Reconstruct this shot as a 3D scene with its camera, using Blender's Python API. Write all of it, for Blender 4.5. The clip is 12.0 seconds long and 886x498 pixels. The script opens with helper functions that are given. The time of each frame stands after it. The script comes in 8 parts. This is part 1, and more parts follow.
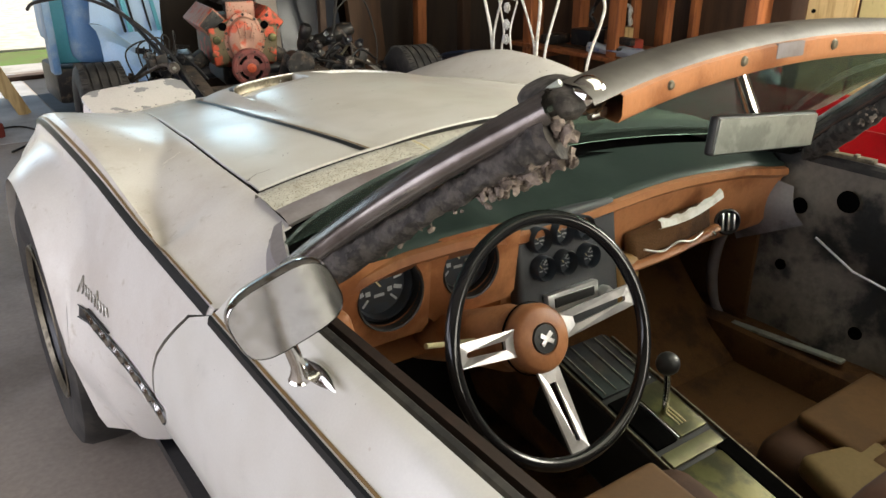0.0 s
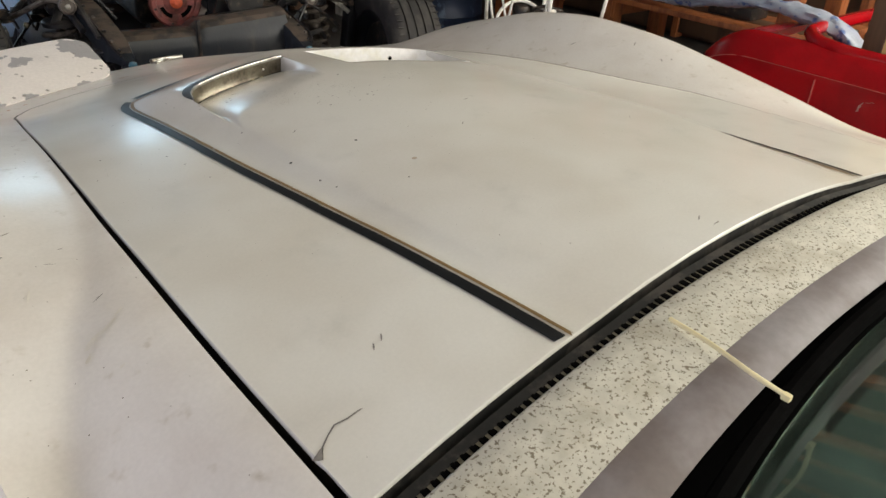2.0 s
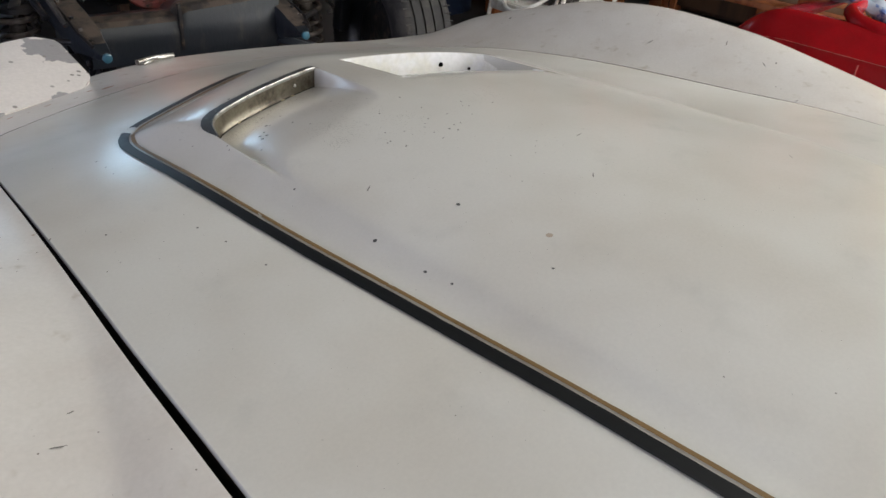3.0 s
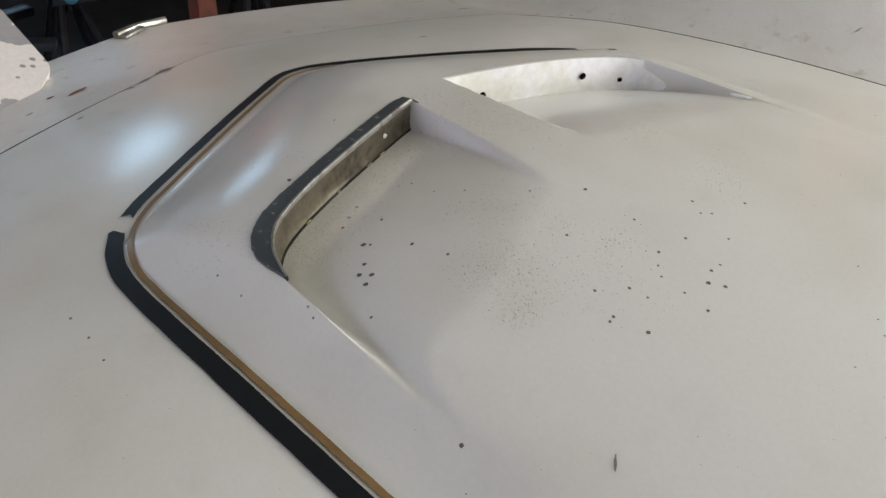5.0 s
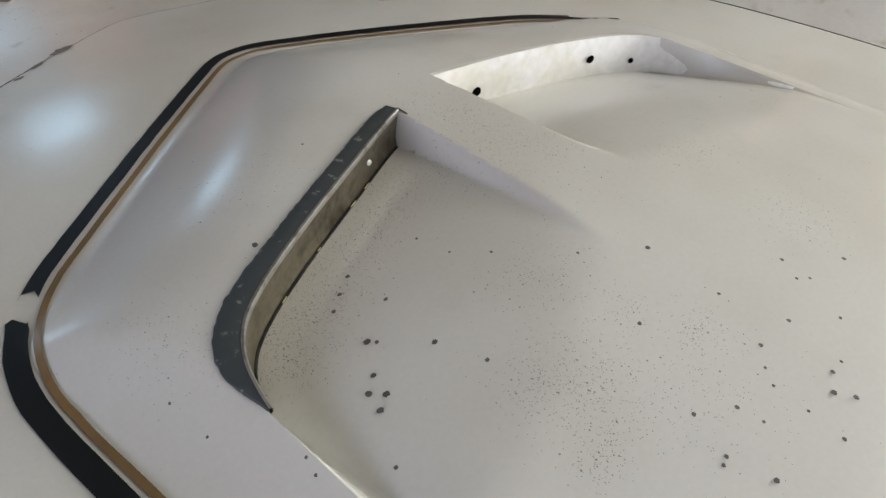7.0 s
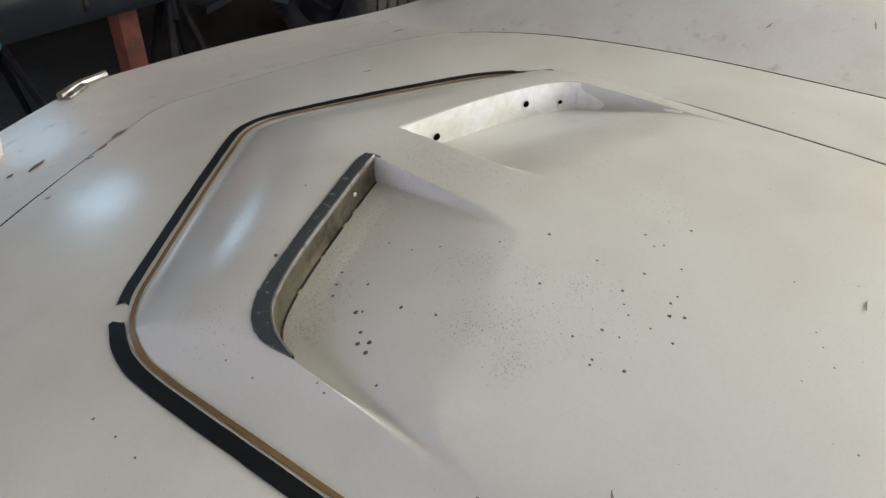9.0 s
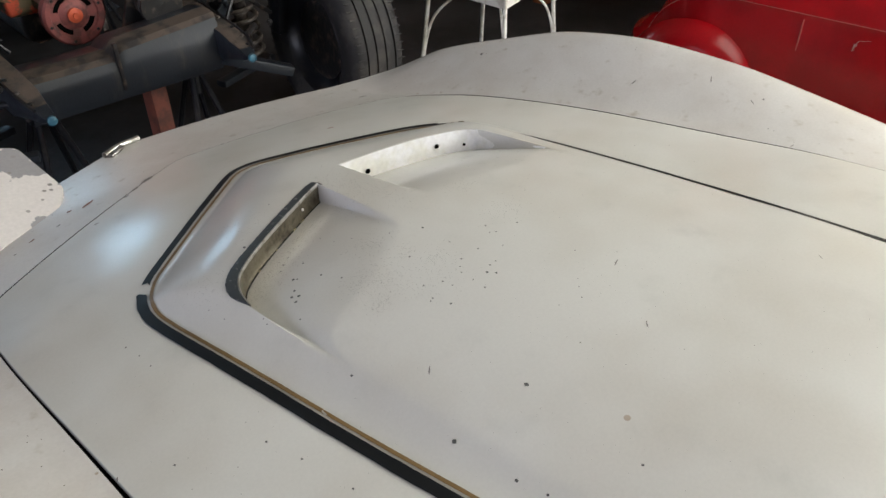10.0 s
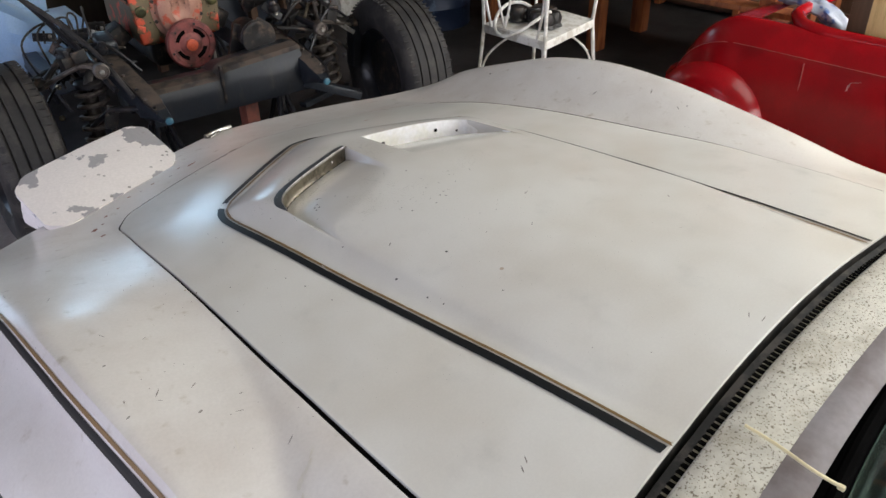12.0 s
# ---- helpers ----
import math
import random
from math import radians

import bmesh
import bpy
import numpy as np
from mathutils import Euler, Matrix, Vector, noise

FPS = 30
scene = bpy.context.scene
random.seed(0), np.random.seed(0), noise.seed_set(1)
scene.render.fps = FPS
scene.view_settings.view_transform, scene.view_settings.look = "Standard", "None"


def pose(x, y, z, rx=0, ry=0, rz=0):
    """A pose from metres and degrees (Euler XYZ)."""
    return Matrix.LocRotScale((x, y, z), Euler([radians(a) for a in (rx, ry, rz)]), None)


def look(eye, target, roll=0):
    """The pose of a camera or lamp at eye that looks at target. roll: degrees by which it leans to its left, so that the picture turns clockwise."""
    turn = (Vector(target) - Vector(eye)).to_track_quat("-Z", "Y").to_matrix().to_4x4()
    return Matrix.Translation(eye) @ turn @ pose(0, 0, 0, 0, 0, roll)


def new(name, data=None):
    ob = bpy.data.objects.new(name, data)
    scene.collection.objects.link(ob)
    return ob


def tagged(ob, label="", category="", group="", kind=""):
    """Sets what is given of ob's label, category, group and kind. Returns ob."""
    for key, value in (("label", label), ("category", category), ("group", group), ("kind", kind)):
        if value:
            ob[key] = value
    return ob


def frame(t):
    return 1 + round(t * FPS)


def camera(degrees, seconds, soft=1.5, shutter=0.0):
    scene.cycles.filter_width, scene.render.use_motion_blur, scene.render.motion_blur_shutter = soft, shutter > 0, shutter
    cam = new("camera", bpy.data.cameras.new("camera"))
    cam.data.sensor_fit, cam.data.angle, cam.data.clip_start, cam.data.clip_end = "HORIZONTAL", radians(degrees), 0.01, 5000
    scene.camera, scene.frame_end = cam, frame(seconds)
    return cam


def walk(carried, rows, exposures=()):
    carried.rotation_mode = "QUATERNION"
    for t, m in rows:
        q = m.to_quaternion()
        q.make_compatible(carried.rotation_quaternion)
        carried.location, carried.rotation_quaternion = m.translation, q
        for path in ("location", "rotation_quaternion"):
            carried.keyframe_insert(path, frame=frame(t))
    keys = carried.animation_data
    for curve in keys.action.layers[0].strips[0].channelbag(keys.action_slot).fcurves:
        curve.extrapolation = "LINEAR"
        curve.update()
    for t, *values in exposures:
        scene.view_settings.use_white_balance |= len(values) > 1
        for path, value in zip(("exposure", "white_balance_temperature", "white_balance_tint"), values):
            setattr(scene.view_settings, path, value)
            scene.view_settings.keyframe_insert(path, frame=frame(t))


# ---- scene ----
cam = camera(60.2, 12.0)
PATH = [
    (0, (-1.042, -1.279, 1.27), (0.016, 0.23, 0.493), 0.1),
    (0.3, (-1.007, -1.108, 1.294), (0.039, 0.399, 0.497), -0.4),
    (0.5, (-0.991, -0.996, 1.28), (0.066, 0.501, 0.48), -0.0),
    (0.7, (-0.99, -0.891, 1.295), (0.084, 0.58, 0.468), -0.1),
    (1, (-0.96, -0.727, 1.298), (0.146, 0.691, 0.423), 0.6),
    (1.5, (-0.878, -0.512, 1.286), (0.27, 0.835, 0.354), 2.0),
    (2, (-0.783, -0.313, 1.255), (0.407, 0.966, 0.28), 3.7),
    (2.5, (-0.766, -0.137, 1.256), (0.456, 1.074, 0.235), 4.8),
    (3, (-0.709, 0.031, 1.232), (0.521, 1.215, 0.19), 4.3),
    (3.5, (-0.635, 0.176, 1.214), (0.566, 1.366, 0.145), 4.5),
    (3.7, (-0.619, 0.212, 1.224), (0.55, 1.411, 0.131), 4.3),
    (5.3, (-0.479, 0.579, 1.183), (0.708, 1.523, -0.12), 7.6),
    (5.5, (-0.46, 0.619, 1.172), (0.746, 1.506, -0.154), 8.8),
    (6, (-0.424, 0.676, 1.172), (0.796, 1.482, -0.193), 10.5),
    (6.5, (-0.411, 0.68, 1.171), (0.805, 1.452, -0.216), 10.6),
    (7, (-0.419, 0.68, 1.176), (0.8, 1.443, -0.214), 10.4),
    (7.2, (-0.425, 0.682, 1.176), (0.808, 1.442, -0.204), 10.7),
    (8.8, (-0.511, 0.578, 1.256), (0.731, 1.439, -0.054), 4.6),
    (9, (-0.529, 0.54, 1.288), (0.709, 1.414, -0.018), 3.5),
    (9.5, (-0.584, 0.388, 1.364), (0.653, 1.306, 0.09), 1.7),
    (10, (-0.683, 0.227, 1.444), (0.573, 1.229, 0.253), -0.3),
    (10.5, (-0.789, 0.098, 1.485), (0.467, 1.154, 0.342), -2.1),
    (11, (-0.847, -0.022, 1.511), (0.381, 1.083, 0.385), -2.3),
    (11.2, (-0.862, -0.082, 1.526), (0.348, 1.047, 0.403), -2.0),
    (11.5, (-0.885, -0.16, 1.531), (0.303, 1.002, 0.418), -1.7),
    (12, (-0.934, -0.254, 1.543), (0.231, 0.962, 0.465), -1.5),
]
walk(cam, [(t, look(eye, target, roll)) for t, eye, target, roll in PATH],
     [(0.0, 0.22, 6950, 9), (0.5, 0.08, 6750, 8), (1.0, -0.04, 6520, 6), (1.5, -0.04, 6620, 8), (2.0, -0.07, 6780, 12), (2.5, -0.17, 6420, 11), (3.0, -0.18, 6200, 14), (3.5, -0.11, 6200, 15), (6.0, -0.04, 6270, 13), (6.5, -0.03, 6260, 13), (9.0, -0.03, 6300, 13), (9.5, -0.04, 6260, 11), (10.5, -0.03, 6270, 14), (12.0, -0.04, 6170, 15)])

# ---------------------------------------------------------------- world and lights
world = bpy.data.worlds.new("world")
scene.world = world
world.use_nodes = True
sky = world.node_tree.nodes.new("ShaderNodeTexSky")
sky.sky_type, sky.sun_disc = "NISHITA", False
sky.sun_elevation, sky.sun_rotation = radians(48), radians(200)
world.node_tree.links.new(sky.outputs[0], world.node_tree.nodes["Background"].inputs[0])
world.node_tree.nodes["Background"].inputs[1].default_value = 0.12


def lamp(name, kind, m, energy, color, size=(1, 1), angle=0.0):
    data = bpy.data.lights.new(name, kind)
    data.energy, data.color = energy, color
    if kind == "AREA":
        data.shape, data.size, data.size_y = "RECTANGLE", size[0], size[1]
    if kind == "SUN":
        data.angle = radians(angle)
    ob = new(name, data)
    ob.matrix_world = m
    return ob


lamp("sun", "SUN", look((-4, 16, 14), (0, 9, 0)), 5.0, (1.0, 0.94, 0.85), angle=0.5)
# daylight standing in the open doorways and windows
lamp("door_daylight_front", "AREA", look((-1.45, 6.78, 1.45), (-0.6, 3.4, 0.3)), 18, (0.62, 0.82, 1.0), (2.1, 0.95))
lamp("window_daylight", "AREA", look((1.55, 6.78, 2.10), (0.0, 0.8, 0.8)), 6, (0.50, 0.79, 1.0), (0.58, 0.28))
lamp("door_daylight_side", "AREA", look((-4.38, -0.2, 1.30), (0, -0.2, 0.80)), 136, (0.87, 0.86, 1.0), (5.6, 2.2))
lamp("door_daylight_back", "AREA", look((0.7, -5.38, 1.4), (0.5, 0, 1.0)), 280, (1.0, 0.975, 0.87), (3.9, 2.3))
lamp("window_daylight_east", "AREA", look((4.2, -1.4, 2.45), (-0.2, 0.5, 0.8)), 262, (1.0, 0.985, 0.89), (3.0, 1.3))
# overhead fill lamp added over the rear of the garage, no roof opening known
lamp("overhead_fill", "AREA", look((1.7, -1.6, 3.56), (1.7, -1.6, 0)), 66, (1.0, 0.99, 0.85), (3.6, 3.6))

# ---------------------------------------------------------------- node materials
MATS = {}


def material(name, color, rough=0.5, metal=0.0, second=None, scale=8.0, mix=(0.45, 0.62), grain=0.06, grain_scale=120.0,
             bump=0.1, bump_scale=60.0, coat=0.0, spots=None, rough_var=0.08, transmission=0.0, stretch=(1, 1, 1), emit=0.0, island=0.0, ior=1.45, stain_detail=6.0, smudge=None):
    """A surface with stains at one scale, grain at another, fine relief, and small chips of another colour."""
    if name in MATS:
        return MATS[name]
    mat = bpy.data.materials.new(name)
    mat.use_nodes = True
    nt = mat.node_tree
    n, l = nt.nodes, nt.links
    b = n["Principled BSDF"]
    b.inputs["Metallic"].default_value = metal
    b.inputs["Coat Weight"].default_value = coat
    b.inputs["Coat Roughness"].default_value = 0.18
    b.inputs["Transmission Weight"].default_value = transmission
    b.inputs["IOR"].default_value = ior
    co = n.new("ShaderNodeTexCoord")
    mp = n.new("ShaderNodeMapping")
    mp.inputs["Scale"].default_value = stretch
    l.new(co.outputs["Object"], mp.inputs["Vector"])

    def tex(sc, detail=4.0, rough_n=0.55):
        t = n.new("ShaderNodeTexNoise")
        t.inputs["Scale"].default_value, t.inputs["Detail"].default_value, t.inputs["Roughness"].default_value = sc, detail, rough_n
        l.new(mp.outputs[0], t.inputs["Vector"])
        return t

    def ramp(src, a, z):
        r = n.new("ShaderNodeMapRange")
        r.inputs["From Min"].default_value, r.inputs["From Max"].default_value = a, z
        r.interpolation_type = "SMOOTHSTEP"
        l.new(src, r.inputs["Value"])
        return r.outputs[0]

    def blend(fac, a, z, mode="MIX"):
        m = n.new("ShaderNodeMix")
        m.data_type, m.blend_type = "RGBA", mode
        if isinstance(fac, float):
            m.inputs[0].default_value = fac
        else:
            l.new(fac, m.inputs[0])
        for sock, v in ((m.inputs[6], a), (m.inputs[7], z)):
            if isinstance(v, tuple):
                sock.default_value = (*v, 1)
            else:
                l.new(v, sock)
        return m.outputs[2]

    stain = tex(scale, stain_detail, 0.6)
    col = blend(ramp(stain.outputs[0], *mix), color, second or tuple(c * 0.8 for c in color))
    if smudge:
        sc, lo, hi, sm_color = smudge
        col = blend(ramp(tex(sc, 3.0).outputs[0], lo, hi), col, sm_color)
    g = tex(grain_scale, 3.0)
    gv = n.new("ShaderNodeMapRange")
    gv.inputs["To Min"].default_value, gv.inputs["To Max"].default_value = 1 - grain, 1 + grain
    gv.inputs["From Min"].default_value, gv.inputs["From Max"].default_value = 0.3, 0.7
    l.new(g.outputs[0], gv.inputs["Value"])
    gc = n.new("ShaderNodeVectorMath")
    gc.operation = "SCALE"
    l.new(col, gc.inputs[0])
    l.new(gv.outputs[0], gc.inputs["Scale"])
    col = gc.outputs[0]
    for sp_scale, sp_size, sp_patch, sp_color in spots or ():
        v = n.new("ShaderNodeTexVoronoi")
        v.inputs["Scale"].default_value = sp_scale
        l.new(mp.outputs[0], v.inputs["Vector"])
        p = tex(sp_scale * 0.11, 3.0)
        hit = n.new("ShaderNodeMath")
        hit.operation = "MULTIPLY"
        l.new(ramp(v.outputs["Distance"], sp_size, sp_size * 0.75), hit.inputs[0])
        l.new(ramp(p.outputs[0], sp_patch, sp_patch + 0.10), hit.inputs[1])
        col = blend(hit.outputs[0], col, sp_color)
    l.new(col, b.inputs["Base Color"])
    rv = n.new("ShaderNodeMapRange")
    rv.inputs["To Min"].default_value, rv.inputs["To Max"].default_value = max(0.02, rough - rough_var), min(1, rough + rough_var)
    rv.inputs["From Min"].default_value, rv.inputs["From Max"].default_value = 0.0, 1.0
    l.new(stain.outputs[0], rv.inputs["Value"])
    l.new(rv.outputs[0], b.inputs["Roughness"])
    if bump:
        bt = tex(bump_scale, 5.0)
        bn = n.new("ShaderNodeBump")
        bn.inputs["Strength"].default_value, bn.inputs["Distance"].default_value = bump, 0.004
        l.new(bt.outputs[0], bn.inputs["Height"])
        l.new(bn.outputs[0], b.inputs["Normal"])
    if emit:
        b.inputs["Emission Color"].default_value = (*color, 1)
        b.inputs["Emission Strength"].default_value = emit
    MATS[name] = mat
    return mat


PAINT = material("aged_white_paint", (0.66, 0.655, 0.62), 0.215, 0, (0.585, 0.565, 0.515), 5.0, (0.32, 0.78), 0.02, 300, 0.012, 25, coat=0.15, stain_detail=2.0, rough_var=0.015, smudge=(14, 0.53, 1.30, (0.38, 0.385, 0.365)),
                 spots=[(60, 0.06, 0.56, (0.13, 0.12, 0.11)), (22, 0.09, 0.62, (0.32, 0.22, 0.13))])
WING_PAINT = material("stained_white_wing_paint", (0.675, 0.655, 0.625), 0.225, 0, (0.60, 0.565, 0.525), 6.0, (0.35, 0.75), 0.03, 220, 0.015, 25, coat=0.15, stain_detail=3.0, rough_var=0.03, smudge=(34, 0.60, 0.86, (0.46, 0.415, 0.35)),
                      spots=[(75, 0.07, 0.52, (0.15, 0.13, 0.11)), (24, 0.10, 0.58, (0.40, 0.33, 0.25))])
BARE = material("clean_white_primer", (0.86, 0.86, 0.87), 0.4, 0, (0.78, 0.77, 0.72), 14, bump=0.02)
# black that carries the shade between panels in its colour
GAP_BLACK = material("gap_shade_black", (0.02, 0.02, 0.019), 0.7, 0, (0.05, 0.045, 0.04), 30, ior=1.25)
PEEL = material("peeling_white_paint", (0.79, 0.75, 0.725), 0.5, 0, (0.36, 0.35, 0.36), 9, (0.55, 0.565), 0.05, 150, 0.06, 30, smudge=(5, 0.50, 0.95, (0.58, 0.55, 0.52)),
                spots=[(34, 0.16, 0.50, (0.30, 0.28, 0.26))])
DIRTY = material("speckled_dirty_paint", (0.50, 0.485, 0.42), 0.65, 0, (0.40, 0.375, 0.31), 22, (0.45, 0.70), 0.10, 60, 0.1, 90, smudge=(290, 0.555, 0.64, (0.17, 0.145, 0.105)),
                 spots=[(330, 0.15, 0.55, (0.13, 0.11, 0.09)), (12, 0.30, 0.60, (0.40, 0.31, 0.20))])
GREY = material("grey_lilac_primer", (0.215, 0.198, 0.205), 0.58, 0, (0.135, 0.112, 0.108), 4, (0.48, 0.70), bump=0.03, ior=1.3,
                spots=[(9, 0.30, 0.62, (0.11, 0.07, 0.05))])
BLACK_TAPE = material("black_tape", (0.0075, 0.009, 0.0105), 0.4, grain=0.1, bump=0.03)
GOLD_TAPE = material("gold_tape", (0.22, 0.14, 0.06), 0.4, grain=0.06, bump=0.02)
# near black, so gaps, holes and cavities read as deep shade
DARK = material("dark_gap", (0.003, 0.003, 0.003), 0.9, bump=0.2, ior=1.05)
EDGE_METAL = material("dulled_metal_edge", (0.42, 0.41, 0.38), 0.36, 0.7, (0.22, 0.20, 0.17), 60, (0.45, 0.65), 0.1, 200, 0.05, 120)
CHROME = material("pitted_chrome", (0.72, 0.72, 0.70), 0.14, 1.0, (0.42, 0.38, 0.32), 40, (0.55, 0.75), 0.1, 200, 0.03, 120)
TRIM_DARK = material("weathered_trim", (0.066, 0.074, 0.077), 0.42, 0.2, (0.24, 0.25, 0.24), 120, (0.60, 0.66), bump=0.1)
RUSTY_CHROME = material("rusty_chrome", (0.165, 0.145, 0.105), 0.36, 0.55, (0.055, 0.044, 0.030), 45, (0.44, 0.72), 0.15, 220, bump=0.10)
RUBBER = material("old_rubber", (0.022, 0.021, 0.021), 0.7, 0, (0.05, 0.046, 0.042), 12, bump=0.25)
STEEL_BLACK = material("black_painted_frame", (0.013, 0.014, 0.017), 0.3, 0.1, (0.05, 0.044, 0.040), 9, (0.5, 0.7), bump=0.15)
GREASE = material("greasy_cast_iron", (0.020, 0.019, 0.019), 0.42, 0.3, (0.135, 0.098, 0.074), 22, (0.50, 0.74), bump=0.45)
DUSTY_FRAME = material("dusty_black_frame", (0.020, 0.024, 0.030), 0.32, 0.1, (0.10, 0.082, 0.068), 6, (0.54, 0.92), 0.12, 90, bump=0.15, stretch=(2.5, 2.5, 0.7))
DUST_BROWN = material("brown_road_dust", (0.085, 0.064, 0.050), 0.85, 0, (0.03, 0.026, 0.024), 14, bump=0.3)
SPRING_GREY = material("dusty_spring_steel", (0.135, 0.115, 0.10), 0.5, 0.3, (0.06, 0.05, 0.043), 30, bump=0.2)
DULL_RED = material("dull_red_pulley", (0.25, 0.075, 0.066), 0.55, 0.1, (0.13, 0.05, 0.045), 26, bump=0.25)
ENGINE_RED = material("orange_engine_paint", (0.66, 0.10, 0.050), 0.5, 0, (0.13, 0.08, 0.04), 22, (0.46, 0.58), bump=0.3)
RED_PAINT = material("red_gloss_paint", (0.40, 0.003, 0.008), 0.20, 0, (0.30, 0.002, 0.006), 3, coat=0.3, bump=0.01,
                     spots=[(14, 0.08, 0.6, (0.6, 0.35, 0.34))])
BLUE_PAINT = material("faded_blue_paint", (0.13, 0.27, 0.50), 0.4, 0, (0.26, 0.38, 0.52), 4, bump=0.05)
SADDLE = material("saddle_vinyl", (0.40, 0.172, 0.076), 0.42, 0, (0.22, 0.08, 0.03), 7, bump=0.12, bump_scale=140)
CARPET = material("brown_carpet", (0.115, 0.052, 0.017), 0.95, 0, (0.055, 0.025, 0.010), 7, grain=0.25, grain_scale=350, bump=0.6, bump_scale=320)
DASH_PAD = material("dark_green_dash_pad", (0.018, 0.028, 0.025), 0.36, 0, (0.026, 0.038, 0.034), 7, bump=0.1, bump_scale=200)
BLACK_PLASTIC = material("black_plastic", (0.018, 0.018, 0.019), 0.4, bump=0.05)
FRAME_BROWN = material("oxidised_dark_trim", (0.205, 0.185, 0.178), 0.24, 0.75, (0.075, 0.060, 0.053), 16, (0.38, 0.72), 0.06, 90, 0.02, rough_var=0.06, stretch=(1.6, 0.5, 0.5))
SEAL_RAGGED = material("perished_rubber", (0.060, 0.052, 0.047), 0.7, 0, (0.018, 0.016, 0.015), 55, (0.42, 0.6), 0.2, 200, 0.5, 120)
GLUE = material("torn_foam_residue", (0.23, 0.185, 0.155), 0.95, 0, (0.06, 0.046, 0.038), 45, (0.40, 0.60), 0.2, 250, bump=0.9, bump_scale=150)
CONCRETE = material("garage_concrete", (0.38, 0.325, 0.28), 0.55, 0, (0.22, 0.18, 0.15), 1.6, (0.4, 0.65), 0.1, 60, 0.15, 40)
WOOD_DARK = material("dark_stained_wood", (0.085, 0.045, 0.025), 0.6, 0, (0.05, 0.027, 0.016), 5, bump=0.2, stretch=(1, 1, 0.12))
WOOD_ORANGE = material("orange_brown_timber", (0.34, 0.115, 0.040), 0.5, 0, (0.22, 0.07, 0.028), 7, bump=0.15, stretch=(4, 4, 0.5))
WOOD_PALE = material("pale_pine", (0.62, 0.45, 0.22), 0.55, 0, (0.45, 0.30, 0.13), 5, bump=0.1, stretch=(6, 6, 0.6))
WHITE_IRON = material("white_painted_iron", (0.75, 0.74, 0.70), 0.45, 0, (0.55, 0.52, 0.46), 20, bump=0.1)
PLASTER = material("stained_wall", (0.30, 0.27, 0.24), 0.85, 0, (0.20, 0.17, 0.15), 2.0, bump=0.15)
GRASS = material("grass", (0.14, 0.24, 0.055), 0.9, 0, (0.16, 0.20, 0.07), 2.5, grain=0.3, bump=0.5)
SILVER = material("brushed_aluminium", (0.80, 0.80, 0.80), 0.34, 1.0, (0.72, 0.72, 0.72), 30, bump=0.0)
SPOKE = material("satin_spoke_metal", (0.47, 0.46, 0.46), 0.38, 0.7, (0.36, 0.35, 0.35), 30, bump=0.0)
GLOSS_BLACK = material("glossy_black_rim", (0.010, 0.010, 0.011), 0.16, bump=0.01)
SEAT_BROWN = material("dark_brown_seat_vinyl", (0.055, 0.022, 0.009), 0.75, 0, (0.035, 0.014, 0.006), 7, bump=0.12, bump_scale=140)
PALE_STRIP = material("pale_grey_green_strip", (0.34, 0.37, 0.33), 0.35, 0, (0.20, 0.21, 0.18), 20)
GREEN_BRASS = material("tarnished_console_plate", (0.115, 0.108, 0.045), 0.32, 0.6, (0.055, 0.055, 0.028), 16, bump=0.08)
PALE_TAN = material("pale_tan_cloth", (0.21, 0.145, 0.06), 0.7, 0, (0.20, 0.14, 0.06), 12, bump=0.2)
TAN = material("tan_vinyl_seat", (0.095, 0.047, 0.015), 0.75, 0, (0.12, 0.060, 0.02), 9, bump=0.15)
ZIPTIE = material("yellowed_nylon", (0.66, 0.58, 0.34), 0.4, bump=0.02)
GLASS = bpy.data.materials.new("tinted_glass")
GLASS.use_nodes = True
_g = GLASS.node_tree.nodes["Principled BSDF"]
_g.inputs["Base Color"].default_value = (0.18, 0.275, 0.235, 1)
_g.inputs["Transmission Weight"].default_value = 1.0
_g.inputs["Roughness"].default_value = 0.02
_g.inputs["IOR"].default_value = 1.45
# a thin film of dust lies on the glass
_film = GLASS.node_tree.nodes.new("ShaderNodeBsdfDiffuse")
_film.inputs["Color"].default_value = (0.30, 0.37, 0.32, 1)
_dust = GLASS.node_tree.nodes.new("ShaderNodeTexNoise")
_dust.inputs["Scale"].default_value, _dust.inputs["Detail"].default_value = 6.0, 5.0
_amount = GLASS.node_tree.nodes.new("ShaderNodeMapRange")
_amount.inputs["From Min"].default_value, _amount.inputs["From Max"].default_value = 0.3, 0.7
_amount.inputs["To Min"].default_value, _amount.inputs["To Max"].default_value = 0.04, 0.13
_both = GLASS.node_tree.nodes.new("ShaderNodeMixShader")
GLASS.node_tree.links.new(_dust.outputs[0], _amount.inputs["Value"])
GLASS.node_tree.links.new(_amount.outputs[0], _both.inputs[0])
GLASS.node_tree.links.new(_g.outputs[0], _both.inputs[1])
GLASS.node_tree.links.new(_film.outputs[0], _both.inputs[2])
GLASS.node_tree.links.new(_both.outputs[0], GLASS.node_tree.nodes["Material Output"].inputs["Surface"])
# rear-view mirror: its reflection is put into a grey-green base colour
MIRROR_GREY = material("mirror_reflection_grey", (0.27, 0.285, 0.255), 0.42, 0.55, (0.19, 0.20, 0.18), 25, bump=0.0)
MIRROR = material("dusty_mirror", (0.75, 0.75, 0.74), 0.12, 1.0, (0.6, 0.6, 0.58), 30, bump=0.0)


# ---------------------------------------------------------------- building helpers
def empty(name, m=None):
    ob = new(name)
    ob.matrix_world = m or Matrix()
    return ob


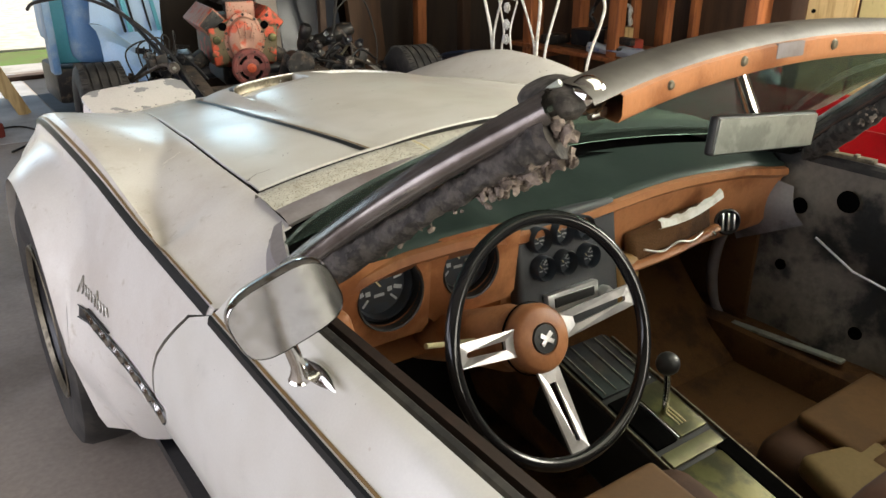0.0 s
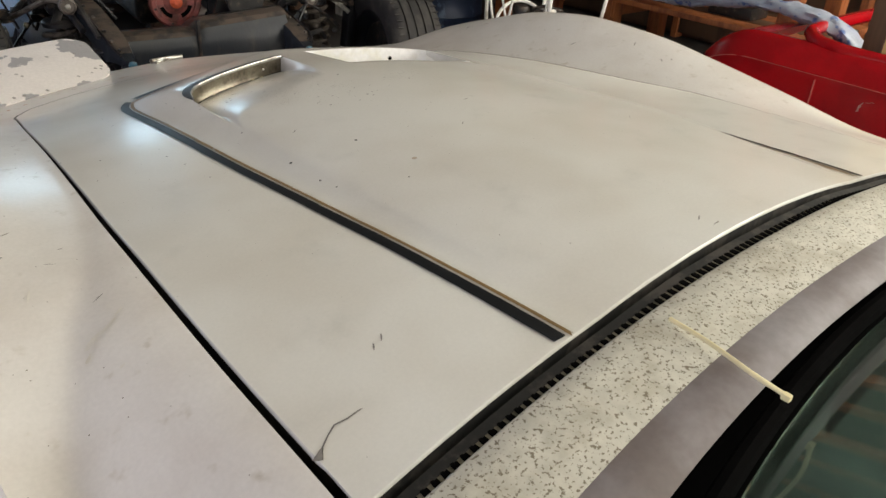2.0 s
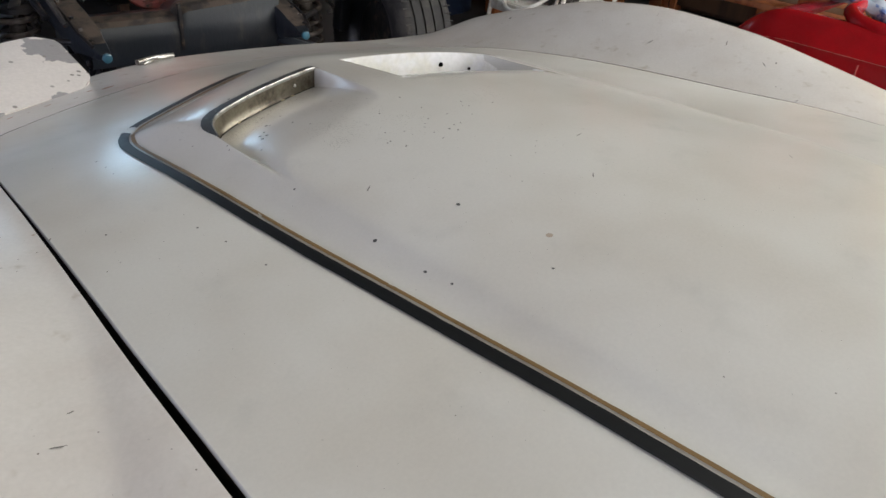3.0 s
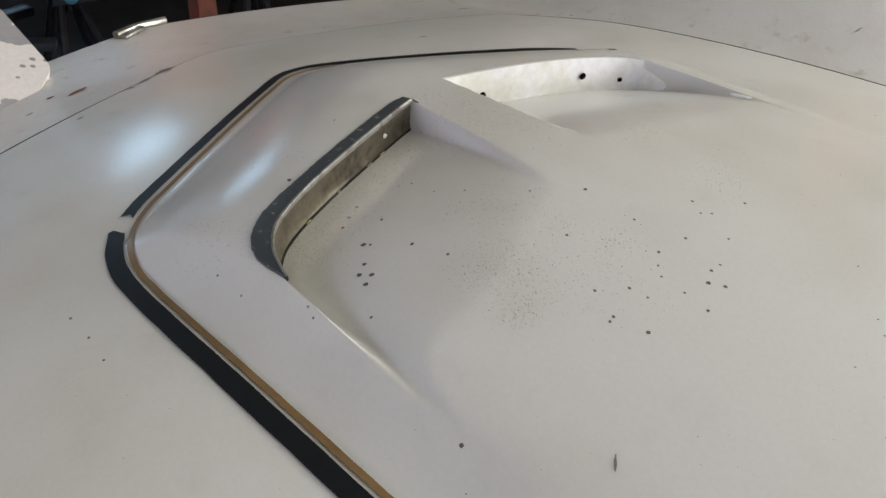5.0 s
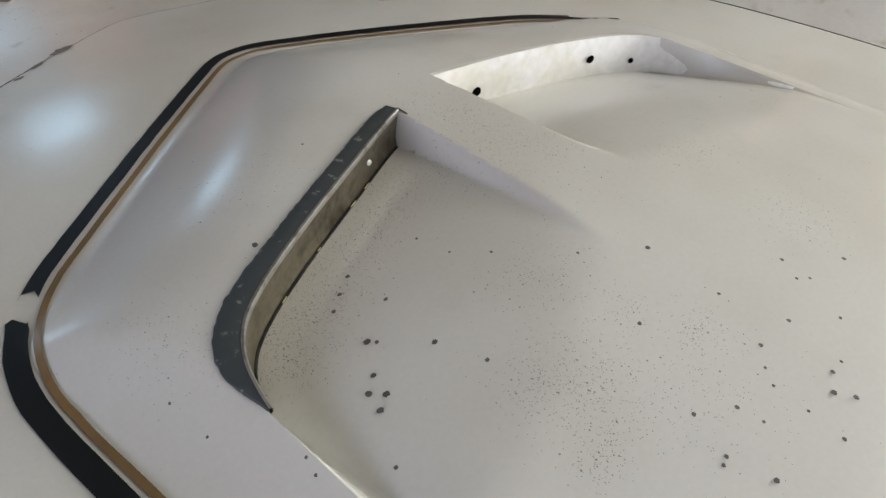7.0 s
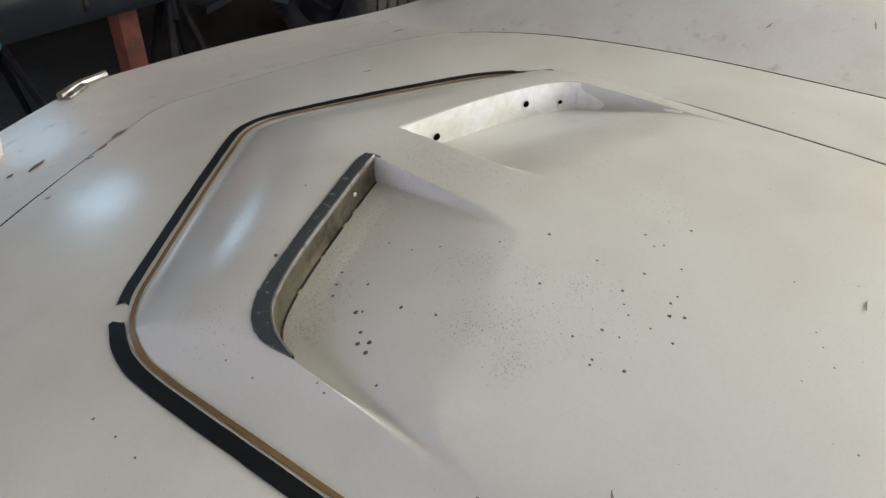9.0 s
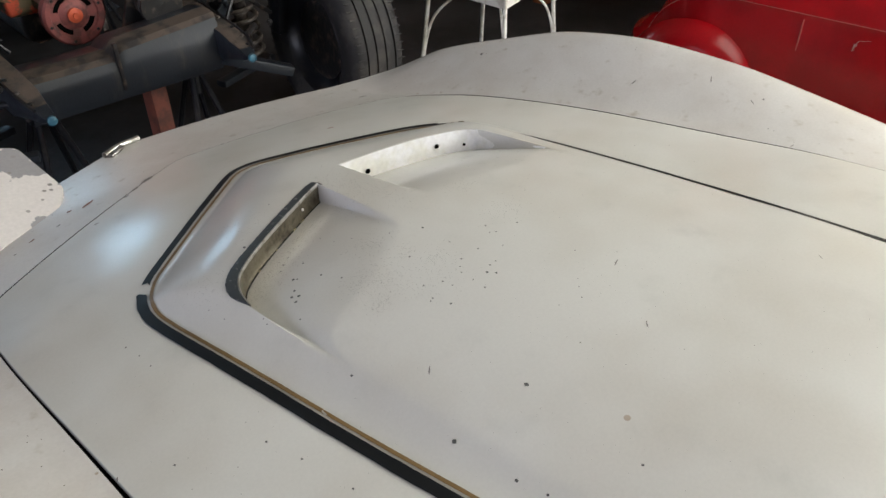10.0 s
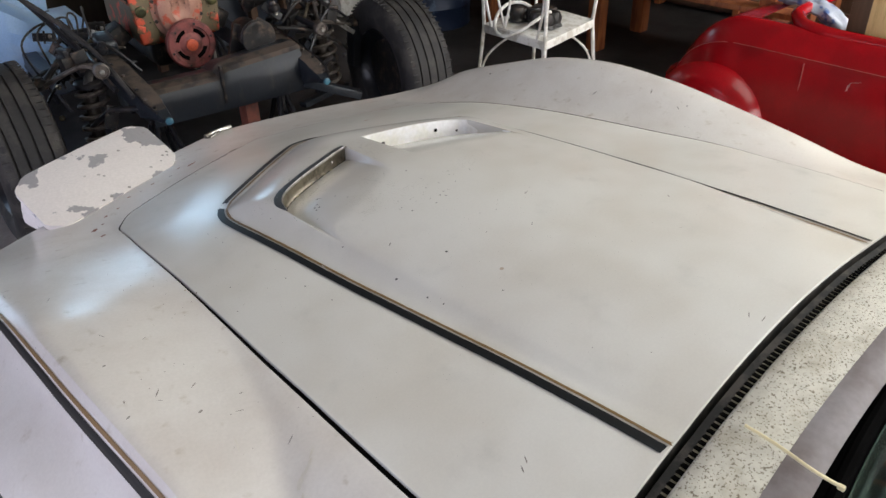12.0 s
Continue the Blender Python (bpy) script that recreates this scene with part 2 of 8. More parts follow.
def finish(bm, smooth=True, angle=40):
    bmesh.ops.recalc_face_normals(bm, faces=bm.faces)
    for f in bm.faces:
        f.smooth = smooth
    if smooth:
        for e in bm.edges:
            if len(e.link_faces) == 2 and e.calc_face_angle(0) > radians(angle):
                e.smooth = False
    return bm


def part(name, bm, mat, parent=None, label="", smooth=True, angle=40, rim=None):
    """Links a bmesh as one mesh object, under a thing or a part."""
    finish(bm, smooth, angle)
    me = bpy.data.meshes.new(name)
    bm.to_mesh(me)
    bm.free()
    me.materials.append(mat)
    if rim is not None:
        me.materials.append(rim)
    ob = new(name, me)
    if parent is not None:
        ob.parent = parent
    if label:
        tagged(ob, label)
    return ob


def grid(rows, bm=None, closed=False):
    bm = bm or bmesh.new()
    vs = [[bm.verts.new(p) for p in row] for row in rows]
    for a, b in zip(vs, vs[1:]):
        m = len(a)
        for i in range(m if closed else m - 1):
            j = (i + 1) % m
            q = [a[i], a[j], b[j], b[i]]
            try:
                bm.faces.new(q)
            except ValueError:
                pass
    return bm


def box(sx, sy, sz, bevel=0.0, m=None, bm=None, seg=2):
    """A block centred on the origin of m, with softened edges."""
    out = bm or bmesh.new()
    one = bmesh.new()
    bmesh.ops.create_cube(one, size=1, matrix=Matrix.Diagonal((sx, sy, sz, 1)))
    if bevel:
        bmesh.ops.bevel(one, geom=one.edges[:], offset=bevel, segments=seg, profile=0.6, affect="EDGES")
    put(one, out, m)
    return out


def put(src, dst, m=None):
    """Moves all faces of src into dst, through m."""
    m = m or Matrix()
    flip = m.determinant() < 0
    vm = {v: dst.verts.new(m @ v.co) for v in src.verts}
    for f in src.faces:
        vv = [vm[v] for v in f.verts]
        try:
            dst.faces.new(vv[::-1] if flip else vv)
        except ValueError:
            pass
    src.free()
    return dst


def lathe(profile, n=32, m=None, bm=None, caps=True):
    """Turns (radius, height) points round the z axis."""
    out = bm or bmesh.new()
    one = bmesh.new()
    rows = [[(r * math.cos(2 * math.pi * k / n), r * math.sin(2 * math.pi * k / n), h) for k in range(n)] for r, h in profile]
    grid(rows, one, closed=True)
    if caps:
        one.verts.ensure_lookup_table()
        tot = len(rows)
        for base in (0, (tot - 1) * n):
            if profile[0 if base == 0 else -1][0] > 1e-5:
                one.faces.new([one.verts[base + k] for k in range(n)])
    bmesh.ops.remove_doubles(one, verts=one.verts, dist=1e-6)
    put(one, out, m)
    return out


def tube(path, r, n=10, bm=None, m=None, closed=False, squash=1.0):
    """A round bar along a path; r may be a number or a list."""
    out = bm or bmesh.new()
    one = bmesh.new()
    pts = [Vector(p) for p in path]
    rows = []
    side = None
    for i, p in enumerate(pts):
        a = pts[i - 1] if (i or closed) else p
        b = pts[(i + 1) % len(pts)] if (i < len(pts) - 1 or closed) else p
        d = (b - a).normalized()
        if side is None:
            side = d.cross(Vector((0, 0, 1)) if abs(d.z) < 0.9 else Vector((1, 0, 0))).normalized()
        side = (side - d * side.dot(d)).normalized()
        up = d.cross(side)
        rr = r[i] if isinstance(r, (list, tuple)) else r
        rows.append([p + side * (rr * math.cos(2 * math.pi * k / n)) + up * (rr * squash * math.sin(2 * math.pi * k / n)) for k in range(n)])
    if closed:
        rows.append(rows[0])
    grid(rows, one, closed=True)
    if not closed:
        one.verts.ensure_lookup_table()
        one.faces.new([one.verts[k] for k in range(n)])
        one.faces.new([one.verts[len(one.verts) - n + k] for k in range(n)])
    else:
        bmesh.ops.remove_doubles(one, verts=one.verts, dist=1e-6)
    put(one, out, m)
    return out


def curve(*keys):
    """A smooth function of one number through (at, value) keys."""
    xs = [k[0] for k in keys]
    ys = [k[1] for k in keys]
    n = len(xs)
    sl = [(ys[i + 1] - ys[i]) / (xs[i + 1] - xs[i]) for i in range(n - 1)]
    tg = [sl[0]] + [0.0 if sl[i - 1] * sl[i] <= 0 else 2 * sl[i - 1] * sl[i] / (sl[i - 1] + sl[i]) for i in range(1, n - 1)] + [sl[-1]]

    def f(x):
        if x <= xs[0]:
            return ys[0] + tg[0] * (x - xs[0])
        if x >= xs[-1]:
            return ys[-1] + tg[-1] * (x - xs[-1])
        i = 0
        while x > xs[i + 1]:
            i += 1
        h = xs[i + 1] - xs[i]
        t = (x - xs[i]) / h
        return ((2 * t ** 3 - 3 * t * t + 1) * ys[i] + (t ** 3 - 2 * t * t + t) * h * tg[i]
                + (3 * t * t - 2 * t ** 3) * ys[i + 1] + (t ** 3 - t * t) * h * tg[i + 1])
    return f


def sm(t):
    t = min(1.0, max(0.0, t))
    return t * t * (3 - 2 * t)


def lerp(a, b, t):
    return a + (b - a) * t


def smooth_path(pts, n=8):
    """Catmull-Rom through points."""
    pts = [Vector(p) for p in pts]
    out = []
    for i in range(len(pts) - 1):
        p0, p1, p2, p3 = pts[max(0, i - 1)], pts[i], pts[i + 1], pts[min(len(pts) - 1, i + 2)]
        for k in range(n):
            t = k / n
            out.append(0.5 * ((2 * p1) + (p2 - p0) * t + (2 * p0 - 5 * p1 + 4 * p2 - p3) * t * t + (3 * p1 - p0 - 3 * p2 + p3) * t ** 3))
    out.append(pts[-1])
    return out


# ---------------------------------------------------------------- the room
def slab(name, sx, sy, sz, at, mat, bevel=0.0):
    ob = part(name, box(sx, sy, sz, bevel), mat, smooth=False)
    ob.location = at
    return tagged(ob, kind="structure")


slab("floor", 10.2, 12.6, 0.2, (0, 0.7, -0.1), CONCRETE)
# darker slab: the store's shade is put into the floor colour
slab("floor", 4.45, 5.0, 0.008, (2.05, 4.25, 0.0), material("shaded_store_concrete", (0.042, 0.040, 0.042), 0.55, 0, (0.022, 0.021, 0.02), 2.5, (0.4, 0.6), 0.12, 60, 0.12, 40))
# paler slab: daylight from the doorway is put into its colour
slab("floor", 3.3, 2.75, 0.008, (-1.84, 5.53, 0.0), material("daylit_floor_patch", (0.50, 0.50, 0.51), 0.6, 0, (0.36, 0.36, 0.37), 2.2, (0.4, 0.65), 0.08, 60, 0.12, 40))
ground = part("ground", grid([[(x, y, -0.06) for x in (-60, 60)] for y in (7.0, 90)]), GRASS, smooth=False)
tagged(ground, "patchy green grass outside the open door", "grass", kind="structure")
ground_b = part("ground", grid([[(x, y, -0.06) for x in (-60, 60)] for y in (-60, -5.6)]), GRASS, smooth=False)
tagged(ground_b, "grass outside the garage", "grass", kind="structure")
slab("pavement", 6.0, 0.55, 0.16, (-0.8, 7.25, -0.09), material("bleached_concrete", (0.52, 0.51, 0.50), 0.8, 0, (0.40, 0.39, 0.37), 3))
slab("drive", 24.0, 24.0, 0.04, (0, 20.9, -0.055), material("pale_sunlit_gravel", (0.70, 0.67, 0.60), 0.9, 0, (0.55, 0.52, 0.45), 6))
# walls: openings to the front, the side and the back let the day in
slab("wall_north", 0.64, 0.14, 3.6, (0.58, 6.9, 1.8), WOOD_DARK)
slab("wall_north", 2.16, 0.14, 3.6, (3.28, 6.9, 1.8), WOOD_DARK)
slab("wall_north", 1.30, 0.14, 1.82, (1.55, 6.9, 0.91), WOOD_DARK)
slab("wall_north", 1.30, 0.14, 1.2, (1.55, 6.9, 3.00), WOOD_DARK)
slab("wall_north", 1.2, 0.14, 3.6, (-3.97, 6.9, 1.8), WOOD_DARK)
slab("wall_north", 3.63, 0.14, 1.10, (-1.555, 6.9, 3.05), WOOD_DARK)
slab("wall_east", 0.14, 2.15, 3.6, (4.3, -4.125, 1.8), WOOD_DARK)
slab("wall_east", 0.14, 6.55, 3.6, (4.3, 3.525, 1.8), WOOD_DARK)
slab("wall_east", 0.14, 3.3, 1.75, (4.3, -1.4, 0.875), WOOD_DARK)
slab("wall_east", 0.14, 3.3, 0.45, (4.3, -1.4, 3.375), WOOD_DARK)
slab("wall_west", 0.14, 4.3, 3.6, (-4.5, 4.75, 1.8), WOOD_DARK)
slab("wall_west", 0.14, 2.0, 3.6, (-4.5, -4.5, 1.8), WOOD_DARK)
slab("wall_west", 0.14, 6.1, 1.1, (-4.5, -0.45, 3.05), WOOD_DARK)
slab("wall_south", 3.2, 0.14, 3.6, (-2.9, -5.5, 1.8), WOOD_DARK)
slab("wall_south", 1.7, 0.14, 3.6, (3.5, -5.5, 1.8), WOOD_DARK)
slab("wall_south", 4.0, 0.14, 1.1, (0.7, -5.5, 3.05), WOOD_DARK)
# unseen pale sheet, added above the overhead fill lamp
slab("fill_backing", 3.7, 3.7, 0.02, (1.7, -1.6, 3.585), material("pale_backing_sheet", (0.7, 0.7, 0.66), 0.5))
slab("ceiling", 9.2, 12.8, 0.12, (0, 0.7, 3.66), material("weathered_roof_boards", (0.20, 0.185, 0.165), 0.8, 0, (0.13, 0.115, 0.10), 3, bump=0.2))

# ---------------------------------------------------------------- the white sports car: shapes
# x right, y ahead, z up; the hood's rear corners stand at y = 0
seam_x = curve((-0.4, 0.590), (0.0, 0.567), (0.2, 0.5615), (0.347, 0.5545), (0.48, 0.546), (0.66, 0.530), (0.84, 0.514), (1.036, 0.4955), (1.23, 0.470), (1.7, 0.43))
seam_z = curve((-0.4, 0.800), (-0.1, 0.820), (0.0, 0.828), (0.2, 0.828), (0.4, 0.826), (0.58, 0.815), (0.78, 0.802), (0.9, 0.790), (1.08, 0.763), (1.24, 0.726), (1.4, 0.695), (1.62, 0.662))
crest_right = curve((-2.2, 0.80), (-0.6, 0.785), (-0.2, 0.790), (0.0, 0.795), (0.15, 0.798), (0.335, 0.826), (0.5, 0.851), (0.65, 0.8695), (0.8, 0.8755), (0.96, 0.8585), (1.16, 0.802), (1.3, 0.752), (1.42, 0.690), (1.62, 0.650))
crest_left = curve((-2.2, 0.755), (-0.6, 0.733), (-0.2, 0.737), (0.0, 0.752), (0.1, 0.766), (0.2, 0.785), (0.335, 0.814), (0.5, 0.838), (0.65, 0.849), (0.8, 0.842), (0.96, 0.814), (1.16, 0.766), (1.3, 0.722), (1.42, 0.684), (1.62, 0.650))
shoulder_z = curve((-2.2, 0.75), (-0.6, 0.728), (-0.2, 0.732), (0.1, 0.758), (0.4, 0.797), (0.7, 0.818), (0.9, 0.810), (1.1, 0.769), (1.25, 0.724), (1.42, 0.668), (1.62, 0.645))
shoulder_x = curve((-2.2, 0.78), (-0.9, 0.738), (-0.2, 0.738), (0.1, 0.749), (0.4, 0.763), (0.7, 0.775), (1.0, 0.772), (1.12, 0.757))
crown = curve((-0.2, 0.052), (0.0, 0.050), (0.47, 0.022), (1.05, 0.024), (1.225, 0.034), (1.45, 0.02), (1.7, 0.01))
wide_x = curve((-2.2, 0.86), (-0.9, 0.800), (-0.3, 0.802), (0.0, 0.812), (0.24, 0.834), (0.5, 0.856), (0.72, 0.869), (0.95, 0.868), (1.1, 0.852), (1.25, 0.796), (1.36, 0.722), (1.62, 0.62))
top_center = curve((-0.2, 0.888), (0.0, 0.886), (0.4, 0.883), (0.8, 0.866), (0.95, 0.849), (1.0, 0.842), (1.25, 0.81))
top_edge = curve((-0.2, 0.868), (0.0, 0.866), (0.4, 0.853), (0.8, 0.838), (0.95, 0.832), (1.25, 0.815))
top_edge_right = curve((-0.2, 0.868), (0.0, 0.866), (0.1, 0.8675), (0.3, 0.8685), (0.5, 0.859), (0.7, 0.8475), (0.8, 0.841), (0.95, 0.832), (1.25, 0.815))
arrow_left = curve((0.0, 0.325), (0.25, 0.330), (0.47, 0.3405), (0.70, 0.3470), (0.9, 0.3488), (1.0, 0.3478))
arrow_right = curve((0.0, 0.297), (0.1, 0.304), (0.27, 0.319), (0.45, 0.329), (0.64, 0.336), (0.8, 0.3355), (1.0, 0.336))
NOSE_Y, CORNER_Y = 1.237, 1.0275


valley = curve((-0.2, 0.98), (-0.02, 0.96), (0.056, 0.87), (0.185, 0.71), (0.30, 0.50), (0.37, 0.37), (0.42, 0.25), (0.557, 0.10), (0.70, 0.03), (1.7, 0.03))


def side_x(x, y):
    return arrow_left(y) if x < 0 else arrow_right(y)


def hood_rear(x):
    return 0.024 - 0.10 * abs(x) ** 2.2


def hood_front(x):
    return 1.424 - 0.378 * math.sqrt(x * x + 0.02 ** 2)


def base_z(x, y):
    """Hood and nose without the raised middle."""
    q = min(1.0, abs(x) / seam_x(y))
    return seam_z(y) + crown(y) * (1 - q * q)


def fender_z(x, y, s):
    """The top of the wing between the hood's seam and the shoulder."""
    a, sx = seam_x(y), shoulder_x(y)
    q = (abs(x) - a) / (sx - a)
    zs, zc, zh = seam_z(y), (crest_left if s < 0 else crest_right)(y), shoulder_z(y)
    if s > 0:
        k = 0.74
        if q < k:
            t = q / k
            return lerp(zs, zc, 0.62 * t + 0.38 * sm(t))
        t = min(1.6, (q - k) / (1 - k))
        return lerp(zc, zh, t ** 1.9)
    # a shallow valley leaves the hood's seam and reaches the shoulder by the door
    v = valley(y)
    k = min(0.97, max(0.91, v + 0.08))
    dip = 0.026 * v * sm((k - v) / 0.12) * sm((y + 0.05) / 0.12)
    if q < k:
        t = q / k
        d = math.sqrt((q - v) ** 2 + 0.04 ** 2) - 0.04
        side = max(0.02, v) if q < v else k - v
        return lerp(zs, zc, 0.40 * t + 0.60 * sm(t)) - dip * max(0.0, 1 - d / side) * min(1.0, q / max(0.02, v))
    t = min(1.6, (q - k) / (1 - k))
    return lerp(zc, zh, t ** 1.6)


def bulge_in(x, y):
    """How far a place lies inside the striped outline: from its sides, and from its arrow front."""
    w = side_x(x, y)
    k = (NOSE_Y - CORNER_Y) / w
    return w - abs(x), (NOSE_Y - k * math.sqrt(x * x + 0.018 ** 2) - y) / math.sqrt(1 + k * k)


lip_left = curve((0.0, 0.990), (0.037, 0.982), (0.114, 0.9572), (0.200, 0.9290), (0.226, 0.9190), (0.246, 0.9085), (0.259, 0.8965), (0.268, 0.882), (0.2735, 0.866), (0.279, 0.846), (0.29, 0.830), (0.6, 0.71))
lip_right = curve((0.0, 1.007), (0.027, 1.000), (0.106, 0.978), (0.195, 0.9495), (0.244, 0.930), (0.258, 0.9195), (0.2655, 0.906), (0.270, 0.884), (0.276, 0.850), (0.30, 0.815), (0.6, 0.69))


def lip(x):
    """The front edge of the two vents."""
    return lip_left(-x) if x < 0 else lip_right(x)


def dome_z(x, y):
    q = min(1.15, abs(x) / (0.277 if x < 0 else 0.268))
    return lerp(top_center(y), (top_edge if x < 0 else top_edge_right)(y), q * q)


VENT_SIDE = (0.5400, 0.5265)  # where the vents' outer walls run, as a share of the hood's half width
VENT_DEEP = (0.029, 0.042)


def hood_z(x, y, behind=False):
    z = base_z(x, y)
    ds, dn = bulge_in(x, y)
    ds, dn = ds - (0.017 if x < 0 else 0.011), dn - 0.022
    if ds > 0 and dn > 0:
        wide = lerp(0.034, 0.056, sm((y - 0.1) / 0.7)) if x < 0 else 0.022
        q = ds / wide
        fs = min(1.0, max(0.0, 0.5 * (q + 1 - math.sqrt((q - 1) ** 2 + 0.03)) * 1.02)) if q < 3 else 1.0
        u = min(1.0, dn / 0.150)
        fn = 1 - (1 - u) ** 2.0
        up = max(0.0, dome_z(x, y) - z)
        h = max(0.0, 0.12 - abs(fs - fn)) / 0.12
        z += up * max(0.0, min(fs, fn) - h * h * 0.12 * 0.25)
    if behind:
        a = abs(x)
        b = max(0.0, lip(x) - y)
        k = 0 if x < 0 else 1
        outer = VENT_SIDE[k] * seam_x(y)
        inner = (0.037 + 0.12 * b) if x < 0 else (0.026 - 0.075 * b)
        if b < 0.25 and inner < a < outer + 0.002:
            # the floor climbs back to the dome, sooner along the outer wall
            near = sm((a - outer + 0.10) / 0.10)
            reach = lerp(0.19, 0.165 if x < 0 else 0.150, near)
            f = min(1.0, b / reach)
            across = sm((a - inner) / lerp(0.004, 0.014, f)) * sm((outer - a) / lerp(0.005, 0.016, f))
            z -= VENT_DEEP[k] * across * (1 - f) ** lerp(1.35, 1.1, near)
    return z


def rounded(x, y, r=0.055):
    """Rounds the hood's two front corners off."""
    s = 1 if x >= 0 else -1
    a, b = seam_x(y) - abs(x), hood_front(x) - y
    if a < r and b < r:
        dx, dy = r - a, r - b
        m = max(dx, dy) / max(1e-6, math.hypot(dx, dy))
        return s * (abs(x) - (dx - dx * m)), y - (dy - dy * m)
    return x, y


car = empty("sports_car")
tagged(car, "worn white open sports car with black and gold stripes", "car")


def seam_gap(x, y):
    if x > 0:
        return lerp(0.0007, 0.004, sm((y - 0.32) / 0.25))
    return lerp(0.0095, 0.004, sm((y - 0.35) / 0.75))


def hood_mesh():
    cols = [-1 + 2 * i / 236 for i in range(237)]
    # closer columns over the vents, and a few along each steep wall
    cols += [(i + 0.5) / 118 for i in range(-66, 66)]
    for k, side in ((-1, VENT_SIDE[0]), (1, VENT_SIDE[1])):
        cols += [k * (side - d) for d in (-0.0006, 0.0022, 0.0040, 0.0058, 0.0078, 0.0100, 0.0125)]
    cols = sorted(set(round(c, 5) for c in cols))
    rows = []
    n1, n2 = 120, 62

    def row(yf, behind=False):
        out = []
        for c in cols:
            x, y = c * 0.5, 0.5
            for _ in range(6):
                y = yf(x)
                x = c * (seam_x(y) - seam_gap(c, y))
            px, py = rounded(x, y)
            out.append((px, py, hood_z(px, py, behind)))
        return out

    for i in range(n1 + 1):
        t = (i / n1) ** 0.8
        rows.append(row(lambda x, t=t: lerp(hood_rear(x), lip(x), t), True))
    for i in range(n2 + 1):
        t = (i / n2) ** 1.15
        rows.append(row(lambda x, t=t: lerp(lip(x) + 0.0015, hood_front(x) - lerp(0.003, 0.0007, sm((x + 0.30) / 0.25)), t)))
    bm = grid(rows)
    bmesh.ops.recalc_face_normals(bm, faces=bm.faces)
    # a softly turned edge, then a black skirt: gap shade put into colour
    for k, (drop, out) in enumerate(((0.0012, 0.0010), (0.0026, 0.0004), (0.026, 0.0))):
        ext = bmesh.ops.extrude_edge_only(bm, edges=[e for e in bm.edges if len(e.link_faces) == 1])
        for v in ext["geom"]:
            if isinstance(v, bmesh.types.BMVert):
                v.co.z -= drop
                if v.co.y < 0.05:
                    v.co.y -= out
                else:
                    v.co.x += math.copysign(out, v.co.x)
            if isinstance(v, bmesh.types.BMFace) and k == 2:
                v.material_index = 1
    return bm


hood = part("hood", hood_mesh(), PAINT, car, "dusty white hood with a raised arrow-shaped middle", angle=32, rim=GAP_BLACK)


def ribbon(name, path, width, mat, parent, zf, lift=0.0012, ragged=0.0):
    """A tape laid on a surface along a plan path."""
    rows = []
    n = len(path)
    for i, p in enumerate(path):
        a, b = path[max(0, i - 1)], path[min(n - 1, i + 1)]
        d = Vector((b[0] - a[0], b[1] - a[1]))
        d.normalize()
        row = []
        for k in (-0.5, -0.17, 0.17, 0.5):
            w = width + random.uniform(-ragged, ragged)
            x, y = p[0] - d.y * w * k, p[1] + d.x * w * k
            if i in (0, n - 1) and ragged:
                x, y = x + d.x * random.uniform(-0.006, 0.006), y + d.y * random.uniform(-0.006, 0.006)
            row.append((x, y, zf(x, y) + lift))
        rows.append(row)
    return part(name, grid(rows), mat, parent)


def stripe_half(s, inset):
    side = arrow_left if s < 0 else arrow_right
    w = side(1.0)
    k = (NOSE_Y - CORNER_Y) / w
    ny = NOSE_Y - inset * math.sqrt(1 + k * k)
    sx = w - inset
    cy = ny - k * sx
    r = (0.084 if s < 0 else 0.10) - inset * 0.6
    ln = math.hypot(sx, k * sx)
    p0, p1, p2 = (sx, cy - r), (sx, cy), (sx - r * sx / ln, cy + r * k * sx / ln)
    half = []
    for i in range(60):
        y = lerp(0.020, cy - r, i / 60)
        half.append((side(y) - inset, y))
    for i in range(15):
        t = i / 14
        half.append(tuple((1 - t) ** 2 * p0[j] + 2 * t * (1 - t) * p1[j] + t * t * p2[j] for j in (0, 1)))
    tip = (0.035, ny - k * 0.035)
    half += [(lerp(p2[0], tip[0], i / 24), lerp(p2[1], tip[1], i / 24)) for i in range(1, 25)]
    half += [(x, ny - k * (0.5 * x * x / 0.035 + 0.0175)) for x in (0.026, 0.0175, 0.009)]
    return [(s * x, y) for x, y in half]


def stripe_path(inset):
    k = (NOSE_Y - CORNER_Y) / 0.33
    return stripe_half(-1, inset) + [(0.0, NOSE_Y - inset * math.sqrt(1 + k * k) - k * 0.0175)] + stripe_half(1, inset)[::-1]


black = stripe_path(0.0)
cut = min(range(len(black)), key=lambda i: (black[i][0] + 0.3085) ** 2 + (black[i][1] - 1.0405) ** 2)
ribbon("black_stripe", black[:cut], 0.0142, BLACK_TAPE, hood, hood_z, ragged=0.0006)
turn_at = max(i for i in range(len(black)) if black[i][0] < 0.31 and black[i][1] > 1.0)
ribbon("black_stripe", black[cut + 1:turn_at + 1], 0.0115, BLACK_TAPE, hood, hood_z, ragged=0.0006)
ribbon("black_stripe", black[turn_at:], 0.0062, BLACK_TAPE, hood, hood_z, ragged=0.0005)
gold = stripe_path(0.0124)
nick = min(range(len(gold)), key=lambda i: (gold[i][0] + 0.32) ** 2 + (gold[i][1] - 0.474) ** 2)
short = tuple(lerp(gold[nick - 1][k], gold[nick][k], 0.62) for k in (0, 1))
ribbon("gold_stripe", gold[:nick] + [short], 0.0044, GOLD_TAPE, hood, hood_z, ragged=0.0003)
ribbon("gold_stripe", gold[nick:nick + 14], 0.0046, GOLD_TAPE, hood, hood_z, ragged=0.0003)
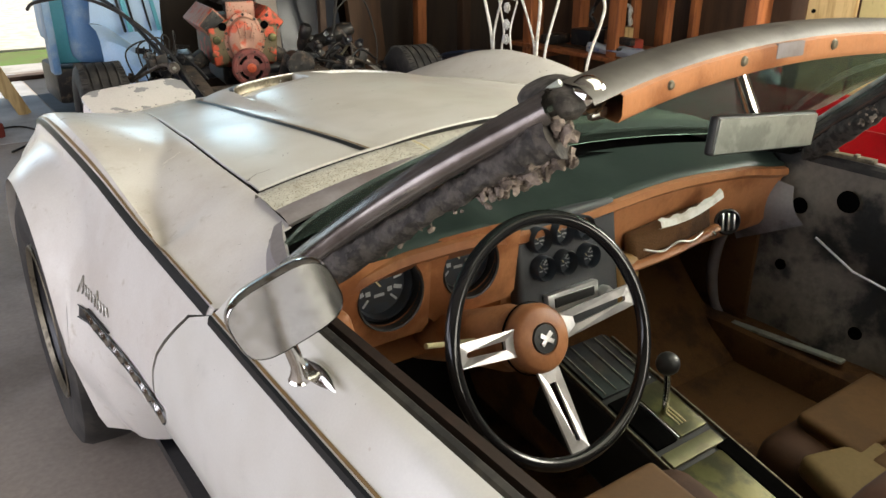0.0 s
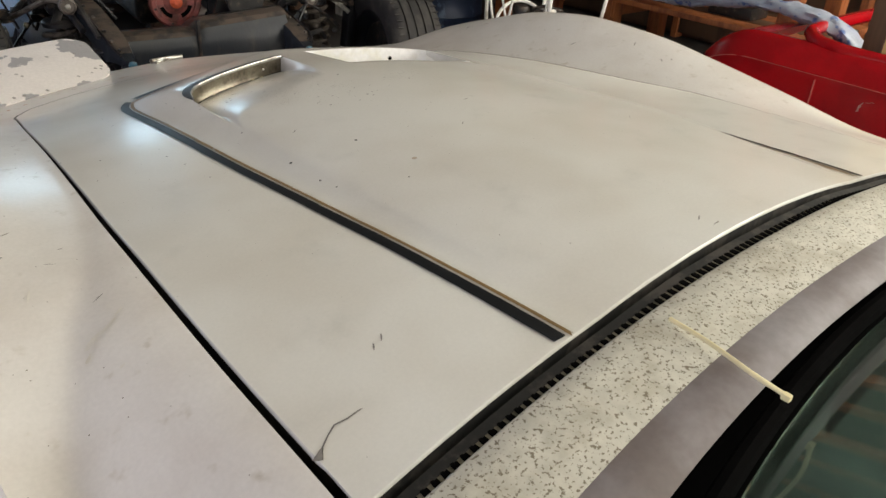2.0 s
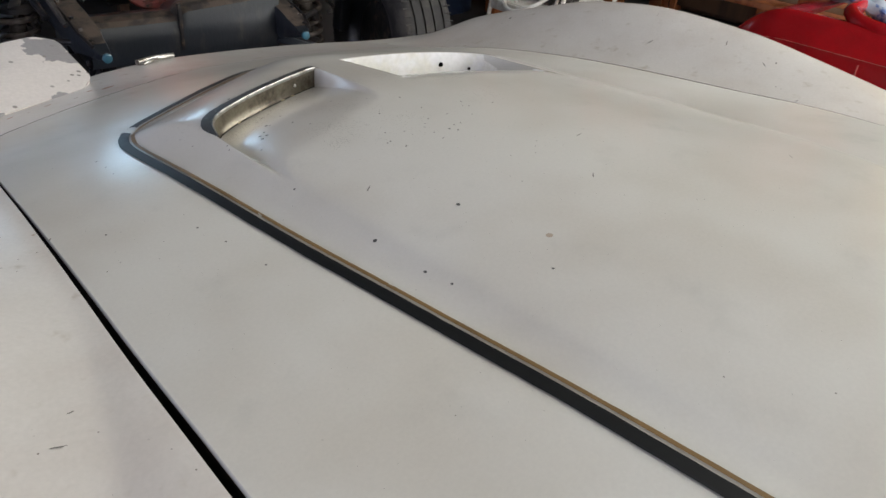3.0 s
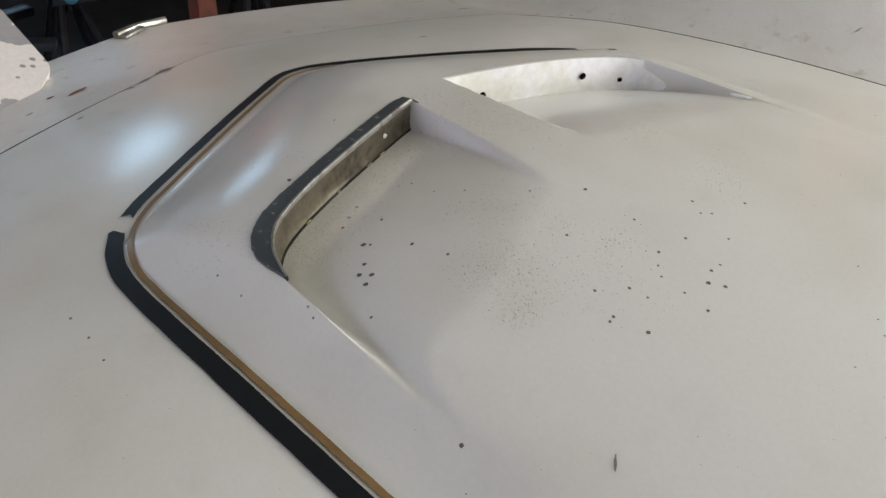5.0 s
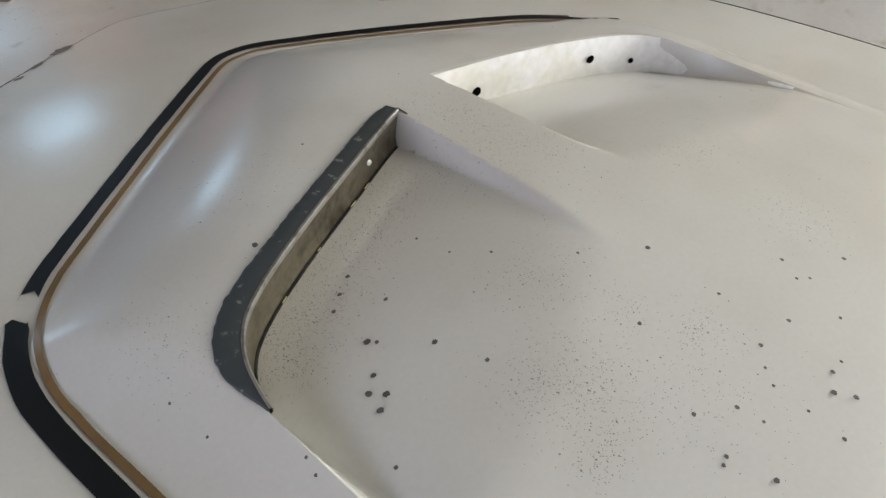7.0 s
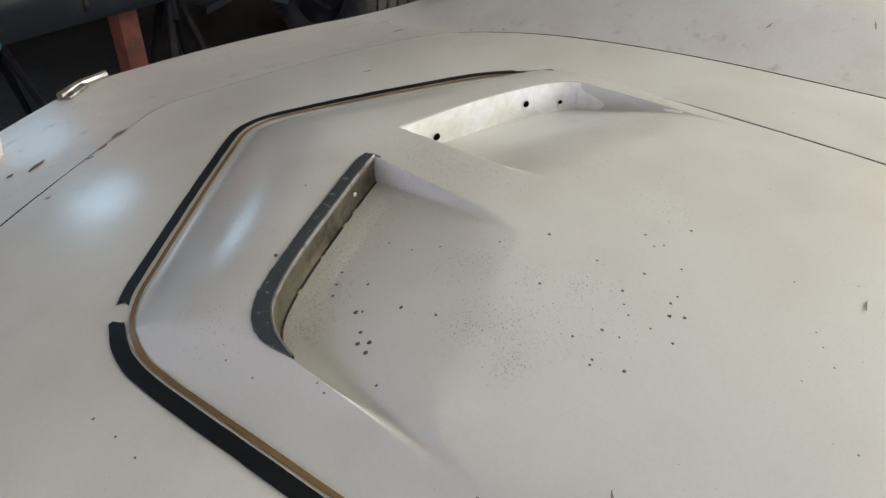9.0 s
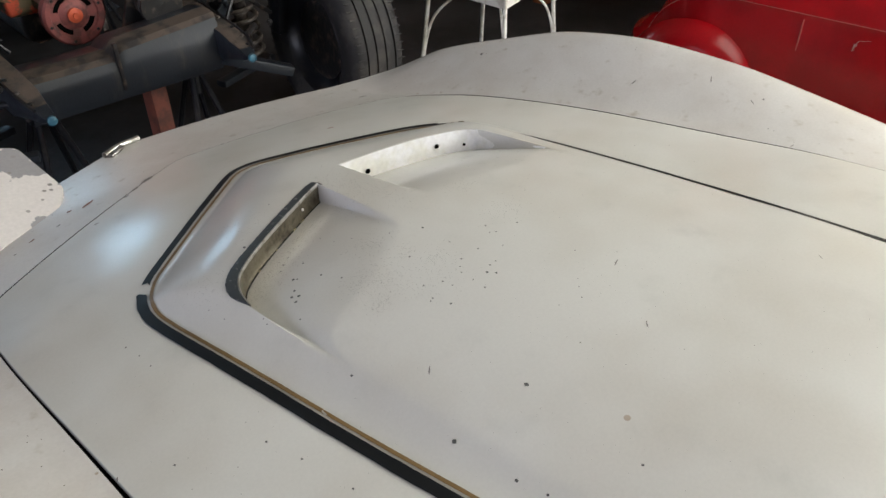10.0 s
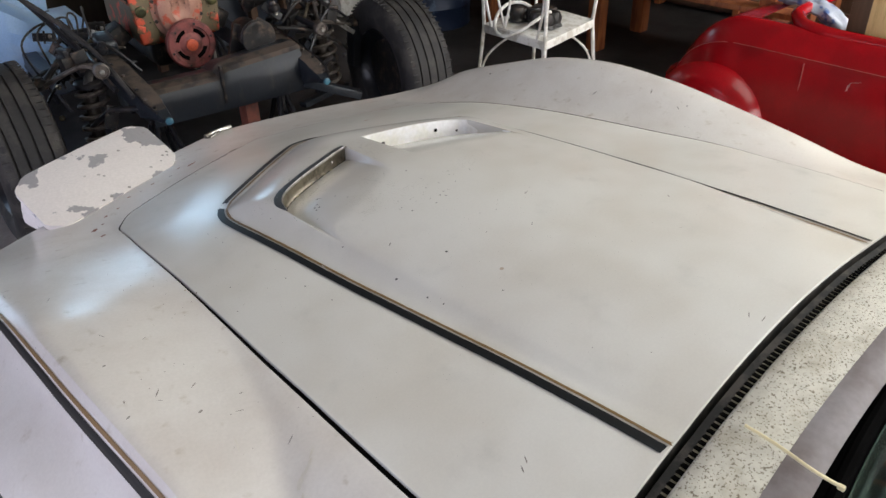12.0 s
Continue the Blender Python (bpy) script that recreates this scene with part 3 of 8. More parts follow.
ribbon("gold_stripe", gold[nick + 13:], 0.0049, GOLD_TAPE, hood, hood_z, ragged=0.0003)


# metal trim round the left vent: a flat strip on the edge and a bright face below it
def vent_path():
    pts = []
    for i in range(91):
        x = -0.037 - 0.2395 * (1 - (1 - i / 90) ** 1.5)
        pts.append((x, lip(x)))
    return pts


vp = vent_path()
rows_top, rows_face, rows_low = [], [], []
for i, (x, y) in enumerate(vp):
    a, b = vp[max(0, i - 1)], vp[min(len(vp) - 1, i + 1)]
    d = Vector((b[0] - a[0], b[1] - a[1])).normalized()
    nx, ny = (d.y, -d.x)
    if ny < 0:
        nx, ny = -nx, -ny
    w = (0.0128 + 0.0030 * sm((i - 40) / 30) + random.uniform(-0.0005, 0.0005)) * min(1.0, 0.8 + i / 20) * (1 - 0.94 * sm(1 - (len(vp) - 1 - i) / 22) ** 2.4)
    z0 = hood_z(x, y + 0.004)
    o = (x + nx * w, y + ny * w)
    zo = hood_z(o[0], max(o[1], lip(o[0]) + 0.002))
    chip = 0.0006 * max(0.0, noise.noise(Vector((x * 90, y * 90, 3.0))))
    rows_top.append([(o[0], o[1], zo + 0.0003), (o[0] - nx * chip, o[1] - ny * chip, zo + 0.0018), (lerp(o[0], x, .12), lerp(o[1], y, .12), lerp(zo, z0, .12) + 0.0024), (lerp(o[0], x, .9), lerp(o[1], y, .9), lerp(zo, z0, .9) + 0.0026), (x, y, z0 + 0.0024)])
    e = min(1.0, 0.12 + (len(vp) - 1 - i) / 14)
    rows_face.append([(x + nx * 0.0004, y + ny * 0.0004, z0 + 0.0027), (x - nx * 0.0012, y - ny * 0.0012, z0 + 0.0030), (x - nx * 0.0022, y - ny * 0.0022, z0 + 0.0008), (x - nx * 0.0016, y - ny * 0.0016, z0 - 0.0025 * e)])
    rows_low.append([(x - nx * 0.0016, y - ny * 0.0016, z0 - 0.0022 * e), (x - nx * 0.0020, y - ny * 0.0020, z0 - 0.011 * e), (x - nx * 0.0032 * e, y - ny * 0.0032 * e, z0 - 0.021 * e), (x - nx * 0.0062 * e, y - ny * 0.0062 * e, z0 - 0.0262 * e)])
trim = part("vent_trim", grid(rows_top), TRIM_DARK, hood, "weathered grey metal trim strip")
part("bright_edge", grid(rows_face), EDGE_METAL, trim)
part("rusty_flange", grid(rows_low), RUSTY_CHROME, trim, "rust-stained lower flange")
# thin black line along the flange's foot
part("dark_foot_line", tube([Vector(r[-1]) + Vector((0, -0.0006, 0.0004)) for r in rows_low[2:-10]], 0.0011, 6), GAP_BLACK, trim)
# bright worn flecks along the flange's foot and a pale rivet in its face
for i in range(6, 78, 3):
    r, q = rows_low[i][-1], rows_low[i + 1 + i % 2][-1]
    if noise.noise(Vector((i * 0.9, 0.0, 5.0))) > 0.05:
        part("bright_fleck", tube([Vector(r) + Vector((0, -0.0012, 0.0012)), Vector(q) + Vector((0, -0.0012, 0.0012))], 0.0005, 5), ZIPTIE, trim)
r = Vector(rows_low[13][1]).lerp(Vector(rows_low[13][2]), 0.3)
part("rivet", lathe([(0.0001, 0.0016), (0.0018, 0.0013), (0.0027, 0.0)], 12, Matrix.Translation(r) @ Vector((-0.30, -0.95, 0.0)).to_track_quat("Z", "Y").to_matrix().to_4x4()), WHITE_IRON, trim)
# end tab of the trim beside the middle rib
x0, y0 = vp[0]
z0 = hood_z(x0, y0 + 0.004)
bm = box(0.0022, 0.011, 0.030, 0.0008, Matrix.Translation((x0 + 0.001, y0 - 0.004, z0 - 0.0128)))
part("end_tab", bm, CHROME, trim)
# clean primer wall of the right vent, with drilled holes
rows = []
for i in range(60):
    x = 0.027 + 0.0040 * i
    y = lip(x)
    z0 = hood_z(x, y + 0.004)
    dep = VENT_DEEP[1] * sm((x - 0.022) / 0.006)
    rows.append([(x, y - 0.0015, z0 + 0.0002), (x - 0.0005, y - 0.0035, z0 - 0.5 * dep), (x - 0.001, y - 0.006, z0 - 0.97 * dep)])
for i in range(1, 30):
    y = lerp(lip(0.263) - 0.003, 0.775, i / 29)
    x = VENT_SIDE[1] * seam_x(y)
    z0, z1 = hood_z(x + 0.004, y, True), hood_z(x - 0.009, y, True)
    rows.append([(x + 0.0002, y, z0 + 0.0002), (x - 0.0030, y, lerp(z0, z1, 0.5) + 0.0008), (x - 0.0065, y, z1 + 0.0004)])
wall = part("vent_wall", grid(rows), BARE, hood, "bright white inner wall with drilled holes")
for x, dz, r in ((0.1985, 0.020, 0.0042), (0.0715, 0.027, 0.0046), (0.248, 0.026, 0.0028)):
    y = lip(x)
    g = Vector((lip(x + 0.004) - lip(x - 0.004), -0.008, 0)).normalized()
    if g.y > 0:
        g = -g
    m = Matrix.Translation((x, y - 0.0055, hood_z(x, y + 0.004) - dz)) @ g.to_track_quat("Z", "Y").to_matrix().to_4x4()
    part("hole", lathe([(r, 0.0), (r * 0.9, 0.0012), (r * 0.6, 0.0012)], 16, m), DARK, wall)


# front body: both wings and the nose, one shell round the hood
OUT_X = curve((0, 0.0), (0.2, 0.20), (0.4, 0.40), (0.52, 0.52), (0.64, 0.62), (0.78, 0.70), (0.9, 0.740), (1.0, 0.752))
OUT_Y = curve((0, 1.622), (0.2, 1.562), (0.4, 1.490), (0.52, 1.442), (0.64, 1.40), (0.78, 1.33), (0.9, 1.24), (1.0, 1.12))
AXLE_Y = 0.72
door_edge_top = curve((0.56, -0.185), (0.602, -0.188), (0.614, -0.208), (0.645, -0.272), (0.66, -0.300), (0.70, -0.268), (0.735, -0.238), (0.80, -0.232))
door_edge_side = curve((0.2, -0.12), (0.42, -0.09), (0.57, -0.07), (0.68, -0.14), (0.74, -0.205), (0.80, -0.236))


def arch_low(y):
    """The lower edge of the wing, with the wheel opening."""
    d = 0.372 ** 2 - (y - AXLE_Y) ** 2
    return max(0.22, 0.335 + math.sqrt(d)) if d > 0 else 0.22


def flank_x(y, z):
    """How far out the side of the wing stands at a height."""
    zo, xo, xw = shoulder_z(y), shoulder_x(y), wide_x(y)
    h = (zo - z) / max(1e-3, zo - 0.2)
    u = min(1, max(0, h) / 0.42)
    x = xo + (xw - xo) * lerp(math.sin(u * math.pi / 2), u * u, 0.55 * sm((y - 0.1) / 0.5)) - max(0, h - 0.45) ** 2 * 0.30
    r = math.hypot(y - AXLE_Y, z - 0.335) - 0.372
    if z < zo - 0.02:
        edge = lerp(0.866, 0.887, sm((z - 0.30) / 0.20))
        arch = sm((zo - 0.02 - z) / 0.075) * max(0.0, edge - x) * max(0.0, 1 - max(0, r) / 0.125) ** 1.5
        tail = 0.050 * max(0.0, 1 - max(0, r) / 0.27) ** 1.2 * sm((0.53 - z) / 0.10) * sm((AXLE_Y - y) / 0.15)
        x += max(arch, tail) - 0.62 * max(0.0, 0.465 - z) * sm((r - 0.10) / 0.14) * sm((AXLE_Y - y) / 0.2)
    return x


def clip_half(s):
    rows = []
    n_top, n_side = 29, 16
    for k in range(12, 0, -1):
        t = k / 12
        row = []
        for i in range(n_top):
            f = i / (n_top - 1)
            x = lerp(seam_x(-0.15 * t), shoulder_x(-0.1), f)
            y = door_edge_top(x) * t
            row.append((s * x, y, fender_z(x, y, s)))
        for j in range(1, n_side + 1):
            z = lerp(shoulder_z(-0.2), 0.22, j / n_side)
            y = door_edge_side(z) * t
            row.append((s * flank_x(y, z), y, z))
        rows.append(row)
    for y in [1.10 * i / 84 for i in range(85)]:
        row = []
        for i in range(n_top):
            x = lerp(seam_x(y), shoulder_x(y), i / (n_top - 1))
            row.append((s * x, y, fender_z(x, y, s)))
        for j in range(1, n_side + 1):
            z = lerp(shoulder_z(y), arch_low(y), j / n_side)
            row.append((s * flank_x(y, z), y, z))
        rows.append(row)
    for i in range(1, 61):
        t = i / 60
        if t < 0.3:
            u = t / 0.3
            xa, ya = seam_x(lerp(1.10, 1.247, u)), lerp(1.10, 1.247, u)
        else:
            u = (t - 0.3) / 0.7
            xa = lerp(seam_x(1.247), 0.0, u)
            ya = hood_front(xa)
        xa, ya = rounded(xa, ya)
        o = 1 - t
        ox, oy = OUT_X(o), OUT_Y(o)
        row = []
        for k in range(n_top):
            f = k / (n_top - 1)
            x, y = lerp(xa, ox, f), lerp(ya, oy, f)
            z = fender_z(x, y, s) if abs(x) > seam_x(y) else base_z(x, y)
            row.append((s * x, y, z))
        zo = row[-1][2]
        low = lerp(arch_low(1.10), 0.42, sm(t * 6)) if t < 0.17 else 0.42
        nx, ny = OUT_Y(max(0, o - 0.02)) - OUT_Y(min(1, o + 0.02)), OUT_X(min(1, o + 0.02)) - OUT_X(max(0, o - 0.02))
        ln = math.hypot(nx, ny) or 1
        wd = lerp(wide_x(1.10) - shoulder_x(1.10), 0.02, sm(t * 1.6))
        for j in range(1, n_side + 1):
            v = j / n_side
            off = wd * math.sin(min(1, v / 0.45) * math.pi / 2)
            row.append((s * (ox + nx / ln * off), oy + ny / ln * off, lerp(zo, low, v)))
        rows.append(row)
    return rows


bm = grid(clip_half(-1))
grid(clip_half(1), bm)
bmesh.ops.remove_doubles(bm, verts=bm.verts, dist=0.0004)
bmesh.ops.recalc_face_normals(bm, faces=bm.faces)
# the wings' lip along the seam is black as well, for the gap's shade
ext = bmesh.ops.extrude_edge_only(bm, edges=[e for e in bm.edges if len(e.link_faces) == 1])
for v in ext["geom"]:
    if isinstance(v, bmesh.types.BMVert):
        if abs(v.co.x) < seam_x(v.co.y) + 0.02 and v.co.z > 0.6:
            v.co.z -= 0.04
        else:
            v.co.x *= 0.975
    elif isinstance(v, bmesh.types.BMFace) and all(abs(w.co.x) < seam_x(w.co.y) + 0.02 and w.co.z > 0.6 for w in v.verts):
        v.material_index = 1
wings = part("front_body", bm, WING_PAINT, car, "white front wings and nose with chipped paint", angle=35, rim=GAP_BLACK)


def deck_z(x, y):
    return fender_z(x, y, -1 if x < 0 else 1) if abs(x) > seam_x(y) else base_z(x, y)


# black sheets under the hood's gaps, coloured as the deep shade below
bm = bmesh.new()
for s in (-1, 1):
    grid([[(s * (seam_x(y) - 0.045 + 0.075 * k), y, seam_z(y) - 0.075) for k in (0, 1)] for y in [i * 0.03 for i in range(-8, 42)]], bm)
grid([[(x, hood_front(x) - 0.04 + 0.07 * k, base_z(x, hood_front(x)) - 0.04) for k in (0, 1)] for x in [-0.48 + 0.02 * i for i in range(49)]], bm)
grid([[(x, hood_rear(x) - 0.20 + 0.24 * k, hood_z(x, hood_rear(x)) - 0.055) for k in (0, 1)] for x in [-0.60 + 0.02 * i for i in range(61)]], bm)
part("gap_backing", bm, DARK, car)

# dark joint between each wing and its door
for s in (-1, 1):
    pts = [(s * x, door_edge_top(x) - 0.0045, fender_z(x, door_edge_top(x), s) - 0.0045) for x in [0.632 + 0.0074 * i for i in range(15)]]
    part("door_joint", tube(pts, 0.0052, 8), DARK, wings)

# stripes along the shoulders of wing and door
def shoulder_tape(name, off, width, mat, parent, s, y0, y1):
    rows = []
    n = max(2, int(abs(y1 - y0) / 0.02))
    for i in range(n + 1):
        y = lerp(y0, y1, i / n)
        sx, sz = shoulder_x(min(y, 1.12)), shoulder_z(y)
        row = []
        for k in range(5):
            d = off + width * (k / 4 - 0.5)
            if d <= 0:
                x = sx + d
                z = fender_z(x, y, s)
                row.append((s * x, y, z + 0.0014))
            else:
                z = sz - d * 0.95
                row.append((s * (flank_x(y, z) + 0.0014), y, z + 0.0006))
        rows.append(row)
    return part(name, grid(rows), mat, parent)


for s in (-1, 1):
    shoulder_tape("black_stripe", 0.006, 0.015, BLACK_TAPE, wings, s, -0.222, 1.09 if s < 0 else 1.04)
    shoulder_tape("gold_stripe", -0.0055, 0.0036, GOLD_TAPE, wings, s, -0.222, 1.09 if s < 0 else 1.04)

# flaked paint patches by the hood's front corner and nose
def flake(x, y, rx, ry, turn, mat, zf, parent):
    n = 14
    c, s_ = math.cos(turn), math.sin(turn)
    bm = bmesh.new()
    vs = []
    for k in range(n):
        a = 2 * math.pi * k / n
        r = random.uniform(0.80, 1.10) if max(rx, ry) < 0.004 else random.uniform(0.65, 1.15)
        u, v = rx * r * math.cos(a), ry * r * math.sin(a)
        px, py = x + u * c - v * s_, y + u * s_ + v * c
        vs.append(bm.verts.new((px, py, zf(px, py) + 0.0012)))
    mid = bm.verts.new((x, y, zf(x, y) + 0.0012))
    for k in range(n):
        bm.faces.new((mid, vs[k], vs[(k + 1) % n]))
    return part("paint_chip", bm, mat, parent)


CHIP_RUST = material("red_brown_primer", (0.20, 0.075, 0.05), 0.7, 0, (0.12, 0.05, 0.04), 60)
CHIP_GREY = material("grey_primer_chip", (0.17, 0.16, 0.15), 0.7, 0, (0.22, 0.20, 0.18), 60)
for x, y, rx, ry, turn, mat in ((-0.454, 1.317, 0.006, 0.004, 0.9, CHIP_RUST), (-0.503, 1.254, 0.012, 0.006, 0.9, CHIP_RUST), (-0.507, 1.195, 0.009, 0.004, 0.7, CHIP_RUST),
                                (-0.190, 1.416, 0.016, 0.004, 0.4, CHIP_RUST), (-0.084, 1.391, 0.015, 0.007, 0.3, CHIP_GREY), (-0.122, 1.374, 0.012, 0.004, 0.4, CHIP_GREY),
                                (-0.147, 1.360, 0.006, 0.003, 0.2, CHIP_GREY), (-0.308, 1.388, 0.007, 0.0025, 0.4, CHIP_RUST), (-0.376, 1.370, 0.006, 0.0025, 0.3, CHIP_RUST),
                                (-0.26, 1.390, 0.006, 0.0025, 0.4, CHIP_GREY), (-0.231, 1.313, 0.005, 0.0025, 0.3, CHIP_GREY), (0.211, 1.214, 0.007, 0.002, -0.5, CHIP_RUST), (0.42, 1.33, 0.010, 0.004, -0.3, CHIP_GREY),
                                (-0.42, 1.33, 0.005, 0.003, 0.5, CHIP_RUST), (-0.478, 1.276, 0.005, 0.003, 0.8, CHIP_RUST), (-0.222, 1.425, 0.006, 0.003, 0.4, CHIP_RUST), (-0.345, 1.372, 0.004, 0.002, 0.4, CHIP_GREY)):
    flake(x, y, rx, ry, turn, mat, lambda a, b: hood_z(a, b) if abs(a) < seam_x(b) and b < hood_front(a) else deck_z(a, b), wings)


def vent_hood_z(a, b):
    return hood_z(a, b, b < lip(a))


CHIP_DARK = material("dark_paint_pit", (0.085, 0.085, 0.082), 0.7, 0, (0.13, 0.125, 0.12), 90)
for x, y, r in ((-0.208, 0.851, 2.6), (-0.205, 0.846, 1.7), (-0.188, 0.819, 2.2), (-0.223, 0.832, 2.2), (-0.233, 0.826, 2.6), (-0.228, 0.818, 2.5), (-0.237, 0.814, 2.6), (-0.178, 0.864, 1.8),
                (-0.182, 0.788, 1.7), (-0.189, 0.891, 1.9), (-0.175, 0.898, 1.8), (-0.201, 0.884, 1.9), (-0.256, 0.786, 1.5), (-0.054, 0.763, 2.0), (-0.111, 0.737, 1.7), (-0.060, 0.713, 1.4)):
    flake(x, y, r * 0.00085, r * 0.00078, 0.3, CHIP_DARK, vent_hood_z, hood)
for x, y, r in ((-0.052, 0.674, 1.7), (-0.029, 0.652, 1.4), (0.025, 0.667, 1.9), (-0.080, 0.679, 1.7), (-0.126, 0.672, 1.7), (-0.093, 0.671, 1.3), (-0.101, 0.663, 1.3), (-0.144, 0.687, 1.6),
                (-0.155, 0.664, 1.6), (-0.160, 0.663, 1.5), (-0.125, 0.658, 1.2), (-0.151, 0.640, 2.0), (-0.108, 0.623, 1.6), (-0.084, 0.637, 2.1), (-0.079, 0.627, 2.0), (-0.071, 0.642, 1.7)):
    flake(x, y, r * 0.00085, r * 0.00078, 0.9, CHIP_DARK, vent_hood_z, hood)
for x, y, r in ((-0.061, 0.641, 1.3), (-0.104, 0.643, 1.3), (-0.005, 0.696, 1.8), (-0.086, 0.793, 1.4), (-0.127, 0.884, 1.4), (-0.114, 0.836, 1.4), (-0.206, 0.947, 2.8), (-0.282, 0.822, 1.2),
                (-0.303, 0.872, 1.2), (-0.303, 0.903, 1.2), (-0.115, 1.002, 1.4), (-0.009, 0.677, 1.4), (-0.015, 0.683, 1.4), (-0.285, 0.812, 1.2), (-0.292, 0.526, 3.0), (-0.202, 0.502, 3.2),
                (-0.287, 0.671, 2.0), (-0.294, 0.451, 2.4), (-0.291, 0.419, 2.0), (-0.221, 0.362, 2.0), (-0.396, 0.689, 2.0), (-0.390, 0.642, 1.8), (-0.394, 0.924, 1.6), (-0.394, 0.954, 1.8), (-0.397, 0.895, 1.5), (-0.469, 0.746, 1.8), (-0.386, 0.575, 1.7)):
    flake(x, y, r * 0.00085, r * 0.00070, 1.4, CHIP_DARK, vent_hood_z, hood)
# longer scratches on the hood's flat rear
for x, y, rx, turn in ((-0.437, 0.133, 0.007, 1.0), (-0.450, 0.127, 0.006, 1.0), (-0.050, 0.059, 0.006, 0.5), (-0.045, 0.040, 0.007, 0.1), (0.188, 0.330, 0.005, 0.8), (-0.24, 0.60, 0.006, 0.6), (0.02, 0.52, 0.008, 0.2), (-0.06, 0.44, 0.006, 0.7)):
    flake(x, y, rx, 0.0009, turn, CHIP_GREY, vent_hood_z, hood)
# fine fly-specks that gather round the vents and lie thinly over the rest
bm = bmesh.new()
rng = random.Random(4)
for n_specks, cx, cy, sx_, sy_ in ((330, -0.163, 0.737, 0.020, 0.018), (110, -0.193, 0.711, 0.010, 0.008), (170, -0.114, 0.798, 0.019, 0.018), (420, -0.213, 0.893, 0.026, 0.013), (360, -0.150, 0.915, 0.030, 0.013), (260, -0.09, 0.935, 0.026, 0.014),
                                   (420, -0.011, 0.915, 0.016, 0.040), (90, -0.093, 0.708, 0.011, 0.009), (110, 0.043, 0.703, 0.022, 0.015), (60, -0.106, 0.750, 0.010, 0.009), (160, -0.238, 0.878, 0.012, 0.012), (120, -0.174, 0.757, 0.014, 0.013),
                                   (90, -0.284, 0.932, 0.014, 0.020), (70, -0.168, 0.997, 0.022, 0.026), (70, 0.062, 0.792, 0.016, 0.011), (120, -0.127, 0.685, 0.026, 0.020), (160, -0.05, 0.89, 0.02, 0.035),
                                   (60, 0.15, 0.84, 0.06, 0.06), (160, -0.08, 0.52, 0.14, 0.16), (120, 0.0, 0.3, 0.25, 0.16), (70, -0.45, 0.6, 0.05, 0.25)):
    for k in range(int(n_specks * 1.7)):
        x, y = rng.gauss(cx, sx_), rng.gauss(cy, sy_)
        if abs(x) > seam_x(y) - 0.02 or y < hood_rear(x) + 0.01 or (abs(x) > 0.03 and -0.009 < y - lip(x) < 0.02):
            continue
        r = rng.uniform(0.00018, 0.00034) * (1.9 if rng.random() < 0.06 else 1)
        bm.faces.new([bm.verts.new((x + r * math.cos(a), y + r * math.sin(a), hood_z(x, y, y < lip(x)) + 0.0008)) for a in (0.3, 1.35, 2.4, 3.45, 4.5, 5.55)])
tagged(part("fly_speck", bm, CHIP_GREY, hood, smooth=False), kind="stuff")
# hairline crack at the hood's rear corner
crack = [(-0.556, 0.052), (-0.548, 0.061), (-0.538, 0.068), (-0.528, 0.074), (-0.516, 0.072), (-0.505, 0.073)]
ribbon("crack", crack, 0.0018, CHIP_GREY, hood, hood_z, 0.0008, 0.0005)
# scuffs on the left wing
for x, y, rx, ry, turn in ((0.600, 0.786, 0.007, 0.0016, 2.8), (0.655, 0.660, 0.009, 0.0013, 0.4), (0.634, 0.573, 0.007, 0.0012, 0.9), (0.622, 1.157, 0.005, 0.004, 0.2), (0.649, 0.559, 0.003, 0.0015, 0.4), (0.552, 0.471, 0.005, 0.0012, 2.9), (0.545, 0.284, 0.007, 0.0012, 2.9), (0.565, 0.19, 0.006, 0.0012, 3.0)):
    flake(x, y, rx, ry, turn, CHIP_GREY, deck_z, wings)
for x, y, rx, ry, turn in ((-0.727, 0.573, 0.003, 0.0012, 1.2), (-0.735, 0.544, 0.004, 0.0014, 0.5), (-0.686, 0.565, 0.009, 0.0008, 0.9), (-0.640, 0.554, 0.008, 0.0008, 0.6), (-0.602, 0.381, 0.008, 0.0008, 0.5), (-0.700, 0.92, 0.010, 0.0006, 1.0),
                           (-0.686, 0.739, 0.006, 0.0006, 2.0), (-0.64, 0.70, 0.004, 0.0005, 0.4), (-0.69, 0.55, 0.004, 0.0006, 2.4), (-0.62, 0.47, 0.007, 0.0006, 2.8), (-0.60, 0.50, 0.003, 0.0008, 0.2),
                           (-0.738, 1.028, 0.011, 0.0006, 0.3), (-0.744, 1.004, 0.006, 0.0006, 1.5), (-0.513, 0.782, 0.003, 0.0010, 1.0), (-0.66, 0.50, 0.004, 0.0018, 0.3), (-0.715, 0.66, 0.003, 0.0015, 0.3)):
    flake(x, y, rx, ry, turn, CHIP_GREY, deck_z, wings)
# rubbed tan smears on the left wing
SMEAR = material("tan_smear", (0.60, 0.575, 0.52), 0.3, 0, (0.54, 0.51, 0.45), 60)
for x, y, rx, ry, turn in ((-0.630, 0.322, 0.014, 0.0030, 0.6), (-0.612, 0.331, 0.012, 0.0022, 0.5), (-0.597, 0.343, 0.010, 0.0016, 0.6), (-0.640, 0.304, 0.006, 0.0022, 0.9),
                           (-0.655, 0.42, 0.012, 0.0014, 1.2), (-0.622, 0.270, 0.004, 0.0012, 0.3)):
    flake(x, y, rx, ry, turn, SMEAR, deck_z, wings)

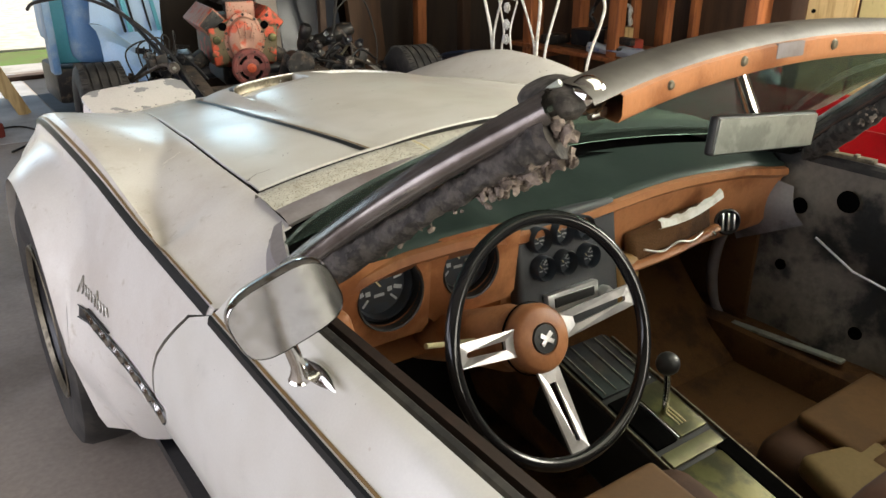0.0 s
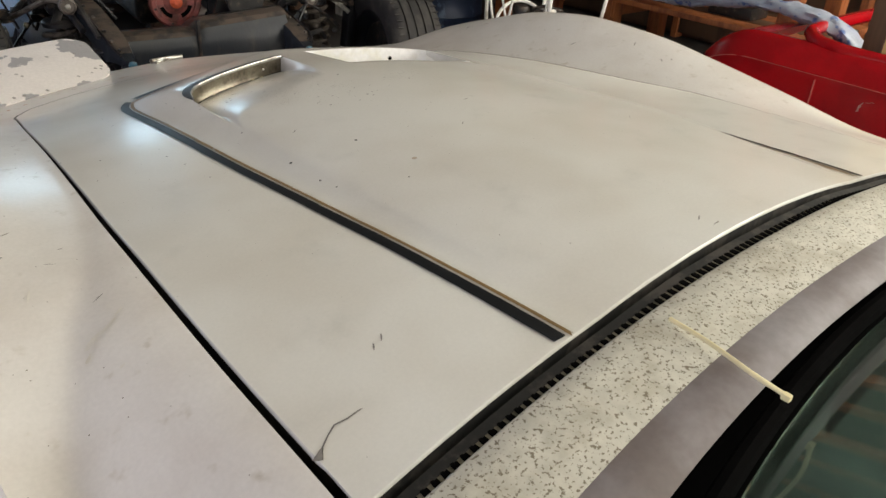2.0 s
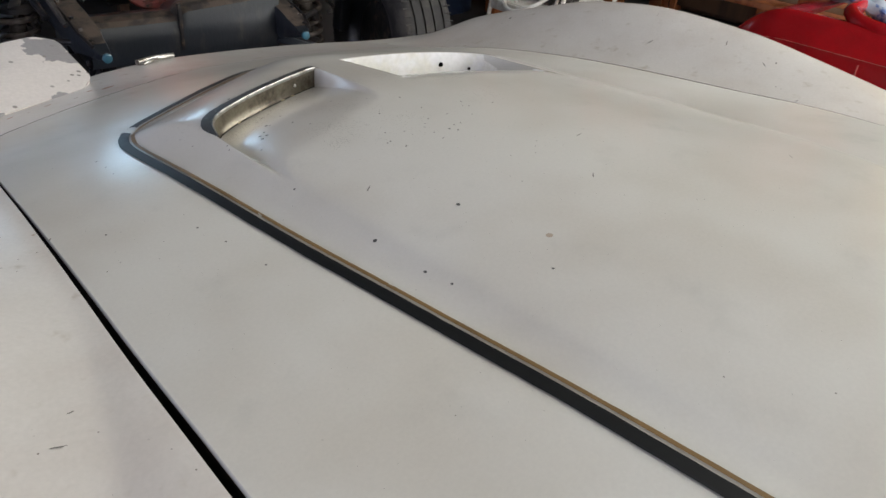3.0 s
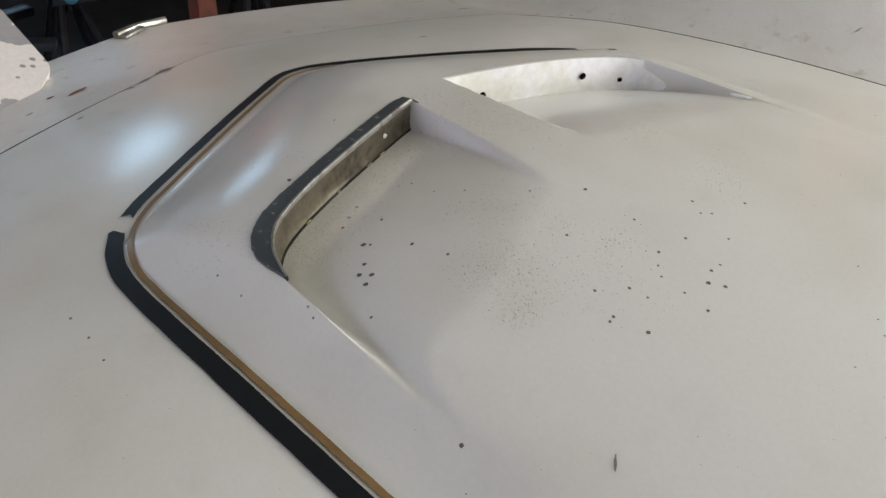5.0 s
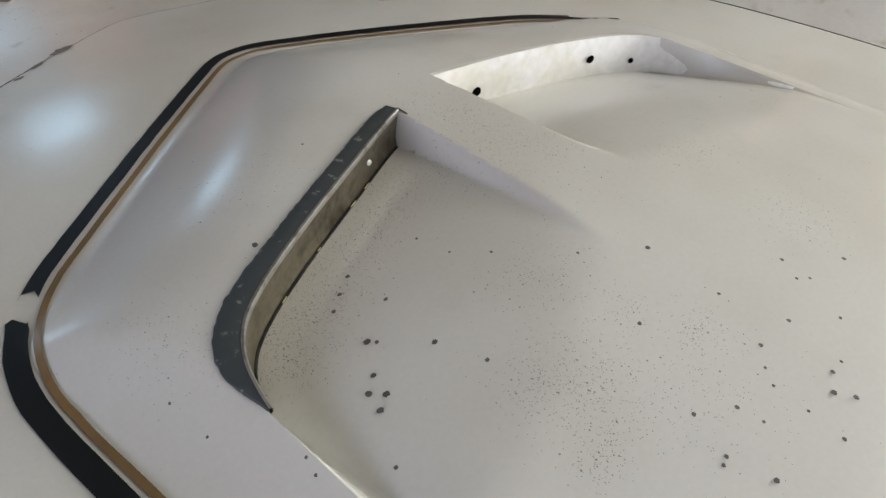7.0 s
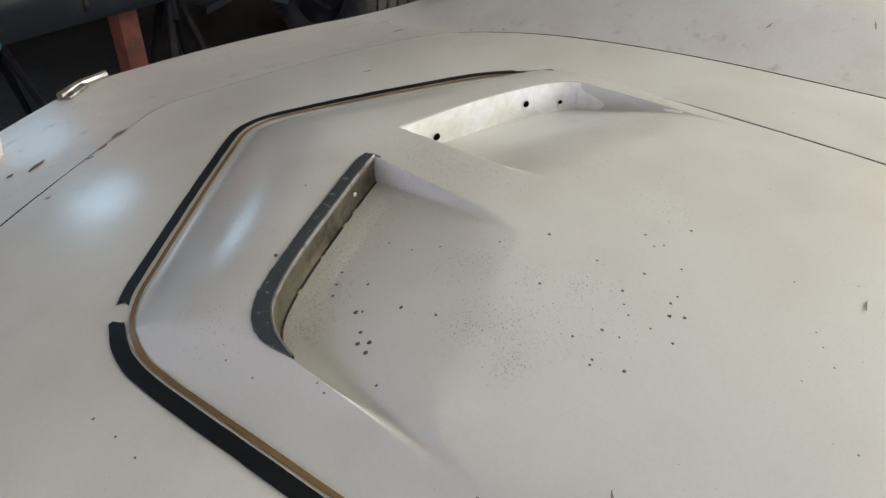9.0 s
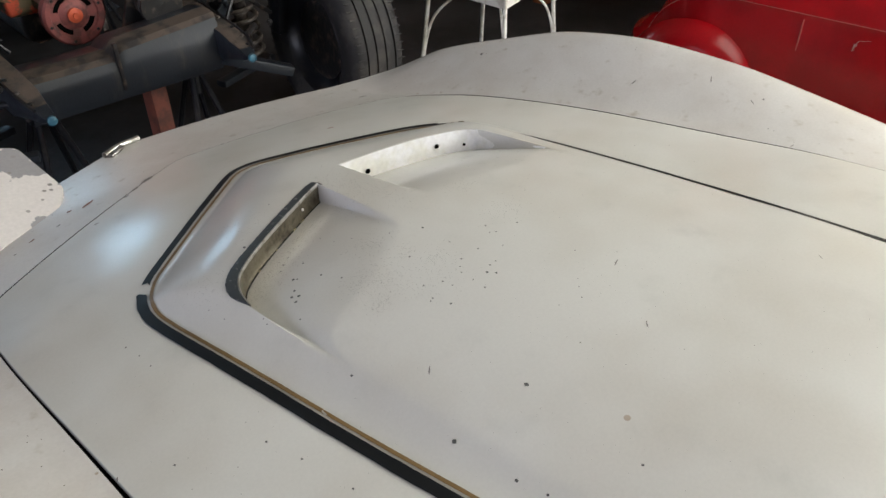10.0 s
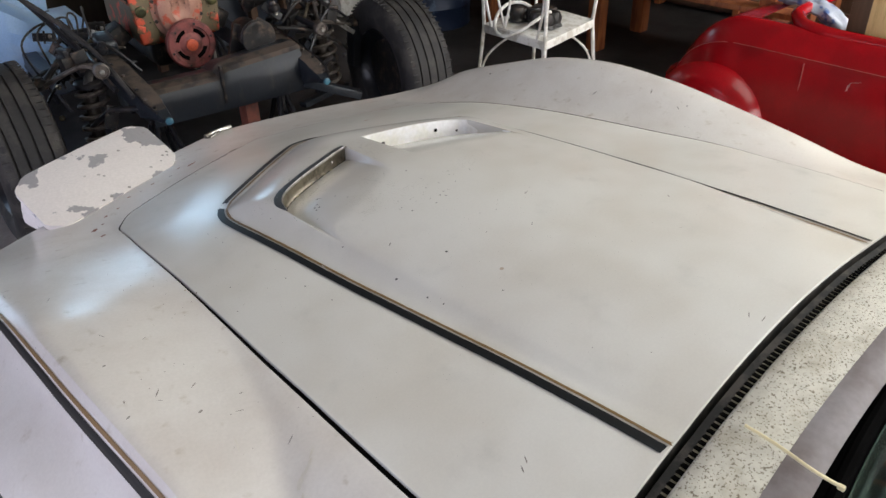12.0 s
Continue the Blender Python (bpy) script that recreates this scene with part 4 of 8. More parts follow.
# ---------------------------------------------------------------- cowl, windscreen, doors
def cowl_z(x):
    return 0.877 - 0.046 * (x / 0.56) ** 2


def cowl_a(x):
    return hood_rear(x) - 0.028


def cowl_b(x):
    return -0.084 - 0.17 * abs(x) ** 2.6


def cowl_c(x):
    return -0.122 - 0.20 * abs(x) ** 2.4


XS = [-0.578 + 1.156 * i / 80 for i in range(81)]
rows = []
for x in XS:
    z = cowl_z(x)
    rows.append([(x, cowl_a(x), z - 0.006), (x, cowl_a(x) - 0.003, z + 0.003), (x, cowl_a(x) - 0.007, z + 0.006)] + [(x, lerp(cowl_a(x) - 0.007, cowl_b(x), t), z + 0.006 * (1 - t) + 0.002 * math.sin(t * 3.14)) for t in (0.25, 0.5, 0.75, 1.0)])
cowl = part("cowl_panel", grid(rows), DIRTY, car, "mould-speckled off-white cowl panel")
rows = []
for x in XS:
    z = cowl_z(x)
    b, c = cowl_b(x), cowl_c(x)
    rows.append([(x, b + 0.0015, z + 0.0005), (x, lerp(b, c, 0.35), z + 0.001), (x, lerp(b, c, 0.75), z - 0.003), (x, c, z - 0.009), (x, c + 0.003, z - 0.016), (x, c + 0.02, z - 0.024)])
part("cowl_lip", grid(rows), GREY, car, "lilac-grey primed rear lip with rust marks")
# vent grille between hood and cowl: a dark strip with many slits
OLIVE = material("dirty_olive_metal", (0.20, 0.18, 0.13), 0.6, 0.2, (0.07, 0.065, 0.045), 40)
def grille_z(x):
    return min(cowl_z(x), hood_z(x, hood_rear(x)) - 0.0055)


bm = grid([[(x, hood_rear(x) - 0.038, grille_z(x) - 0.001), (x, hood_rear(x) - 0.012, grille_z(x)), (x, hood_rear(x) - 0.009, grille_z(x) - 0.004), (x, hood_rear(x) - 0.008, grille_z(x) - 0.040)] for x in XS])
grille = part("cowl_grille", bm, OLIVE, car, "dirty slotted air grille behind the hood")
# black strip laid on the grille as the shade of the open gap
part("shadow_gap", grid([[(x, hood_rear(x) - 0.0205, grille_z(x) + 0.0008), (x, hood_rear(x) - 0.010, grille_z(x) + 0.0008), (x, hood_rear(x) - 0.0085, grille_z(x) - 0.006)] for x in XS]), GAP_BLACK, grille, "black strip for the shaded gap along the hood")
slit = bmesh.new()
box(0.0064, 0.0100, 0.003, 0, None, slit)
first = part("slit", slit, DARK, grille, smooth=False)
for i in range(104):
    x = -0.545 + 0.0105 * i
    ob = first if i == 0 else new("slit", first.data)
    ob.parent = grille
    ob.location = (x, hood_rear(x) - 0.0245, grille_z(x) - 0.0007)
# ties on the cowl
bm = tube(smooth_path([(-0.243, -0.035, 0.880), (-0.246, -0.075, 0.880), (-0.250, -0.120, 0.876), (-0.243, -0.148, 0.868)], 5), 0.0022, 8)
box(0.006, 0.008, 0.006, 0.0015, Matrix.Translation((-0.243, -0.149, 0.867)), bm)
tie = part("cable_tie", bm, ZIPTIE)
tagged(tie, "yellowed nylon cable tie laid over the cowl", "cable tie")


def glass_base(u):
    return Vector((0.630 * u, -0.143 - 0.100 * u * u, 0.850 - 0.038 * u * u))


def glass_top(u):
    return Vector((0.462 * u, -0.605 - 0.078 * u * u, 1.128 - 0.026 * u * u))


rows = []
for j in range(13):
    v = j / 12
    rows.append([glass_base(u).lerp(glass_top(u), v) + Vector((0, 0.012, 0.02)) * math.sin(v * math.pi) for u in [(1 + 0.09 * sm(v / 0.35)) * (-1 + 2 * i / 40) for i in range(41)]])
bm = grid(rows)
bmesh.ops.recalc_face_normals(bm, faces=bm.faces)
bmesh.ops.solidify(bm, geom=bm.faces[:], thickness=0.005)
pane = part("glass_pane", bm, GLASS, car, "green-tinted dusty windscreen glass")
pane.visible_shadow = False
# rubber seal at the foot of the glass
part("seal", tube([glass_base(u) + Vector((0, 0.012, 0.004)) for u in [-1 + 2 * i / 40 for i in range(41)]], 0.009, 8), DARK, car)


def loft(a, b, profile, n=14, bow=Vector((0, 0, 0)), taper=1.0, bm=None):
    """A moulding with a given profile between two points; profile is (across, up)."""
    a, b = Vector(a), Vector(b)
    d = (b - a).normalized()
    side = d.cross(Vector((0, 0, 1))).normalized()
    up = side.cross(d)
    rows = []
    for i in range(n + 1):
        t = i / n
        p = a.lerp(b, t) + bow * math.sin(t * math.pi)
        k = lerp(1.0, taper, t)
        rows.append([p + side * (u * k) + up * (w * k) for u, w in profile])
    bm = grid(rows, bm, closed=True)
    return bm


PROFILE = [(u * (1.08 if u > 0 else 0.36), w * (1.05 if w < 0 else 0.8)) for u, w in [(0.030, -0.022), (0.034, -0.008), (0.030, 0.004), (0.024, 0.006), (0.022, 0.011), (0.012, 0.013), (0.008, 0.018), (-0.006, 0.019), (-0.010, 0.016), (-0.022, 0.014), (-0.030, 0.004), (-0.032, -0.014), (-0.02, -0.024)]]
for s in (-1, 1):
    a = Vector((s * 0.645, -0.325, 0.812))
    b = Vector((s * 0.487, -0.690, 1.103))
    prof = PROFILE if s < 0 else [(-u, w) for u, w in PROFILE]
    pil = part("pillar", loft(a, b, prof, 20, Vector((s * 0.010, -0.004, 0.012)), 0.92), FRAME_BROWN, car, "dark oxidised windscreen pillar trim", angle=80)
    # pale tube added in place of the light green glass edge
    part("glass_edge", tube([a.lerp(b, k / 12) + Vector((-s * 0.014, 0.006, 0.015)) for k in range(13)], 0.0048, 8), PALE_STRIP, pil, "pale strip for the edge of the windscreen glass")
    # plate at the pillar's foot
    bm = bmesh.new()
    rows = []
    for i in range(9):
        t = i / 8
        y = lerp(-0.198, -0.345, t)
        bulge = 0.020 * math.sin(t * math.pi)
        rows.append([(s * (0.596 + 0.052 * t), y, 0.828 - 0.012 * t), (s * (0.598 + 0.052 * t + bulge * 0.2), y, 0.838 - 0.012 * t), (s * (0.612 + 0.052 * t + bulge * 0.6), y, 0.832 - 0.014 * t), (s * (0.618 + 0.052 * t + bulge * 0.7), y, 0.815 - 0.012 * t), (s * (0.620 + 0.052 * t + bulge * 0.7), y, 0.790 - 0.010 * t)])
    part("pillar_foot", grid(rows), GREY, car, "grey primed pillar foot")
    # black cap added to darken the cavity inside the pillar foot
    part("cavity_cap", grid([[(s * (0.536 + 0.05 * i / 8), lerp(-0.200, -0.345, i / 8), 0.790), (s * (0.600 + 0.052 * i / 8), lerp(-0.200, -0.345, i / 8), 0.802 - 0.012 * i / 8)] for i in range(9)]), DARK, car)
    # torn seal and foam under the pillar
    bm = tube(smooth_path([(s * 0.640, -0.325, 0.775), (s * 0.585, -0.46, 0.885), (s * 0.525, -0.60, 0.995), (s * 0.485, -0.685, 1.060)], 34), [0.019 + 0.005 * math.sin(i * 0.08) for i in range(103)], 22)
    for v in bm.verts:
        c = v.co.copy()
        v.co += Vector((0, 0, -1)) * (0.007 * noise.noise(c * 40) + 0.005 * noise.noise(c * 130)) + Vector((1, 0, 0)) * (0.005 * noise.noise(c * 55 + Vector((3, 1, 0))) + 0.004 * noise.noise(c * 160))
    bmesh.ops.translate(bm, verts=bm.verts[:], vec=(s * 0.013, -0.022, 0.009))
    part("torn_seal", bm, SEAL_RAGGED, pil, "torn black door seal")
    bm = bmesh.new()
    for k in range(260):
        t = random.uniform(0.80, 1.03) if k % 4 else random.uniform(0.3, 0.9)
        c = Vector((s * lerp(0.63, 0.482, t), lerp(-0.315, -0.672, t), lerp(0.772, 1.055, t))) + Vector((random.uniform(-.016, .016), random.uniform(-.02, .02), random.uniform(-.034, .012) * t))
        r = random.uniform(0.003, 0.009) if k % 4 else random.uniform(0.002, 0.005)
        one = bmesh.new()
        bmesh.ops.create_icosphere(one, subdivisions=2, radius=r, matrix=Matrix.Translation(c) @ pose(0, 0, 0, random.uniform(-35, 35), random.uniform(-35, 35), 0) @ Matrix.Diagonal((0.9, 1.1, random.uniform(0.8, 1.6), 1)))
        for v in one.verts:
            v.co += (v.co - c) * (1.3 * noise.noise(v.co * 160))
        put(one, bm)
    bmesh.ops.translate(bm, verts=bm.verts[:], vec=(s * 0.013, -0.022, 0.009))
    tagged(part("foam_residue", bm, GLUE, pil, "ragged grey foam residue"), kind="stuff")
    bm = lathe([(0.001, 0.022), (0.010, 0.020), (0.018, 0.013), (0.022, 0.003), (0.021, 0.0), (0.012, -0.004)], 24, Matrix.Translation((s * 0.448, -0.700, 1.104)) @ pose(0, 0, 0, 75, 0, s * 25))
    box(0.024, 0.010, 0.014, 0.003, Matrix.Translation((s * 0.438, -0.706, 1.085)), bm)
    part("latch_plate", bm, CHROME, car, "tarnished chrome roof latch plate")

    one = bmesh.new()
    bmesh.ops.create_uvsphere(one, u_segments=48, v_segments=28, radius=1.0, matrix=Matrix.Translation((s * 0.458, -0.660, 1.096)) @ pose(0, 0, 0, 0, s * 14, s * 18) @ Matrix.Diagonal((0.038, 0.055, 0.022, 1)))
    for v in one.verts:
        c = v.co.copy()
        v.co += (c - Vector((s * 0.458, -0.660, 1.096))) * (0.10 * noise.noise(c * 30) + 0.03 * noise.noise(c * 110))
    part("corner_cap", one, SEAL_RAGGED, car, "dark perished cap over the corner joint")

# header bar: dark cap on top, saddle-coloured panel behind
def head_pt(u, dy, z):
    return Vector((0.470 * u, -0.648 - 0.050 * u * u + dy, 1.140 - 0.028 * u * u + z))


US = [-1 + 2 * i / 40 for i in range(41)]
part("header_cap", grid([[head_pt(u, 0.045, -0.020), head_pt(u, 0.040, -0.004), head_pt(u, 0.018, 0.006), head_pt(u, -0.012, 0.005), head_pt(u, -0.030, -0.003), head_pt(u, -0.034, -0.010)] for u in US]), material("dull_header_cap", (0.070, 0.064, 0.056), 0.50, 0.1, (0.035, 0.029, 0.024), 9, (0.42, 0.62), 0.12, 90, 0.03), car, "dark oxidised header cap")
header = part("header_panel", grid([[head_pt(u, -0.033, -0.009), head_pt(u, -0.039, -0.012), head_pt(u, -0.040, -0.034), head_pt(u, -0.034, -0.042), head_pt(u, 0.030, -0.034), head_pt(u, 0.042, -0.020)] for u in [v * 0.9 for v in US]]), SADDLE, car, "saddle-brown header panel with rust stains")
for u, r in ((-0.36, 0.007), (0.10, 0.008), (0.42, 0.007), (-0.7, 0.006)):
    part("screw", lathe([(0.0005, 0.004), (r * 0.7, 0.003), (r, 0.0)], 14, Matrix.Translation(head_pt(u, -0.040, -0.022)) @ pose(0, 0, 0, 90, 0, 0)), RUSTY_CHROME, header)
part("bare_patch", box(0.062, 0.004, 0.020, 0.001, Matrix.Translation(head_pt(-0.13, -0.0395, -0.020))), GREY, header, "bare grey metal patch")

# rear-view mirror under the header
bm = box(0.272, 0.014, 0.056, 0.006, pose(-0.012, -0.640, 0.990, 0, 6, 2), seg=3)
mh = part("rear_view_mirror", bm, BLACK_PLASTIC, car, "grey rear-view mirror on a stem")
part("mirror_glass", box(0.264, 0.004, 0.050, 0.0015, pose(-0.012, -0.6475, 0.990, 0, 6, 2)), MIRROR_GREY, mh)
part("mirror_stem", tube(smooth_path([(-0.012, -0.625, 1.00), (-0.03, -0.61, 1.05), (-0.055, -0.60, 1.10)], 5), 0.011, 10), CHROME, mh)


# doors
def door_shell(s):
    rows = []
    ye = -1.42
    for k in range(31):
        t = k / 30
        row = []
        for i in range(12):
            x = lerp(0.672, 0.7445, i / 11)
            y = lerp(door_edge_top(x) - 0.009, ye, t)
            z = 0.792 - 0.004 * sm((x - 0.672) / 0.02) - (0.792 - 0.004 - shoulder_z(y)) * sm((x - 0.69) / 0.055)
            if i == 0:
                z -= 0.012
            row.append((s * x, y, z))
        for j in range(1, 17):
            z0 = lerp(shoulder_z(-0.3), 0.22, j / 16)
            y = lerp(door_edge_side(z0) - 0.009, ye, t)
            row.append((s * flank_x(y, z0), y, z0))
        rows.append(row)
    return grid(rows)


def door(s):
    d = part("door", door_shell(s), PAINT, car, "white door with black and gold stripe")
    rows = []
    for k in range(31):
        y = lerp(-0.33, -1.42, k / 30)
        rows.append([(s * 0.672, y, 0.780), (s * 0.668, y, 0.786), (s * 0.660, y, 0.787), (s * 0.654, y, 0.780), (s * 0.654, y, 0.765)])
    part("window_seal", grid(rows), RUBBER, d)
    rows = []
    for k in range(31):
        y = lerp(-0.33, -1.42, k / 30)
        rows.append([(s * 0.650, y, 0.772), (s * 0.646, y, 0.782), (s * 0.632, y, 0.782), (s * 0.622, y, 0.770), (s * 0.615, y, 0.70), (s * 0.612, y, 0.56)])
    return d, rows


def side_tape(name, d_off, width, mat, parent, s):
    rows = []
    for i in range(60):
        y = lerp(-0.246, -1.42, i / 59)
        sx, sz = 0.7445, shoulder_z(y)
        row = []
        for k in range(5):
            d = d_off + width * (k / 4 - 0.5)
            if d <= 0:
                x = sx + d
                z = 0.788 - (0.788 - sz) * sm((x - 0.69) / 0.055)
                row.append((s * x, y, z + 0.0014))
            else:
                z = sz - d * 0.95
                z1 = lerp(shoulder_z(-0.3), 0.22, 1 / 16)
                row.append((s * (lerp(0.7445, flank_x(y, z1), (sz - z) / (sz - z1)) + 0.0022), y, z + 0.001))
        rows.append(row)
    part(name, grid(rows), mat, parent)


for s in (-1, 1):
    d, inner = door(s)
    side_tape("black_stripe", 0.006, 0.015, BLACK_TAPE, d, s)
    side_tape("gold_stripe", -0.0055, 0.0036, GOLD_TAPE, d, s)
    if s < 0:
        part("inner_trim", grid(inner), material("black_brown_door_trim", (0.022, 0.012, 0.008), 0.6, 0, (0.035, 0.018, 0.012), 14, bump=0.1), d, "dark brown inner door trim")
        # door latch button plate: a chrome leaf on the door's top
        rows = []
        for i in range(13):
            t = i / 12
            w = 0.016 * math.sin(math.pi * min(1, t * 1.02 + 0.02)) ** 0.7 * (1 - 0.35 * t)
            y = -0.515 - 0.085 * t
            rows.append([(-0.716 + w * k, y, 0.7815 + 0.006 * math.sin(math.pi * t) * (1 - k * k) + (-0.004 if k < -0.5 else 0)) for k in (-1, -0.6, -0.2, 0.2, 0.6, 1)])
        part("door_handle", grid(rows), CHROME, d, "chrome leaf-shaped door release")
        # side mirror
        m = pose(-0.752, -0.560, 0.880, 0, 0, -8) @ Matrix.Scale(0.80, 4)
        bm = bmesh.new()
        outline = []
        for k in range(40):
            a = 2 * math.pi * k / 40
            cx, cz = math.cos(a), math.sin(a)
            outline.append((0.080 * math.copysign(abs(cx) ** 0.55, cx), 0.056 * math.copysign(abs(cz) ** 0.6, cz)))
        rows = []
        for sc, dy in ((0.98, -0.012), (1.0, -0.008), (1.0, 0.004), (0.93, 0.020), (0.75, 0.034), (0.45, 0.043), (0.1, 0.046)):
            rows.append([m @ pose(0, 0, 0, 0, -22, 0) @ Vector((x * sc, dy, z * sc)) for x, z in outline])
        grid(rows, bm, closed=True)
        sm_body = part("mirror_shell", bm, CHROME, d, "chrome door mirror with cloudy glass")
        bm = bmesh.new()
        bm.faces.new([bm.verts.new(m @ pose(0, 0, 0, 0, -22, 0) @ Vector((x * 0.965, -0.0115, z * 0.955))) for x, z in outline])
        part("mirror_face", bm, MIRROR, sm_body)
        bm = tube(smooth_path([(-0.735, -0.545, 0.775), (-0.738, -0.548, 0.80), (-0.750, -0.545, 0.84)], 5), [0.014, 0.012, 0.011, 0.010, 0.009, 0.009, 0.009, 0.009, 0.009, 0.009, 0.009], 12)
        part("mirror_stem", bm, CHROME, sm_body)
    else:
        # stripped inner side of the far door: bare grey shell with holes
        rows = []
        for k in range(41):
            y = lerp(-0.16, -1.42, k / 40)
            row = []
            for j in range(17):
                z = lerp(0.79, 0.24, j / 16)
                dent = 0.03 * noise.noise(Vector((y * 5, z * 6, 2.0)))
                bowl = 0.05 * sm(1 - math.hypot((y + 0.50) / 0.26, (z - 0.52) / 0.20))
                row.append((0.655 + dent + bowl, y - 0.05 * sm((0.6 - z) / 0.3), z))
            rows.append(row)
        STRIPPED = material("stripped_door_shell", (0.20, 0.175, 0.145), 0.6, 0, (0.026, 0.028, 0.028), 4.5, (0.47, 0.60), 0.15, 60, 0.3, 30)
        inn = part("inner_shell", grid(rows), STRIPPED, d, "stripped grey inner door shell with dark openings")
        for y, z, rr in ((-0.36, 0.66, 0.020), (-0.47, 0.70, 0.026), (-0.60, 0.68, 0.018), (-0.34, 0.50, 0.014), (-0.55, 0.40, 0.016)):
            part("hole", lathe([(rr, 0.0), (rr * 0.95, 0.004), (rr * 0.8, 0.004)], 18, Matrix.Translation((0.640, y, z)) @ pose(0, 0, 0, 0, -90, 0)), DARK, inn)
        rows = []
        for k in range(13):
            t = k / 12
            y = lerp(-0.175, -0.345, t)
            rows.append([(0.628 - 0.022 * math.sin(math.pi * j / 8) - 0.01 * math.sin(math.pi * t), y - 0.04 * (j / 8), lerp(0.735 - 0.03 * t, 0.530 + 0.09 * t, j / 8)) for j in range(9)])
        hinge = part("hinge_cover", grid(rows), material("lilac_grey_panel", (0.30, 0.29, 0.30), 0.45, 0, (0.16, 0.15, 0.15), 8, bump=0.05), inn, "smooth lilac-grey hinge cover")
        part("slot", box(0.006, 0.035, 0.016, 0.003, pose(0.603, -0.288, 0.655, -20, 0, 0)), DARK, hinge)
        part("pull_rod", tube([(0.628, -0.42, 0.60), (0.626, -0.52, 0.55), (0.63, -0.62, 0.53)], 0.003, 8), SILVER, inn)
        bm = tube(smooth_path([(0.640, -0.20, 0.60), (0.632, -0.165, 0.50), (0.632, -0.165, 0.38), (0.640, -0.21, 0.30), (0.645, -0.35, 0.275), (0.645, -0.8, 0.27)], 8), 0.016, 10)
        part("edge_flange", bm, GREY, inn)
        bm = box(0.020, 0.16, 0.010, 0.002, pose(0.655, -0.42, 0.796, 0, 0, 6))
        for yy in (-0.36, -0.41, -0.46):
            box(0.016, 0.010, 0.012, 0.002, pose(0.655, yy, 0.800), bm)
        part("window_bracket", bm, RUSTY_CHROME, inn)

# sills and floor pan
for s in (-1, 1):
    bm = box(0.147, 1.5, 0.15, 0.02, Matrix.Translation((s * 0.6465, -0.85, 0.24)))
    sill = part("sill", bm, CARPET, car, "brown carpeted door sill")
    part("sill_plate", box(0.022, 0.34, 0.008, 0.002, pose(s * 0.606, -0.385, 0.322, -5, 0, 0)), PALE_STRIP, sill, "dull grey sill strip")
for s in (-1, 1):
    part("kick_panel", box(0.016, 0.27, 0.40, 0.004, Matrix.Translation((s * 0.640, -0.135, 0.44))), CARPET, car, "brown footwell side panel")
part("floor_pan", box(1.5, 3.1, 0.03, 0.0, Matrix.Translation((0, -0.8, 0.19))), STEEL_BLACK, car, smooth=False)
part("firewall", box(1.22, 0.03, 0.56, 0.005, Matrix.Translation((0, 0.0, 0.48))), STEEL_BLACK, car)
# black sheet added to stand for the engine bay's darkness
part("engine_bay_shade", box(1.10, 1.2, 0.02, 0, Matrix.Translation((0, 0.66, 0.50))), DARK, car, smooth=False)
for s in (-1, 1):
    part("inner_arch", box(0.02, 1.0, 0.36, 0, Matrix.Translation((s * 0.575, 0.58, 0.52))), STEEL_BLACK, car, smooth=False)
# rear body behind the seats
rear_w = curve((-2.62, 0.70), (-2.45, 0.785), (-2.1, 0.862), (-1.8, 0.885), (-1.55, 0.852), (-1.42, 0.822))
rear_s = curve((-2.62, 0.70), (-2.45, 0.752), (-2.1, 0.812), (-1.8, 0.835), (-1.55, 0.785), (-1.42, 0.735))
rear_d = curve((-2.62, 0.72), (-2.45, 0.770), (-2.1, 0.800), (-1.8, 0.815), (-1.42, 0.800))
rows = []
for k in range(49):
    y = lerp(-1.425, -2.62, k / 48)
    d2 = 0.372 ** 2 - (y + 1.77) ** 2
    low = max(0.24, 0.335 + math.sqrt(d2)) if d2 > 0 else 0.24
    w, zs, zd = rear_w(y), rear_s(y), rear_d(y)
    half = [(w - 0.05, low), (w - 0.01, lerp(low, zs, 0.35)), (w, lerp(low, zs, 0.62)), (w - 0.025, lerp(low, zs, 0.88)), (w - 0.065, zs), (w - 0.14, lerp(zs, zd, 0.5) + 0.006), (w * 0.62, zd), (w * 0.3, zd + 0.006)]
    rows.append([(-x, y, z) for x, z in half] + [(0, y, zd + 0.008)] + [(x, y, z) for x, z in half[::-1]])
last = rows[-1]
rows.append([(x * 0.97, y - 0.03, lerp(z, 0.5, 0.06)) for x, y, z in last])
rows.append([(x * 0.94, y - 0.035, lerp(z, 0.5, 0.30)) for x, y, z in last])
rows.append([(x * 0.90, y + 0.02, lerp(z, 0.42, 0.98)) for x, y, z in last])
bm = grid(rows)
part("rear_body", bm, PAINT, car, "white rear wings and deck", angle=45)
part("bulkhead", box(1.50, 0.03, 0.56, 0.004, Matrix.Translation((0, -1.46, 0.50))), CARPET, car)


